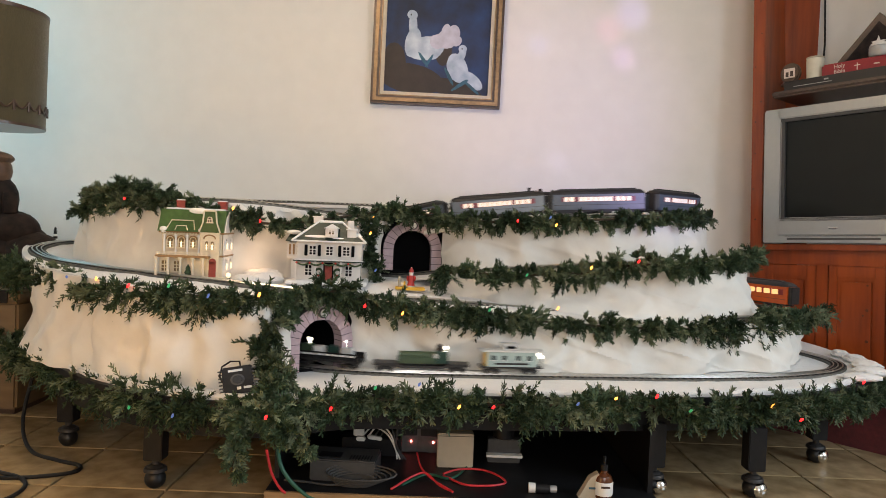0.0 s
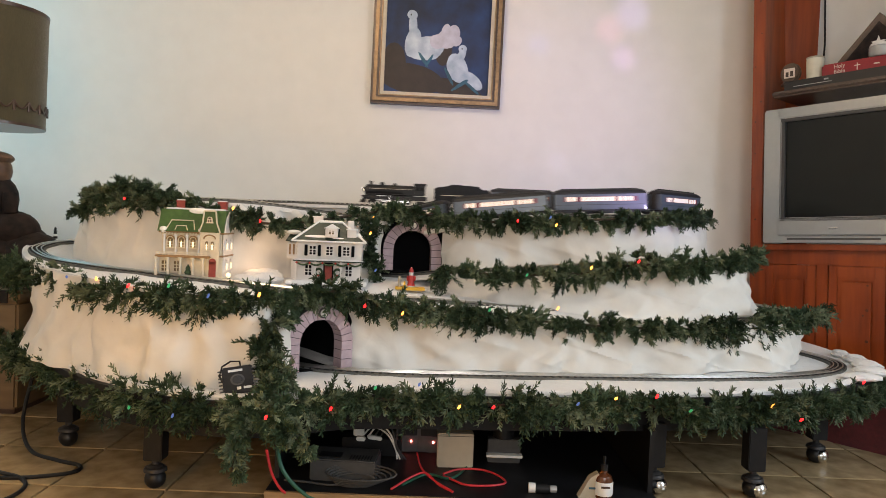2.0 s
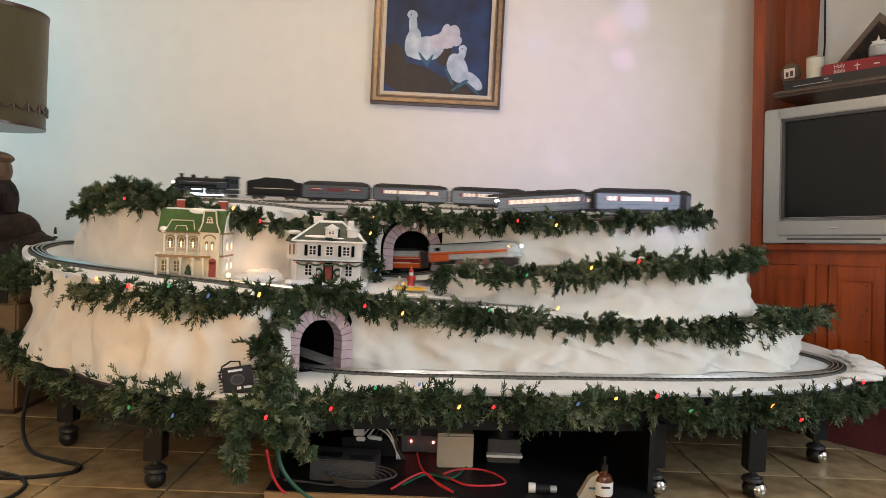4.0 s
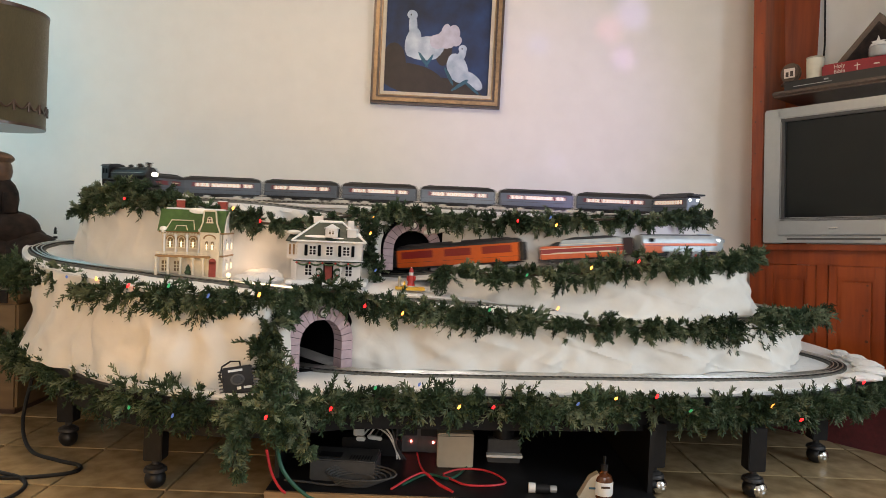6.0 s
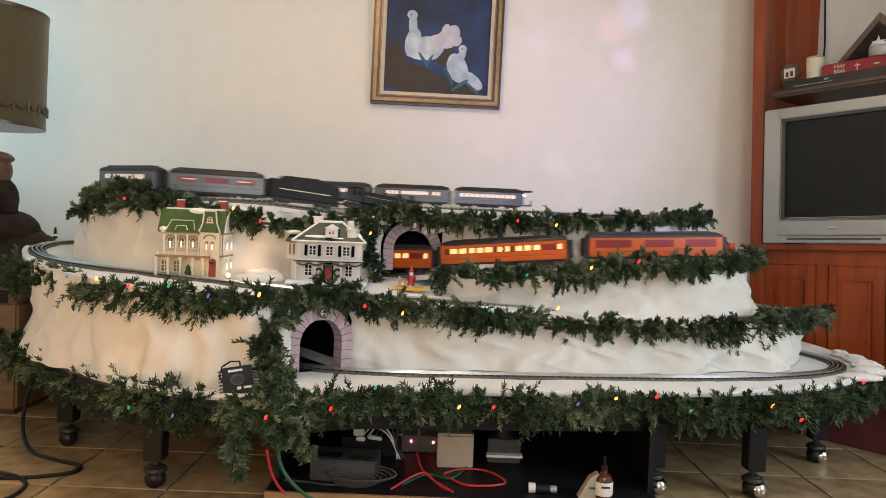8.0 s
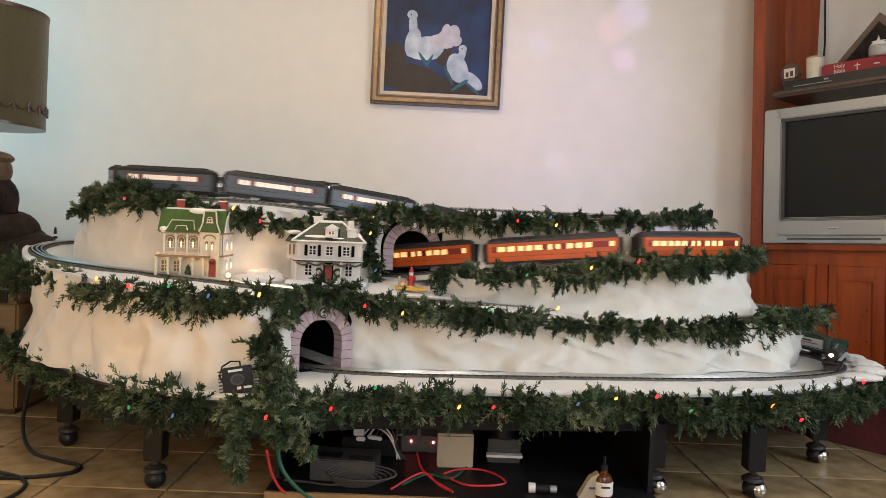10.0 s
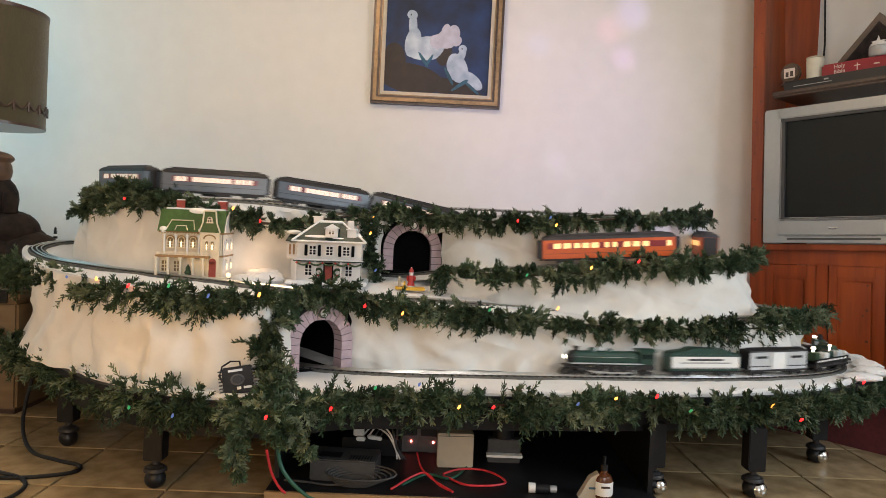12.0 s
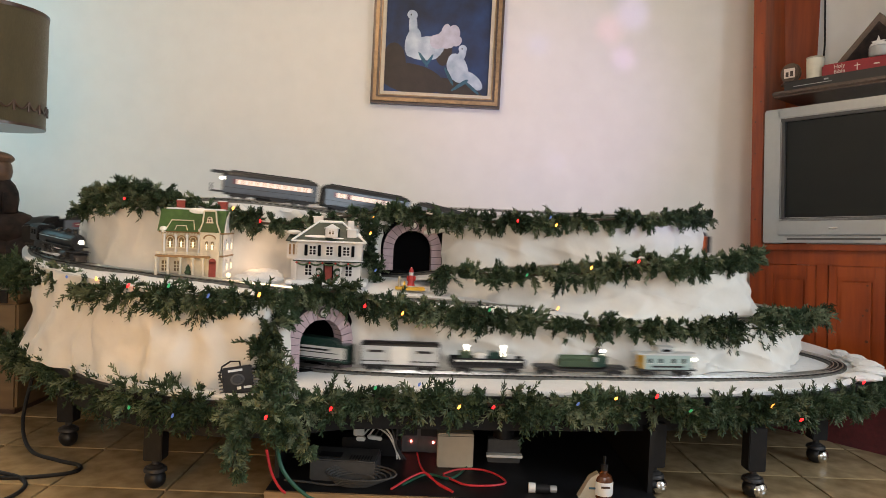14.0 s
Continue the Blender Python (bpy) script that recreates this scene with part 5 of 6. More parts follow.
    part("lantern", Shape().cyl((0, 0, 0.063), 0.005, 0.010).lathe((0, 0, 0.068), [(0.007, 0), (0.004, 0.004), (0.0006, 0.008)], 12), M_black, lh)


def wall_unit():
    C = Matrix.Translation((1.70, 3.84, 0)) @ pose(0, 0, 0, 0, -2.2, -49.5)
    t = thing("pine_wall_unit", "reddish knotty pine wall unit with panelled doors", "cabinet", C)
    part("side_panel", Shape().box((0.013, 0.28, 1.25), (0.026, 0.54, 2.5), 0.002), M_pine, t)
    part("stile", Shape().box((0.032, -0.011, 1.25), (0.064, 0.024, 2.5), 0.003), M_pine, t)
    part("base_side", Shape().box((0.04, 0.26, 0.39), (0.03, 0.5, 0.76)), M_pine, t)
    part("base_top", Shape().box((0.62, 0.22, 0.775), (1.16, 0.56, 0.03), 0.004), M_pine, t)
    part("base_rail", Shape().box((0.64, -0.012, 0.722), (1.16, 0.024, 0.075), 0.002), M_pine, t)
    part("base_rail", Shape().box((0.64, -0.012, 0.05), (1.16, 0.024, 0.10), 0.002), M_pine, t)
    part("back_board", Shape().box((0.62, 0.50, 0.38), (1.2, 0.02, 0.75)), M_pine, t)
    for x in (0.035, 0.345, 0.66):
        part("mullion", Shape().box((x + 0.028, -0.0125, 0.39), (0.055, 0.023, 0.60), 0.002), M_pine, t)
    for i, x in enumerate((0.09, 0.405, 0.72)):
        d = part("door", Shape().box((x + 0.128, -0.014, 0.39), (0.252, 0.020, 0.585), 0.003), M_pine, t)
        for cx, w in ((x + 0.022, 0.04), (x + 0.234, 0.04)):
            part("door_stile", Shape().box((cx, -0.027, 0.39), (w, 0.008, 0.585), 0.002), M_pine, d)
        for cz in (0.655, 0.12):
            part("door_rail", Shape().box((x + 0.128, -0.027, cz), (0.172, 0.008, 0.055), 0.002), M_pine, d)
        part("raised_panel", Shape().box((x + 0.128, -0.0265, 0.387), (0.145, 0.012, 0.45), 0.006), M_pine, d)
        for k in range(4):
            rr = random.uniform(0.004, 0.008)
            part("knot", Shape().cyl((x + random.uniform(0.07, 0.19), -0.0325, random.uniform(0.2, 0.6)), rr, 0.002, "y", seg=12), M_knot, d)
    for k in range(9):
        z = 0.9 + 0.17 * k + random.uniform(-.05, .05)
        part("knot", Shape().cyl((random.uniform(0.012, 0.05), -0.0235, z), random.uniform(0.003, 0.006), 0.0015, "y", seg=12), M_knot, t)
    part("shelf", Shape().box((0.69, 0.06, 1.550), (1.04, 0.42, 0.030), 0.003), M_umber, t, "dark shelf over the television")
    part("shelf_edge", Shape().box((0.69, -0.158, 1.552), (1.04, 0.012, 0.014), 0.003), M_umber, t, "weathered brown shelf edge")
    back = part("rear_board", Shape().box((1.985, 4.085, 1.7), (0.205, 0.02, 1.85), 0.002), M_pine, t)
    back.matrix_parent_inverse = C.inverted()
    tv = thing("television", "silver tube television with a dark grey screen", "television", C @ pose(0.088, -0.06, 0.792))
    W, H = 0.90, 0.70
    s = Shape()
    x0, x1, z0, z1 = 0.095, W - 0.055, 0.115, H - 0.055
    s.box((x0 / 2, 0.02, H / 2), (x0, 0.06, H), 0.008).box(((W + x1) / 2, 0.02, H / 2), (W - x1, 0.06, H), 0.008)
    s.box((W / 2, 0.02, (H + z1) / 2), (x1 - x0 + 0.01, 0.06, H - z1), 0.006).box((W / 2, 0.02, (z0 + 0.04) / 2 + 0.01), (x1 - x0 + 0.01, 0.06, z0 - 0.022), 0.006)
    part("bezel", s, M_silverplastic, tv, "silver plastic bezel")
    part("inner_bezel", Shape().box((x0 + 0.008, 0.0, (z0 + z1) / 2), (0.016, 0.02, z1 - z0)).box((x1 - 0.008, 0.0, (z0 + z1) / 2), (0.016, 0.02, z1 - z0)).box((W / 2, 0.0, z0 + 0.008), (x1 - x0 - .03, 0.02, 0.016)).box((W / 2, 0.0, z1 - 0.008), (x1 - x0 - .03, 0.02, 0.016)), M_greyplastic, tv)
    part("screen", Shape().box((W / 2, 0.016, (z0 + z1) / 2), (x1 - x0, 0.02, z1 - z0), 0.004), M_screen, tv, "dark reflective screen")
    part("control_strip", Shape().box((W / 2, -0.012, 0.020), (W * 0.98, 0.02, 0.034), 0.004), M_silverplastic, tv)
    part("control_slot", Shape().box((W / 2 - 0.1, -0.0225, 0.024), (W * 0.48, 0.003, 0.010), 0.001), M_greyplastic, tv)
    part("badge", Shape().ball((W / 2 - 0.10, -0.012, 0.078), 0.02, 16, (1.2, 0.15, 0.3)), M_chrome, tv, "small oval badge")
    part("cabinet_back", Shape().prism([(0.05, 0.03), (0.05, H - 0.02), (0.40, H - 0.14), (0.40, 0.08)], 0.06, W - 0.06, "x"), M_greyplastic, tv)
    pl = thing("disc_player", "flat black disc player on the shelf", "player", C @ pose(0.18, -0.12, 1.565))
    part("case", Shape().box((0.33, 0.14, 0.026), (0.60, 0.28, 0.050), 0.004), M_blackgloss, pl)
    part("tray_line", Shape().box((0.17, -0.0015, 0.02), (0.18, 0.002, 0.003)), M_silverplastic, pl)
    part("label_bar", Shape().box((0.235, -0.0015, 0.034), (0.02, 0.002, 0.007)), M_silverplastic, pl)
    g = thing("snow_globe", "small photo snow globe with a dark base", "ornament", C @ pose(0.195, -0.01, 1.6165))
    part("base", Shape().lathe((0, 0, 0), [(0.045, 0), (0.046, 0.006), (0.036, 0.016), (0.034, 0.02)], 24), M_umber, g)
    part("picture_card", Shape().box((0, -0.012, 0.064), (0.056, 0.004, 0.05), 0.001), M_page, g, "pale printed card")
    part("card_bar", Shape().box((-0.011, -0.0145, 0.058), (0.014, 0.002, 0.024)).box((0.012, -0.0145, 0.06), (0.014, 0.002, 0.026)), M_umber, g)
    part("globe_rim", Shape().cyl((0, 0.006, 0.066), 0.052, 0.026, "y", seg=30, bevel=0.008), M_bronze, g)
    k = thing("jar_candle", "ivory candle in a frosted glass jar", "candle", C @ pose(0.315, 0.0, 1.6165))
    part("jar", Shape().lathe((0, 0, 0), [(0.036, 0), (0.040, 0.004), (0.042, 0.10), (0.041, 0.118), (0.038, 0.12)], 26), M_wax, k)
    part("lid", Shape().lathe((0, 0, 0.120), [(0.043, 0), (0.043, 0.006), (0.03, 0.010)], 26), M_beige, k)
    part("foot", Shape().lathe((0, 0, 0), [(0.043, 0.0), (0.043, 0.008), (0.040, 0.010)], 26), M_chrome, k)
    b = thing("red_book", "thick red book with pale lettering on its spine", "book", C @ pose(0.36, -0.03, 1.6165))
    part("cover", Shape().box((0.17, 0.10, 0.036), (0.34, 0.22, 0.072), 0.008), M_book, b)
    part("pages", Shape().box((0.345, 0.10, 0.036), (0.006, 0.20, 0.058)), M_page, b)
    part("spine_emblem", Shape().box((0.165, -0.0105, 0.037), (0.004, 0.002, 0.034)).box((0.165, -0.0105, 0.043), (0.026, 0.002, 0.004)).box((0.25, -0.0105, 0.037), (0.026, 0.002, 0.006)), M_page, b)
    for word, x, z in (("Holy", 0.058, 0.044), ("Bible", 0.058, 0.019)):
        cu = bpy.data.curves.new("lettering", "FONT")
        cu.body, cu.size, cu.extrude = word, 0.027, 0.0006
        tmp = new("lettering", cu)
        dg = bpy.context.evaluated_depsgraph_get()
        me = bpy.data.meshes.new_from_object(tmp.evaluated_get(dg))
        bpy.data.objects.remove(tmp)
        me.materials.clear()
        me.materials.append(M_page)
        o = part("lettering", me, None, b)
        o.matrix_basis = pose(x, -0.0112, z, 90, 0, 0)
    fl = thing("flag_case", "dark triangular display case with a white star", "display case", C @ pose(0.335, 0.16, 1.6165))
    tri = [(-0.09, 0.0), (0.52, 0.0), (0.215, 0.34)]
    tri2 = [(-0.02, 0.03), (0.45, 0.03), (0.215, 0.295)]
    part("case", Shape().prism(tri, 0.01, 0.08, "y"), M_umber, fl)
    part("glass", Shape().prism(tri2, 0.002, 0.02, "y"), M_navy, fl, "dark blue cloth behind glass")
    star = []
    for i in range(10):
        rr = 0.036 if i % 2 == 0 else 0.015
        a = math.pi / 2 + i * math.pi / 5
        star.append((0.215 + rr * math.cos(a), 0.185 + rr * math.sin(a)))
    part("star", Shape().prism(star, -0.002, 0.004, "y"), M_white, fl, "white star")
    jar = thing("glass_dish", "small clear dish with a pale lid", "dish", C @ pose(0.615, 0.0, 1.689))
    part("bowl", Shape().lathe((0, 0, 0), [(0.045, 0), (0.052, 0.01), (0.052, 0.045), (0.048, 0.05)], 24), M_silverplastic, jar)
    part("lid", Shape().lathe((0, 0, 0.05), [(0.05, 0), (0.045, 0.012), (0.01, 0.018)], 24), M_white, jar)
    cord = thing("wall_cord", "thin black cord hanging down the wall", "cord")
    part("cord", Shape().tube([(2.115, 4.07, 2.55), (2.115, 4.08, 2.2), (2.13, 4.085, 1.95), (2.125, 4.085, 1.7), (2.15, 4.08, 1.5)], 0.005, 8), M_black, cord)


def red_step():
    t = thing("low_step", "low dark red carpeted step before the pine cabinet", "step")
    base = [(1.424, 3.111), (1.958, 2.437), (2.193, 2.623), (1.659, 3.297)]
    part("riser", Shape().prism(base, 0.0, 0.165, "z"), M_carpet, t)
    cx, cy = sum(p[0] for p in base) / 4, sum(p[1] for p in base) / 4
    part("tread", Shape().prism([(cx + (x - cx) * 1.02, cy + (y - cy) * 1.03) for x, y in base], 0.165, 0.185, "z"), M_carpet, t)


# ---- village ----
def window_part(t, x, y, z, w, h, round_top, facing="y", frame_mat=None, lit=True):
    turn = pose(x, y, z) if facing == "y" else pose(x, y, z, 0, 0, 90)
    s = Shape().box((0, 0, 0), (w, 0.003, h))
    if round_top:
        s.cyl((0, 0, h / 2), w / 2, 0.003, "y", seg=16)
    p = part("window", s, M_glow if lit else M_dark, t)
    p.matrix_basis = turn
    f = Shape().box((-w / 2 - .0015, -0.0005, 0), (0.003, 0.005, h)).box((w / 2 + .0015, -0.0005, 0), (0.003, 0.005, h)).box((0, -0.001, -h / 2 - .002), (w + 0.012, 0.008, 0.004)).box((0, -0.0012, 0), (0.003, 0.004, h)).box((0, -0.0012, 0.004), (w, 0.004, 0.003)).box((0, -0.0012, -0.006), (w, 0.004, 0.0025))
    if round_top:
        f.tube([((w / 2 + .001) * math.cos(a), 0, h / 2 + (w / 2 + .001) * math.sin(a)) for a in np.linspace(0, math.pi, 9)], 0.002, 6)
    else:
        f.box((0, -0.0005, h / 2 + .0015), (w + 0.006, 0.005, 0.003))
    part("window_frame", f, frame_mat or M_housecream, p)
    if lit and round_top:
        part("window_candle", Shape().cyl((0, -0.004, -h * 0.22), 0.0028, h * 0.5, seg=8).ball((0, -0.004, h * 0.08), 0.0034, 8, (1, 1, 1.5)), M_candle, p, "small glowing candle")


def green_house():
    x, y = -.885, 2.55
    t = thing("toy_house", "cream porcelain mansion with green snowy mansard roof and lit windows", "toy house", pose(x, y, z_tier2(x, y) - 0.003, 0, 0, 4), "village houses")
    W, D = 0.215, 0.15
    part("porch_floor", Shape().box((0, -0.085, 0.005), (W + 0.035, 0.05, 0.012), 0.002), M_housecream, t)
    part("lower_wall", Shape().box((0, 0, 0.042), (W, D, 0.082), 0.002), M_housecream, t)
    part("upper_wall", Shape().box((0, 0.004, 0.122), (W - 0.008, D - 0.01, 0.082), 0.002), M_housecream, t)
    part("right_wall_face", Shape().box((W / 2 + 0.0005, 0.004, 0.085), (0.004, D - 0.012, 0.165), 0.001), M_housewhite, t)
    part("belt_course", Shape().box((0, 0, 0.083), (W + 0.012, D + 0.012, 0.006), 0.002).box((0, 0.003, 0.163), (W + 0.010, D + 0.008, 0.007), 0.002), M_trimtan, t)
    # mansard roof, with a tower at the right of the front
    rb = Shape()
    rb.prism([(-0.085, 0.166), (-0.062, 0.205), (-0.045, 0.243), (0.045, 0.243), (0.07, 0.20), (0.085, 0.166)], -W / 2 - 0.006, W / 2 + 0.004, "x")
    part("roof", rb, M_roofgreen, t)
    part("ridge_snow", Shape().box((0, 0, 0.245), (W * 0.95, 0.07, 0.008), 0.003).ball((0.015, -0.045, 0.238), 0.016, 12, (2.2, 0.5, 0.8)).ball((-.095, -0.078, 0.172), 0.014, 12, (1, .6, .8)).ball((.04, -0.080, 0.172), 0.014, 12, (1.2, .6, .7)), M_snowcap, t, "snow along the ridge")
    part("gable_wall", Shape().prism([(-0.07, 0.166), (0.07, 0.166), (0.045, 0.215), (0.0, 0.243), (-0.045, 0.215)], W / 2 + 0.002, W / 2 + 0.007, "x"), M_housewhite, t)
    part("tower", Shape().box((0.066, -0.062, 0.122), (0.066, 0.05, 0.088), 0.002), M_housecream, t)
    part("tower_roof", Shape().prism([(0.030, 0.166), (0.042, 0.200), (0.046, 0.240), (0.086, 0.240), (0.090, 0.200), (0.102, 0.166)], -0.09, -0.03, "y"), M_roofgreen, t)
    part("tower_rib", Shape().tube([(0.030, -0.091, 0.166), (0.042, -0.091, 0.200), (0.046, -0.091, 0.240)], 0.0028, 6).tube([(0.102, -0.091, 0.166), (0.090, -0.091, 0.200), (0.086, -0.091, 0.240)], 0.0028, 6).tube([(0.046, -0.091, 0.241), (0.086, -0.091, 0.241)], 0.0028, 6), M_housecream, t)
    window_part(t, 0.066, -0.0915, 0.207, 0.012, 0.010, True, lit=False, frame_mat=M_housecream)
    part("roof_trim", Shape().tube([(-.085, -.0805, .172), (-.070, -.068, .205), (0.005, -.068, .205), (0.012, -.0805, .172)], 0.0022, 6).tube([(-.055, -.081, .170), (-.050, -.076, .186), (-.018, -.076, .186), (-.012, -.081, .170)], 0.002, 6), M_housecream, t, "pale roof moulding")
    for cx in (-0.06, 0.085):
        c = part("chimney", Shape().box((cx, 0.01, 0.258), (0.030, 0.026, 0.034), 0.001).box((cx, 0.01, 0.273), (0.034, 0.03, 0.005), 0.001), M_brick, t)
        part("chimney_snow", Shape().box((cx, 0.01, 0.277), (0.031, 0.027, 0.005), 0.002), M_snowcap, c)
    for wx in (-0.072, -0.034, 0.006):
        window_part(t, wx, -0.0725, 0.124, 0.018, 0.026, True)
    for wx in (0.057, 0.076):
        window_part(t, wx, -0.0885, 0.118, 0.010, 0.024, True)
    part("tower_arch", Shape().tube([(0.066 + 0.02 * math.cos(a), -0.088, 0.143 + 0.014 * math.sin(a)) for a in np.linspace(0, math.pi, 10)], 0.0025, 6), M_trimtan, t)
    for wx in (-0.092, -0.053, -0.014, 0.026):
        part("pilaster", Shape().box((wx, -0.0735, 0.122), (0.006, 0.005, 0.070), 0.001).box((wx, -0.0745, 0.152), (0.010, 0.007, 0.005)), M_snowcap, t, "white pilaster")
    for k in range(14):
        part("bracket", Shape().box((-0.104 + k * 0.0102, -0.080, 0.1585), (0.004, 0.010, 0.006), 0.0008), M_housecream, t)
    for wx in (-0.072, -0.034, 0.006):
        part("window_hood", Shape().tube([(wx + 0.0135 * math.cos(a), -0.0745, 0.137 + 0.0135 * math.sin(a)) for a in np.linspace(0, math.pi, 9)], 0.0022, 6), M_trimtan, t)
    part("porch_roof", Shape().box((-0.02, -0.092, 0.080), (W * 0.85, 0.045, 0.008), 0.002), M_trimtan, t)
    part("balustrade", Shape().box((-0.02, -0.110, 0.094), (W * 0.82, 0.003, 0.003)).box((-0.02, -0.110, 0.087), (W * 0.82, 0.003, 0.003)), M_housecream, t)
    for k in range(18):
        part("baluster", Shape().box((-0.106 + k * 0.0102, -0.110, 0.090), (0.0025, 0.0025, 0.010)), M_housecream, t)
    for px_ in (-0.108, -0.068, -0.026, 0.016, 0.05):
        part("porch_post", Shape().cyl((px_, -0.108, 0.043), 0.0045, 0.07, seg=10).box((px_, -0.108, 0.075), (0.013, 0.011, 0.005)).box((px_, -0.108, 0.012), (0.012, 0.011, 0.006)), M_housecream, t)
    for wx in (-0.088, -0.046):
        window_part(t, wx, -0.0765, 0.045, 0.020, 0.036, False)
    part("door", Shape().box((0.078, -0.089, 0.037), (0.024, 0.004, 0.054)).cyl((0.078, -0.089, 0.064), 0.012, 0.004, "y"), M_brick, t, "red arched front door")
    part("door_surround", Shape().box((0.078, -0.085, 0.042), (0.044, 0.006, 0.078), 0.002), M_housecream, t)
    part("little_tree", Shape().lathe((-0.002, -0.099, 0.01), [(0.016, 0.0), (0.009, 0.012), (0.013, 0.013), (0.006, 0.027), (0.009, 0.028), (0.001, 0.044)], 12), M_needle, t, "small green conifer on the porch")
    for wy in (-0.035, 0.03):
        for wz in (0.05, 0.122):
            window_part(t, W / 2 + 0.003, wy, wz, 0.014, 0.03, True, "x", M_housewhite)
    part("bulb_lamp", Shape().ball((W / 2 + 0.022, -0.07, 0.018), 0.009, 12), M_candle, t, "small glowing bulb at the base")


def white_house():
    x, y = -.435, 2.66
    t = thing("toy_house", "white porcelain house with dark green snowy hip roof, shutters and wreaths", "toy house", pose(x, y, z_tier2(x, y) - 0.004, 0, 0, 4), "village houses")
    W, D = 0.235, 0.15
    part("base", Shape().box((0.01, -0.01, 0.006), (W + 0.055, D + 0.05, 0.016), 0.003), M_snowcap, t, "snowy base")
    part("lower_wall", Shape().box((0.015, 0, 0.045), (W - 0.01, D, 0.08), 0.002), M_housewhite, t)
    part("upper_wall", Shape().box((0.015, 0.004, 0.120), (W, D - 0.01, 0.068), 0.002), M_housewhite, t)
    part("bay", Shape().box((-0.118, 0.01, 0.118), (0.05, 0.09, 0.060), 0.003).box((-0.112, 0.01, 0.045), (0.03, 0.08, 0.08), 0.003), M_housewhite, t)

    def hip(cx, cy, w, d, z, h, ow):
        b = bmesh.new()
        lo = [b.verts.new((cx + sx * w / 2, cy + sy * d / 2, z)) for sx, sy in ((-1, -1), (1, -1), (1, 1), (-1, 1))]
        hi = [b.verts.new((cx + sx * w / 2 * ow, cy + sy * d / 2 * 0.18, z + h)) for sx, sy in ((-1, -1), (1, -1), (1, 1), (-1, 1))]
        b.faces.new(lo[::-1]), b.faces.new(hi)
        for k in range(4):
            b.faces.new((lo[k], lo[(k + 1) % 4], hi[(k + 1) % 4], hi[k]))
        bmesh.ops.recalc_face_normals(b, faces=b.faces[:])
        return b

    part("roof", hip(0.015, 0, W + 0.035, D + 0.03, 0.157, 0.070, 0.30), M_darkroof, t)
    part("side_roof", hip(-0.105, 0.01, 0.085, 0.12, 0.152, 0.045, 0.5), M_darkroof, t)
    part("eave_snow", Shape().box((0.015, -0.088, 0.156), (W + 0.04, 0.012, 0.006), 0.002).box((0.136, 0, 0.156), (0.012, D + 0.03, 0.006), 0.002), M_snowcap, t)
    part("roof_snow", Shape().ball((-0.03, -0.070, 0.170), 0.03, 14, (1.9, 0.25, 0.28), m=None).ball((0.045, -0.074, 0.166), 0.024, 14, (1.5, 0.25, 0.25)).ball((0.115, -0.06, 0.175), 0.024, 14, (0.7, 0.4, 0.6)).ball((-.12, -.03, .185), 0.018, 12, (1.5, .6, .5)), M_snowcap, t, "patches of snow on the roof")
    part("hip_snow", Shape().tube([(-.115, -.09, .160), (-.03, -.016, .228)], 0.004, 6).tube([(.145, -.09, .160), (.055, -.016, .228)], 0.004, 6).tube([(-.03, -.016, .228), (.055, -.016, .228)], 0.005, 6), M_snowcap, t)
    d = part("dormer", Shape().box((0.022, -0.062, 0.188), (0.044, 0.05, 0.034), 0.002), M_housewhite, t)
    part("dormer_roof", Shape().prism([(-0.006, 0.204), (0.022, 0.220), (0.050, 0.204)], -0.092, -0.02, "y"), M_snowcap, d)
    d = part("dormer", Shape().box((0.095, -0.05, 0.186), (0.034, 0.05, 0.030), 0.002), M_housewhite, t)
    part("dormer_roof", Shape().box((0.095, -0.052, 0.203), (0.042, 0.06, 0.006), 0.002), M_snowcap, d)
    window_part(t, 0.022, -0.0885, 0.188, 0.018, 0.016, False, frame_mat=M_housewhite)
    part("cupola", Shape().box((-0.035, 0.0, 0.232), (0.034, 0.03, 0.022), 0.002).box((-0.035, 0, 0.245), (0.042, 0.038, 0.006), 0.002), M_housewhite, t)
    part("chimney", Shape().box((0.085, 0.02, 0.215), (0.024, 0.022, 0.04), 0.002), M_housewhite, t)
    for k, wx in enumerate((-0.045, 0.016, 0.077)):
        window_part(t, wx, -0.0725, 0.122, 0.022, 0.030, False, frame_mat=M_housewhite, lit=False)
        for sg in (-1, 1):
            if k != 1:
                part("shutter", Shape().box((wx + sg * 0.024, -0.073, 0.122), (0.011, 0.004, 0.040), 0.0008), M_dark, t, "black shutter")
    for wx in (-0.132, -0.118, -0.104):
        part("shutter", Shape().box((wx, -0.0365, 0.122), (0.006, 0.004, 0.038), 0.0006), M_trimtan, t, "tan shutter")
    part("porch_roof", Shape().box((0.018, -0.092, 0.086), (W + 0.02, 0.055, 0.006), 0.002), M_darkroof, t)
    part("porch_snow", Shape().box((0.018, -0.110, 0.0895), (W + 0.015, 0.022, 0.004), 0.002), M_snowcap, t)
    for k in range(5):
        x0 = -0.095 + k * 0.046
        pts = [(x0 + 0.046 * u, -0.121, 0.079 - 0.008 * math.sin(math.pi * u)) for u in np.linspace(0, 1, 7)]
        part("swag", Shape().tube(pts, 0.0035, 6), M_needle, t, "small green swag")
        part("bow", Shape().ball((x0, -0.123, 0.079), 0.0042, 8), M_red, t, "red bow")
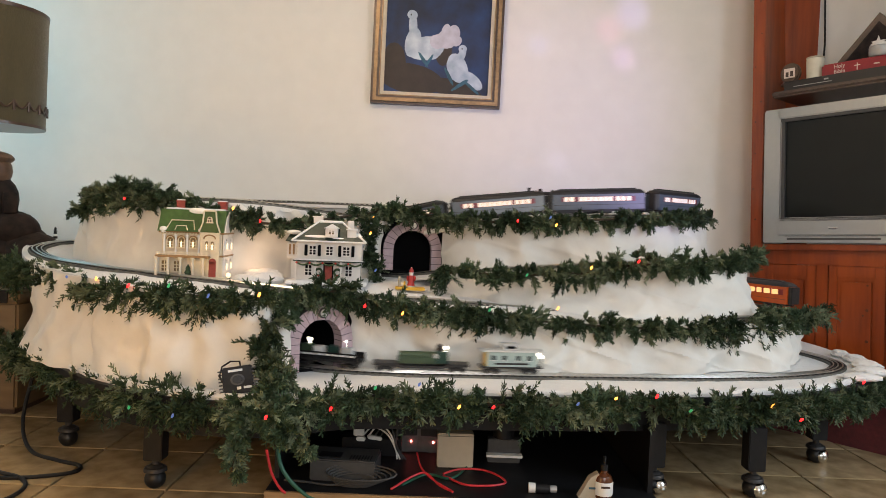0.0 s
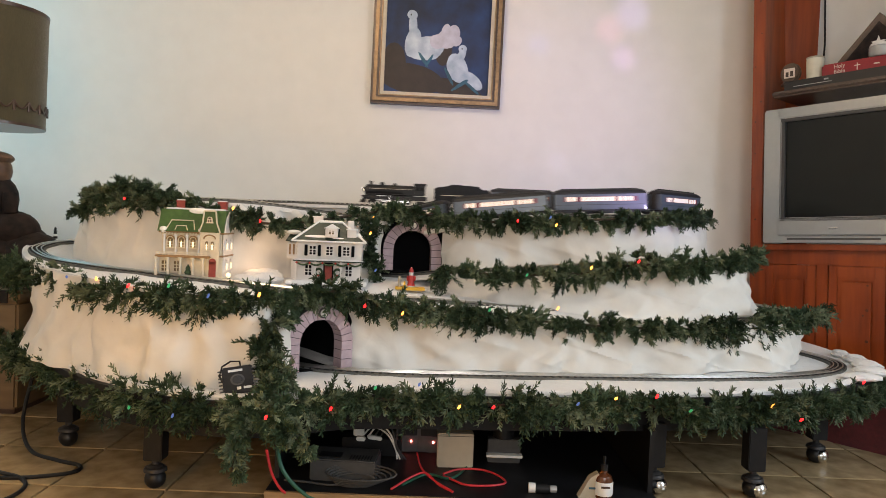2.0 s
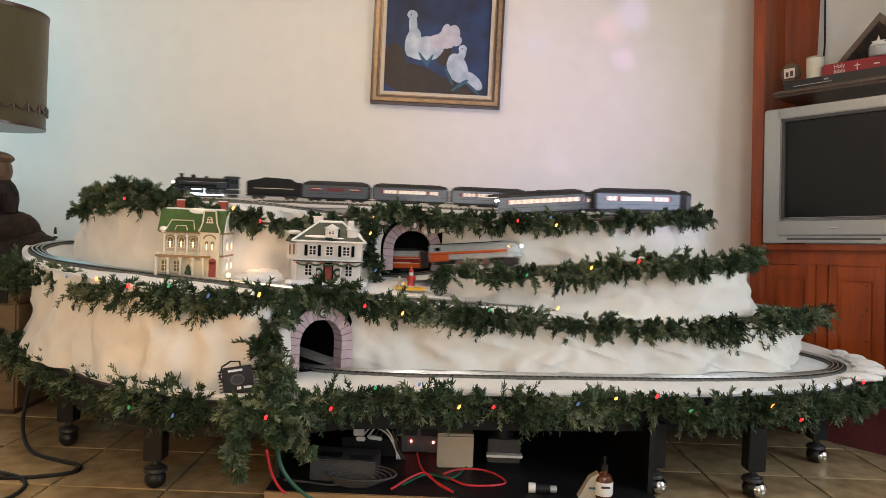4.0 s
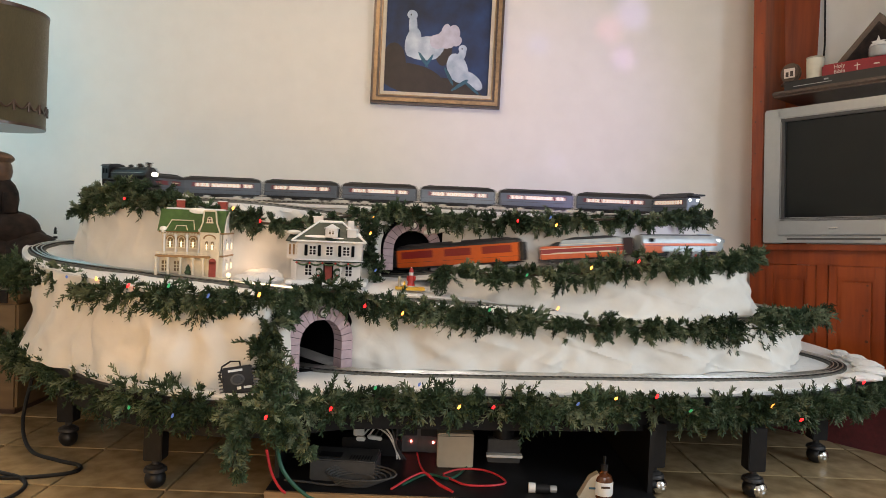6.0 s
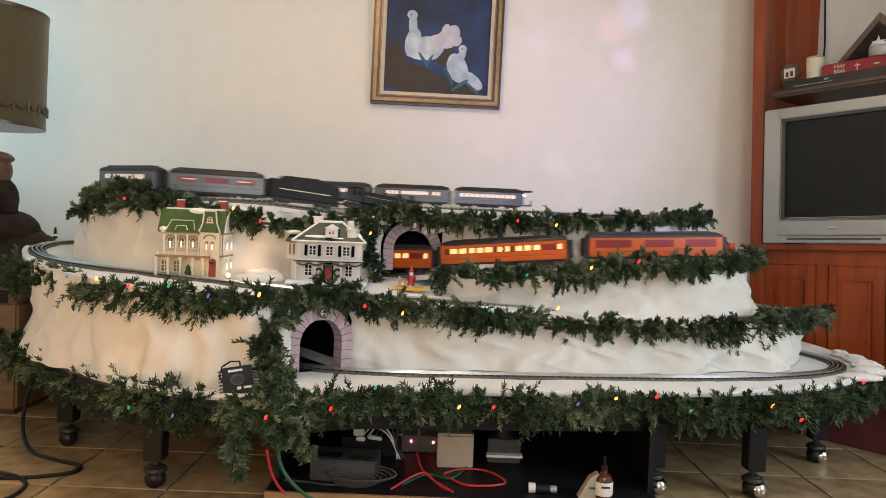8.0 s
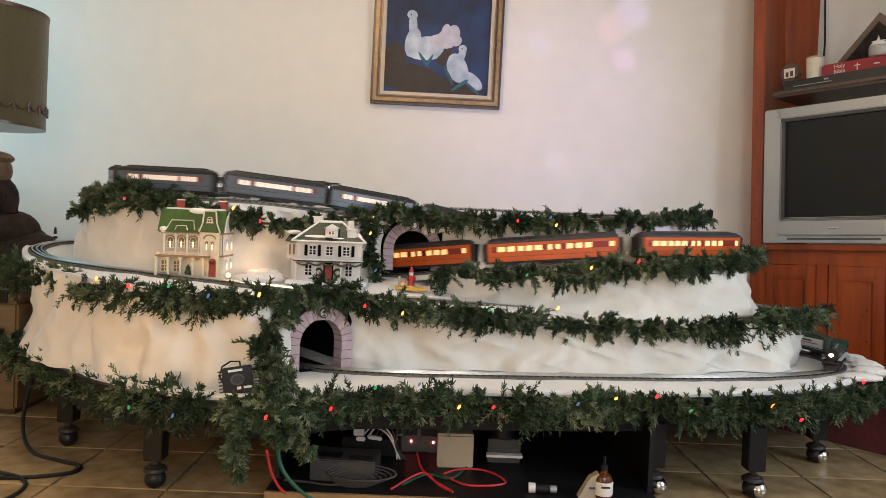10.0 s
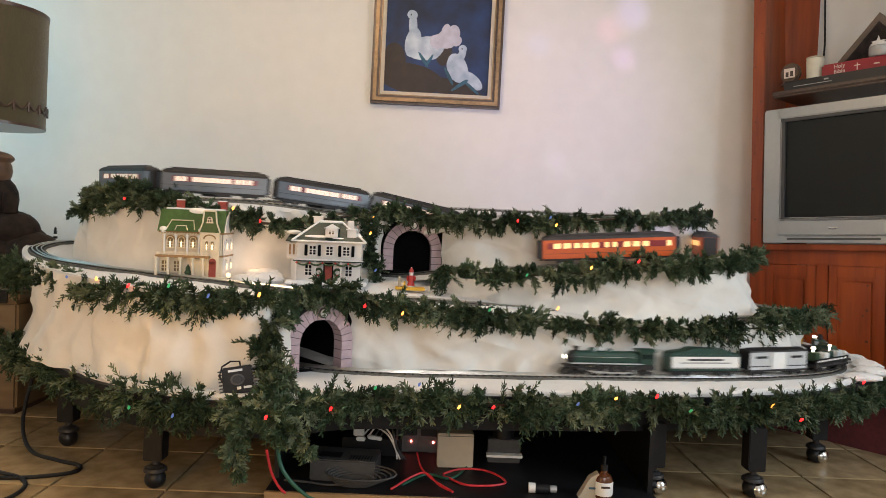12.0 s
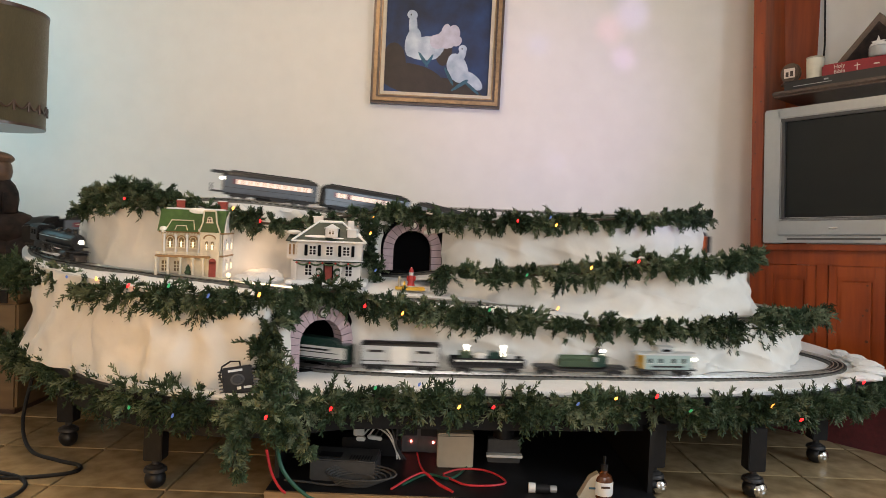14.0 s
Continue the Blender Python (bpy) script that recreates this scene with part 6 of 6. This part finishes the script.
    for px_ in (-0.098, -0.03, 0.062, 0.128):
        part("porch_post", Shape().box((px_, -0.115, 0.049), (0.006, 0.006, 0.070)), M_housewhite, t)
    for wx in (-0.058, 0.088):
        window_part(t, wx, -0.0765, 0.050, 0.022, 0.036, False, frame_mat=M_housewhite, lit=False)
    part("door", Shape().box((0.014, -0.0765, 0.042), (0.026, 0.004, 0.054), 0.001), M_brick, t, "dark red front door")
    part("door_surround", Shape().box((0.014, -0.0755, 0.046), (0.036, 0.003, 0.066), 0.001), M_dark, t)
    for wx in (-0.020, 0.048):
        w = part("wreath", Shape().tube([(wx + 0.012 * math.cos(a), -0.082, 0.044 + 0.012 * math.sin(a)) for a in np.linspace(0, 2 * math.pi, 17)], 0.0042, 7), M_needle, t, "green door wreath")
        part("wreath_bow", Shape().ball((wx, -0.085, 0.031), 0.004, 8), M_red, w)
    part("bench", Shape().box((0.10, -0.118, 0.028), (0.05, 0.012, 0.003)).box((0.08, -0.118, 0.02), (0.003, 0.01, 0.014)).box((0.12, -0.118, 0.02), (0.003, 0.01, 0.014)), M_housewhite, t, "white porch bench")


def santa_toy():
    x, y = -.125, 2.80
    z = z_tier2(x, y) + 0.012
    t = thing("toy_platform", "yellow toy sled base with small posts", "toy", pose(x, y, z, 0, 0, 5))
    part("base", Shape().box((0, 0, 0.004), (0.115, 0.05, 0.010), 0.002), M_yellow, t)
    part("edge", Shape().box((0.02, -0.026, 0.002), (0.075, 0.004, 0.010), 0.001), M_yellow, t)
    part("post", Shape().cyl((-0.042, 0.0, 0.022), 0.005, 0.03, seg=10).ball((-0.042, 0, 0.042), 0.008, 10), M_beige, t)
    part("post", Shape().cyl((-0.022, -0.01, 0.018), 0.004, 0.026, seg=10), M_yellow, t)
    f = Shape().lathe((0, 0, 0), [(0.014, 0), (0.016, 0.006), (0.012, 0.018), (0.0125, 0.034), (0.009, 0.046), (0.0075, 0.050), (0.010, 0.058), (0.008, 0.068), (0.003, 0.076), (0.0005, 0.079)], 18)
    f.ball((0.014, 0, 0.034), 0.006, 10, (0.8, 0.8, 1.8)).ball((-0.014, 0, 0.034), 0.006, 10, (0.8, 0.8, 1.8))
    fig = solid("toy_figurine", f, M_red, "small red and white winter figurine standing on yellow base", "figurine", m=pose(x + 0.004, y - 0.004, z + 0.009))
    fig.data.materials.append(M_white)
    for poly in fig.data.polygons:
        h = poly.center.z
        poly.material_index = 1 if h < 0.006 or 0.046 < h < 0.060 or h > 0.074 else 0


def snow_drifts():
    """Loose heaps of white batting between the houses and inside the curve."""
    for x, y, r, sx in ((-.66, 2.60, .055, 1.5), (-.71, 2.54, .035, 1.2), (-1.36, 2.92, .05, 1.6), (-1.25, 2.82, .04, 1.8), (-.05, 2.86, .03, 2.0), (1.70, 2.80, .055, 1.0), (1.64, 2.67, .050, 1.3), (1.54, 2.56, .040, 1.7), (1.73, 2.93, .055, 0.8), (1.74, 3.06, .050, 0.7)):
        b = bmesh.new()
        bmesh.ops.create_icosphere(b, subdivisions=4, radius=1)
        for v in b.verts:
            k = 1 + 0.20 * noise.noise(v.co * 1.7 + Vector((x * 9, y, 0))) + 0.07 * noise.noise(v.co * 5 + Vector((x, y * 7, 0))) + 0.05 * noise.noise(v.co * 13)
            v.co = Vector((v.co.x * sx, v.co.y, v.co.z * (0.36 if x > 1.4 else 0.62))) * k * r
        base = 0.325 if x > 1.4 else z_tier2(x, y)
        solid("snow_drift", b, M_fluff, "loose heap of fluffy white batting", "snow", group="heaps of batting", m=pose(x, y, base + r * 0.18))


def controller():
    t = thing("train_controller", "black finned train transformer with a knob and cord", "controller", pose(-.560, 1.995, 0.322, -12, -8, 14))
    t.scale = (0.98, 0.98, 0.80)
    part("case", Shape().box((0, 0, 0.048), (0.085, 0.045, 0.096), 0.004), M_black, t)
    for k in range(7):
        z = 0.012 + k * 0.012
        for sg in (1, -1):
            part("fin", Shape().box((sg * 0.047, 0, z), (0.012, 0.042, 0.005), 0.001), M_greyplastic, t)
    part("knob", Shape().cyl((0, -0.028, 0.050), 0.014, 0.012, "y", seg=20, bevel=0.002).box((0, -0.036, 0.056), (0.003, 0.004, 0.012)), M_blackgloss, t)
    part("dial_ring", Shape().cyl((0, -0.0235, 0.050), 0.020, 0.002, "y", seg=24), M_greyplastic, t)
    part("lettering_bar", Shape().box((-0.004, -0.0235, 0.082), (0.04, 0.002, 0.008)), M_silverplastic, t, "pale bar of lettering")
    part("pilot_lamp", Shape().box((0.002, -0.0235, 0.020), (0.012, 0.003, 0.010), 0.001), M_white, t, "small white lamp")
    part("label_bar", Shape().box((0.026, -0.0235, 0.020), (0.022, 0.002, 0.008)), M_silverplastic, t)
    part("cord", Shape().tube([(0.01, 0.0, 0.095), (0.01, -0.004, 0.112), (-0.015, -0.012, 0.116), (-0.04, -0.02, 0.10), (-0.048, -0.028, 0.07), (-0.04, -0.032, 0.045)], 0.003, 8), M_black, t)


def cable(name, label, pts, r, material, category="cable"):
    t = thing(name, label, category)
    line, _ = smooth_line(pts, False, 8)
    part("cord", Shape().tube([tuple(p) for p in line], r, 8), material, t)
    return t


def under_table():
    s = thing("equipment_shelf", "low black shelf with a raw plywood front edge", "shelf")
    part("panel", Shape().box((.09, 2.47, 0.020), (1.16, 0.86, 0.022), 0.002), M_black, s)
    part("front_edge", Shape().box((.09, 2.034, 0.016), (1.16, 0.012, 0.030), 0.001), M_plywood, s, "raw plywood edge")
    # black board added to stand for the dark under the table
    part("shade_backdrop", Shape().box((.09, 2.905, 0.115), (1.16, 0.012, 0.21)), M_black, s)
    for x in (-.48, .66):
        part("end_panel", Shape().box((x, 2.50, 0.115), (0.014, 0.72, 0.21)), M_black, s)
    Z = 0.0315
    p = thing("power_supply", "dark grey power supply box with a vent", "power supply", pose(-.275, 2.19, Z, 0, 0, -3))
    part("case", Shape().box((0, 0, 0.033), (0.20, 0.13, 0.066), 0.004), M_greyplastic, p)
    part("display", Shape().box((-0.045, -0.02, 0.0675), (0.07, 0.05, 0.003), 0.001), M_black, p)
    for k in range(8):
        part("vent_slot", Shape().box((0.02 + k * 0.009, -0.03, 0.0672), (0.004, 0.04, 0.0016)), M_black, p)
    for i, x in enumerate((-.100, -.016)):
        sp = thing("computer_speaker", "small dark desktop speaker with a red light", "speaker", pose(x, 2.46, Z, -6, 0, (8, -6)[i]), "pair of small speakers")
        part("case", Shape().prism([(-0.045, 0), (0.045, 0), (0.04, 0.17), (-0.035, 0.185)], -0.03, 0.04, "y"), M_greyplastic, sp)
        part("grille", Shape().box((0, -0.032, 0.11), (0.066, 0.004, 0.11), 0.002), M_black, sp)
        part("power_light", Shape().cyl((0.012, -0.033, 0.036), 0.0035, 0.006, "y", seg=10), M_led, sp, "red power light")
    bx = thing("beige_box", "plain beige control box", "box", pose(.066, 2.32, Z, 0, 0, 2))
    part("case", Shape().box((0, 0, 0.056), (0.118, 0.055, 0.112), 0.003), M_beige, bx)
    part("lid_seam", Shape().box((0, -0.0278, 0.104), (0.116, 0.001, 0.002)), M_umber, bx)
    rk = thing("terminal_block", "small dark terminal stand with a white ledge", "terminal block", pose(.232, 2.36, Z))
    part("stand", Shape().box((0, 0.02, 0.04), (0.11, 0.04, 0.08), 0.003), M_greyplastic, rk)
    part("ledge", Shape().box((0.0, -0.012, 0.030), (0.12, 0.03, 0.008), 0.001), M_white, rk, "white ledge")
    part("cap", Shape().lathe((0, 0.03, 0.08), [(0.036, 0), (0.036, 0.05), (0.028, 0.062), (0.01, 0.064)], 20), M_black, rk)
    ad = thing("plug_adapter", "white plug adapters with tangled cords", "adapter", pose(-.215, 2.36, Z))
    part("stand", Shape().box((0, 0.05, 0.03), (0.20, 0.06, 0.06), 0.003), M_black, ad)
    part("plug", Shape().box((-0.045, 0.03, 0.083), (0.036, 0.03, 0.034), 0.004), M_white, ad)
    part("plug", Shape().box((0.0, 0.01, 0.066), (0.05, 0.022, 0.012), 0.003, m=pose(0, 0, 0, 0, 12, 20)), M_white, ad)
    part("plug", Shape().box((-0.035, 0.0, 0.064), (0.03, 0.02, 0.014), 0.003), M_white, ad)
    for k in range(4):
        pts = [(-0.03 + 0.02 * k, 0.02, 0.07), (0.0 + 0.025 * k, 0.01, 0.10 + 0.012 * k), (0.05 + 0.012 * k, 0.0, 0.085), (0.085, -0.01, 0.03 + 0.006 * k), (0.09 + .01 * k, -0.02, 0.005)]
        part("cord", Shape().tube([tuple(q) for q in smooth_line(pts, False, 6)[0]], 0.003, 6), M_white if k < 2 else M_greyplastic, ad)
    b = thing("spray_bottle", "amber bottle with a white label and black pump", "bottle", pose(.505, 2.085, Z))
    part("body", Shape().lathe((0, 0, 0), [(0.022, 0), (0.026, 0.004), (0.027, 0.055), (0.022, 0.068), (0.010, 0.076), (0.010, 0.084)], 22), M_bottle, b)
    part("label", Shape().lathe((0, 0, 0), [(0.0272, 0.012), (0.0276, 0.014), (0.0278, 0.050), (0.0272, 0.052)], 22), M_white, b, "white paper label")
    part("lettering_bar", Shape().box((0, -0.0280, 0.040), (0.026, 0.001, 0.006)), M_umber, b)
    part("pump", Shape().cyl((0, 0, 0.092), 0.011, 0.018, seg=14).cyl((0, 0, 0.11), 0.004, 0.03, seg=10), M_black, b)
    b = thing("small_bag", "crumpled white paper bag", "bag", pose(.475, 2.09, Z))
    part("bag", Shape().prism([(-0.045, 0), (0.035, 0), (0.03, 0.05), (0.012, 0.075), (-0.012, 0.06)], -0.014, 0.014, "y"), M_beige, b)
    part("printed_bar", Shape().box((0, -0.0145, 0.03), (0.03, 0.001, 0.006)), M_tealpaint, b)
    b = thing("lying_bottle", "small dark bottle lying on its side", "bottle", pose(.325, 2.10, Z + 0.015, 0, 0, -4))
    part("body", Shape().cyl((0, 0, 0), 0.0148, 0.045, "x", seg=18, bevel=0.003), M_black, b)
    part("cap", Shape().cyl((0.034, 0, 0), 0.011, 0.02, "x", seg=16, bevel=0.002), M_silverplastic, b)
    part("label", Shape().cyl((-0.03, 0, 0), 0.0150, 0.02, "x", seg=18), M_white, b)
    cable("red_wire", "loose red wire on the shelf", [(-0.125, 2.075, Z + .004), (-0.058, 2.155, Z + .02), (-0.029, 2.165, Z + .025), (0.019, 2.115, Z + .006), (0.058, 2.075, Z + .003)], 0.0035, M_redwire)
    cable("red_wire", "loose red wire on the shelf", [(-0.058, 2.275, Z + .05), (-0.038, 2.185, Z + .03), (0.000, 2.135, Z + .014), (0.053, 2.085, Z + .003)], 0.003, M_redwire)
    cable("red_wire", "long red wire looped across the shelf", [(0.029, 2.205, Z + .01), (0.077, 2.245, Z + .012), (0.154, 2.255, Z + .01), (0.206, 2.215, Z + .006), (0.221, 2.165, Z + .004), (0.173, 2.135, Z + .004), (0.096, 2.135, Z + .004), (0.048, 2.185, Z + .004), (0.029, 2.200, Z + .005)], 0.0035, M_redwire)
    cable("red_wire", "thin red wire hanging at the table edge", [(-.475, 1.98, .17), (-.46, 2.0, .09), (-.43, 2.03, .03), (-.38, 2.06, .006), (-.30, 2.08, .004)], 0.004, M_redwire)
    cable("green_wire", "green wire across the shelf", [(-0.096, 2.115, Z + .003), (-0.019, 2.215, Z + .003), (0.048, 2.185, Z + .003), (0.115, 2.315, Z + .003)], 0.004, M_greenwire)
    cable("green_wire", "green cord hanging from the table", [(-.46, 2.03, .22), (-.44, 2.03, .1), (-.36, 2.03, .02), (-.28, 2.02, .006)], 0.006, M_greenwire)
    coil = thing("cable_coil", "loose coil of black cable", "cable")
    for k in range(5):
        a = 0.05 + 0.008 * k
        pts = [(-.235 + a * 1.3 * math.cos(u) + .004 * k, 2.10 + a * 0.45 * math.sin(u), Z + 0.004 + 0.006 * k + 0.012 * (1 + math.sin(u))) for u in np.linspace(0, 2 * math.pi, 19)]
        part("loop", Shape().tube(pts, 0.0028, 6), M_greyplastic, coil)
    cable("black_cord", "black cord across the shelf", [(-0.451, 2.115, Z + .004), (-0.384, 2.105, Z + .004), (-0.298, 2.085, Z + .006), (-0.211, 2.115, Z + .012)], 0.0035, M_greyplastic)
    cable("floor_cord", "thick black power cord looping over the floor", [(-1.44, 2.55, .30), (-1.46, 2.52, .18), (-1.44, 2.45, .07), (-1.36, 2.36, .012), (-1.22, 2.28, .007), (-1.13, 2.24, .007), (-1.12, 2.19, .007), (-1.22, 2.13, .007), (-1.34, 2.11, .007), (-1.5, 2.1, .007)], 0.0065, M_black)
    cable("floor_cord", "black power cord on the floor", [(-1.34, 2.16, .007), (-1.25, 2.12, .007), (-1.20, 2.06, .007), (-1.19, 1.98, .007), (-1.22, 1.9, .007)], 0.0065, M_black)




def all_garlands():
    """Evergreen garlands along the terrace edges, with their fairy lights."""
    garland([(-1.931, 2.95, .305), (-1.534, 2.6, .284), (-1.269, 2.38, .274), (-1.038, 2.18, .272), (-.844, 2.05, .286), (-.669, 1.97, .295), (-.522, 1.9, .298), (-.423, 1.93, .31), (-.281, 2.02, .306), (-.121, 2.06, .306), (.13, 2.1, .292), (.386, 2.12, .294), (.651, 2.15, .294), (.93, 2.2, .289), (1.142, 2.27, .279), (1.36, 2.4, .274), (1.585, 2.58, .263), (1.829, 2.8, .265)], "thick green garland with lights along the table edge", 11, 330, 0.066, 0.15,
            [(-.294, 1.95, .299, "red"), (.163, 2.03, .302, "red"), (.648, 2.08, .34, "red"), (1.13, 2.18, .263, "red"), (1.509, 2.5, .323, "red"), (-1.194, 2.3, .222, "amber"), (.064, 2.03, .298, "amber"), (.528, 2.08, .33, "amber"), (1.039, 2.18, .302, "amber"), (-.053, 2.03, .359, "blue"), (-.732, 1.95, .262, "blue"), (.41, 2.05, .316, "blue"), (-.177, 2.0, .351, "green"), (-.875, 2.0, .267, "green"), (.757, 2.1, .297, "green")])
    garland([(-1.89, 2.95, .579), (-1.51, 2.62, .592), (-1.249, 2.4, .578), (-1.039, 2.24, .567), (-.848, 2.12, .583), (-.699, 2.08, .584), (-.588, 2.1, .583), (-.493, 2.2, .58), (-.369, 2.3, .594), (-.246, 2.36, .561), (-.095, 2.39, .539), (.078, 2.41, .523), (.235, 2.44, .512), (.436, 2.47, .497), (.639, 2.49, .488), (.848, 2.52, .486), (1.083, 2.6, .491), (1.359, 2.74, .515), (1.585, 2.95, .511)], "green garland with lights along the second terrace", 23, 280, 0.062, 0.35,
            [(-.248, 2.3, .547, "red"), (-.953, 2.15, .598, "red"), (-.523, 2.03, .599, "amber"), (-1.099, 2.25, .607, "amber"), (-.125, 2.32, .526, "amber"), (.397, 2.4, .554, "amber"), (-1.235, 2.33, .601, "blue"), (-.666, 2.02, .591, "blue"), (-.791, 2.05, .613, "green"), (.163, 2.36, .544, "green")])
    garland([(-.027, 2.8, .629), (.103, 2.72, .646), (.252, 2.68, .642), (.379, 2.67, .652), (.525, 2.66, .663), (.673, 2.66, .694), (.884, 2.66, .711), (1.103, 2.73, .723), (1.318, 2.95, .76)], "green garland along the third terrace", 37, 260, 0.055, 0.3,
            [(.719, 2.6, .716, "red"), (.546, 2.6, .686, "amber"), (.311, 2.6, .65, "green")])
    garland([(-1.498, 3.0, .891), (-1.292, 2.72, .855), (-1.091, 2.6, .88), (-.894, 2.57, .862), (-.752, 2.58, .820), (-.638, 2.62, .802), (-.486, 2.7, .822), (-.329, 2.82, .852), (-.2, 2.88, .878), (-.061, 2.88, .860), (.077, 2.87, .845), (.259, 2.86, .845), (.486, 2.86, .860), (.714, 2.86, .876), (.961, 2.92, .894), (1.162, 3.1, .911)], "green garland along the top terrace", 41, 230, 0.052, 0.3,
            [(-1.151, 2.55, .871, "red"), (-.669, 2.58, .81, "red"), (.29, 2.8, .85, "red"), (.442, 2.8, .838, "amber"), (-.745, 2.5, .85, "amber"), (.418, 2.8, .868, "blue")])
    garland([(-1.405, 2.78, .815), (-1.375, 2.76, .85), (-1.351, 2.75, .875), (-1.241, 2.7, .888), (-1.125, 2.68, .907), (-1.032, 2.66, .895)], "bushy green garland end on the top terrace", 53, 420, 0.07, 0.2)
    garland([(-.204, 2.95, .878), (-.307, 2.95, .819), (-.325, 2.93, .714), (-.269, 2.88, .614)], "green garland beside the upper tunnel mouth", 59, 420, 0.06, 0.3, [(-.286, 2.85, .838, "amber"), (-.295, 2.85, .776, "amber"), (-.264, 2.8, .631, "blue")])
    garland([(-.039, 2.98, .866), (.045, 3.00, .810), (.075, 3.01, .750), (.085, 3.01, .715)], "green garland hanging beside the upper tunnel mouth", 61, 330, 0.045, 0.3, [(.087, 2.97, .730, "green")])
    garland([(-.397, 2.31, .590), (-.480, 2.22, .555), (-.514, 2.12, .477), (-.493, 2.08, .4), (-.444, 2.02, .348)], "green garland beside the lower tunnel mouth", 67, 360, 0.065, 0.4)
    garland([(-.482, 1.88, .318), (-.512, 1.86, .262), (-.525, 1.85, .204), (-.530, 1.85, .140)], "loose garland end hanging below the table", 71, 300, 0.042, 0.9)
    garland([(-.448, 1.9, .344), (-.423, 1.87, .292), (-.375, 1.86, .251), (-.336, 1.86, .208)], "loose garland end drooping off the table", 73, 330, 0.045, 0.8)
    garland([(-.441, 2.0, .385), (-.453, 1.92, .355), (-.456, 1.88, .303), (-.407, 1.87, .262)], "tangled garland bundle at the table edge", 79, 360, 0.055, 0.5, [(-.437, 1.8, .31, "red")])


room()
layout_table()
terraces()
railway_track(TOP, "three-rail toy track along the top terrace", 0.0, S_DIP + 0.1)
railway_track(MID, "three-rail toy track on the middle terraces", 0.0, L_MID)
railway_track(LOW, "three-rail toy track on the lowest terrace", 0.0, L_LOW)
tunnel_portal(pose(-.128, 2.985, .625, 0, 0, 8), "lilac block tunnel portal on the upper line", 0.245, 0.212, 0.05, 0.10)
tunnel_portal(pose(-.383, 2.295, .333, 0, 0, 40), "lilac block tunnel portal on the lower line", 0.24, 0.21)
painting()
lamp_and_figure()
wall_unit()
red_step()
green_house()
white_house()
santa_toy()
controller()
snow_drifts()
under_table()
all_garlands()
floor_tiles()
TOP_TRAIN, MID_TRAIN, LOW_TRAIN = trains()


def motions():
    run_train(TOP_RUN, TOP_TRAIN, CLOCK_TOP, False, TOP_START)
    run_train(MID_RUN, MID_TRAIN, CLOCK_MID, False)
    run_train(LOW, LOW_TRAIN, CLOCK_LOW)


motions()
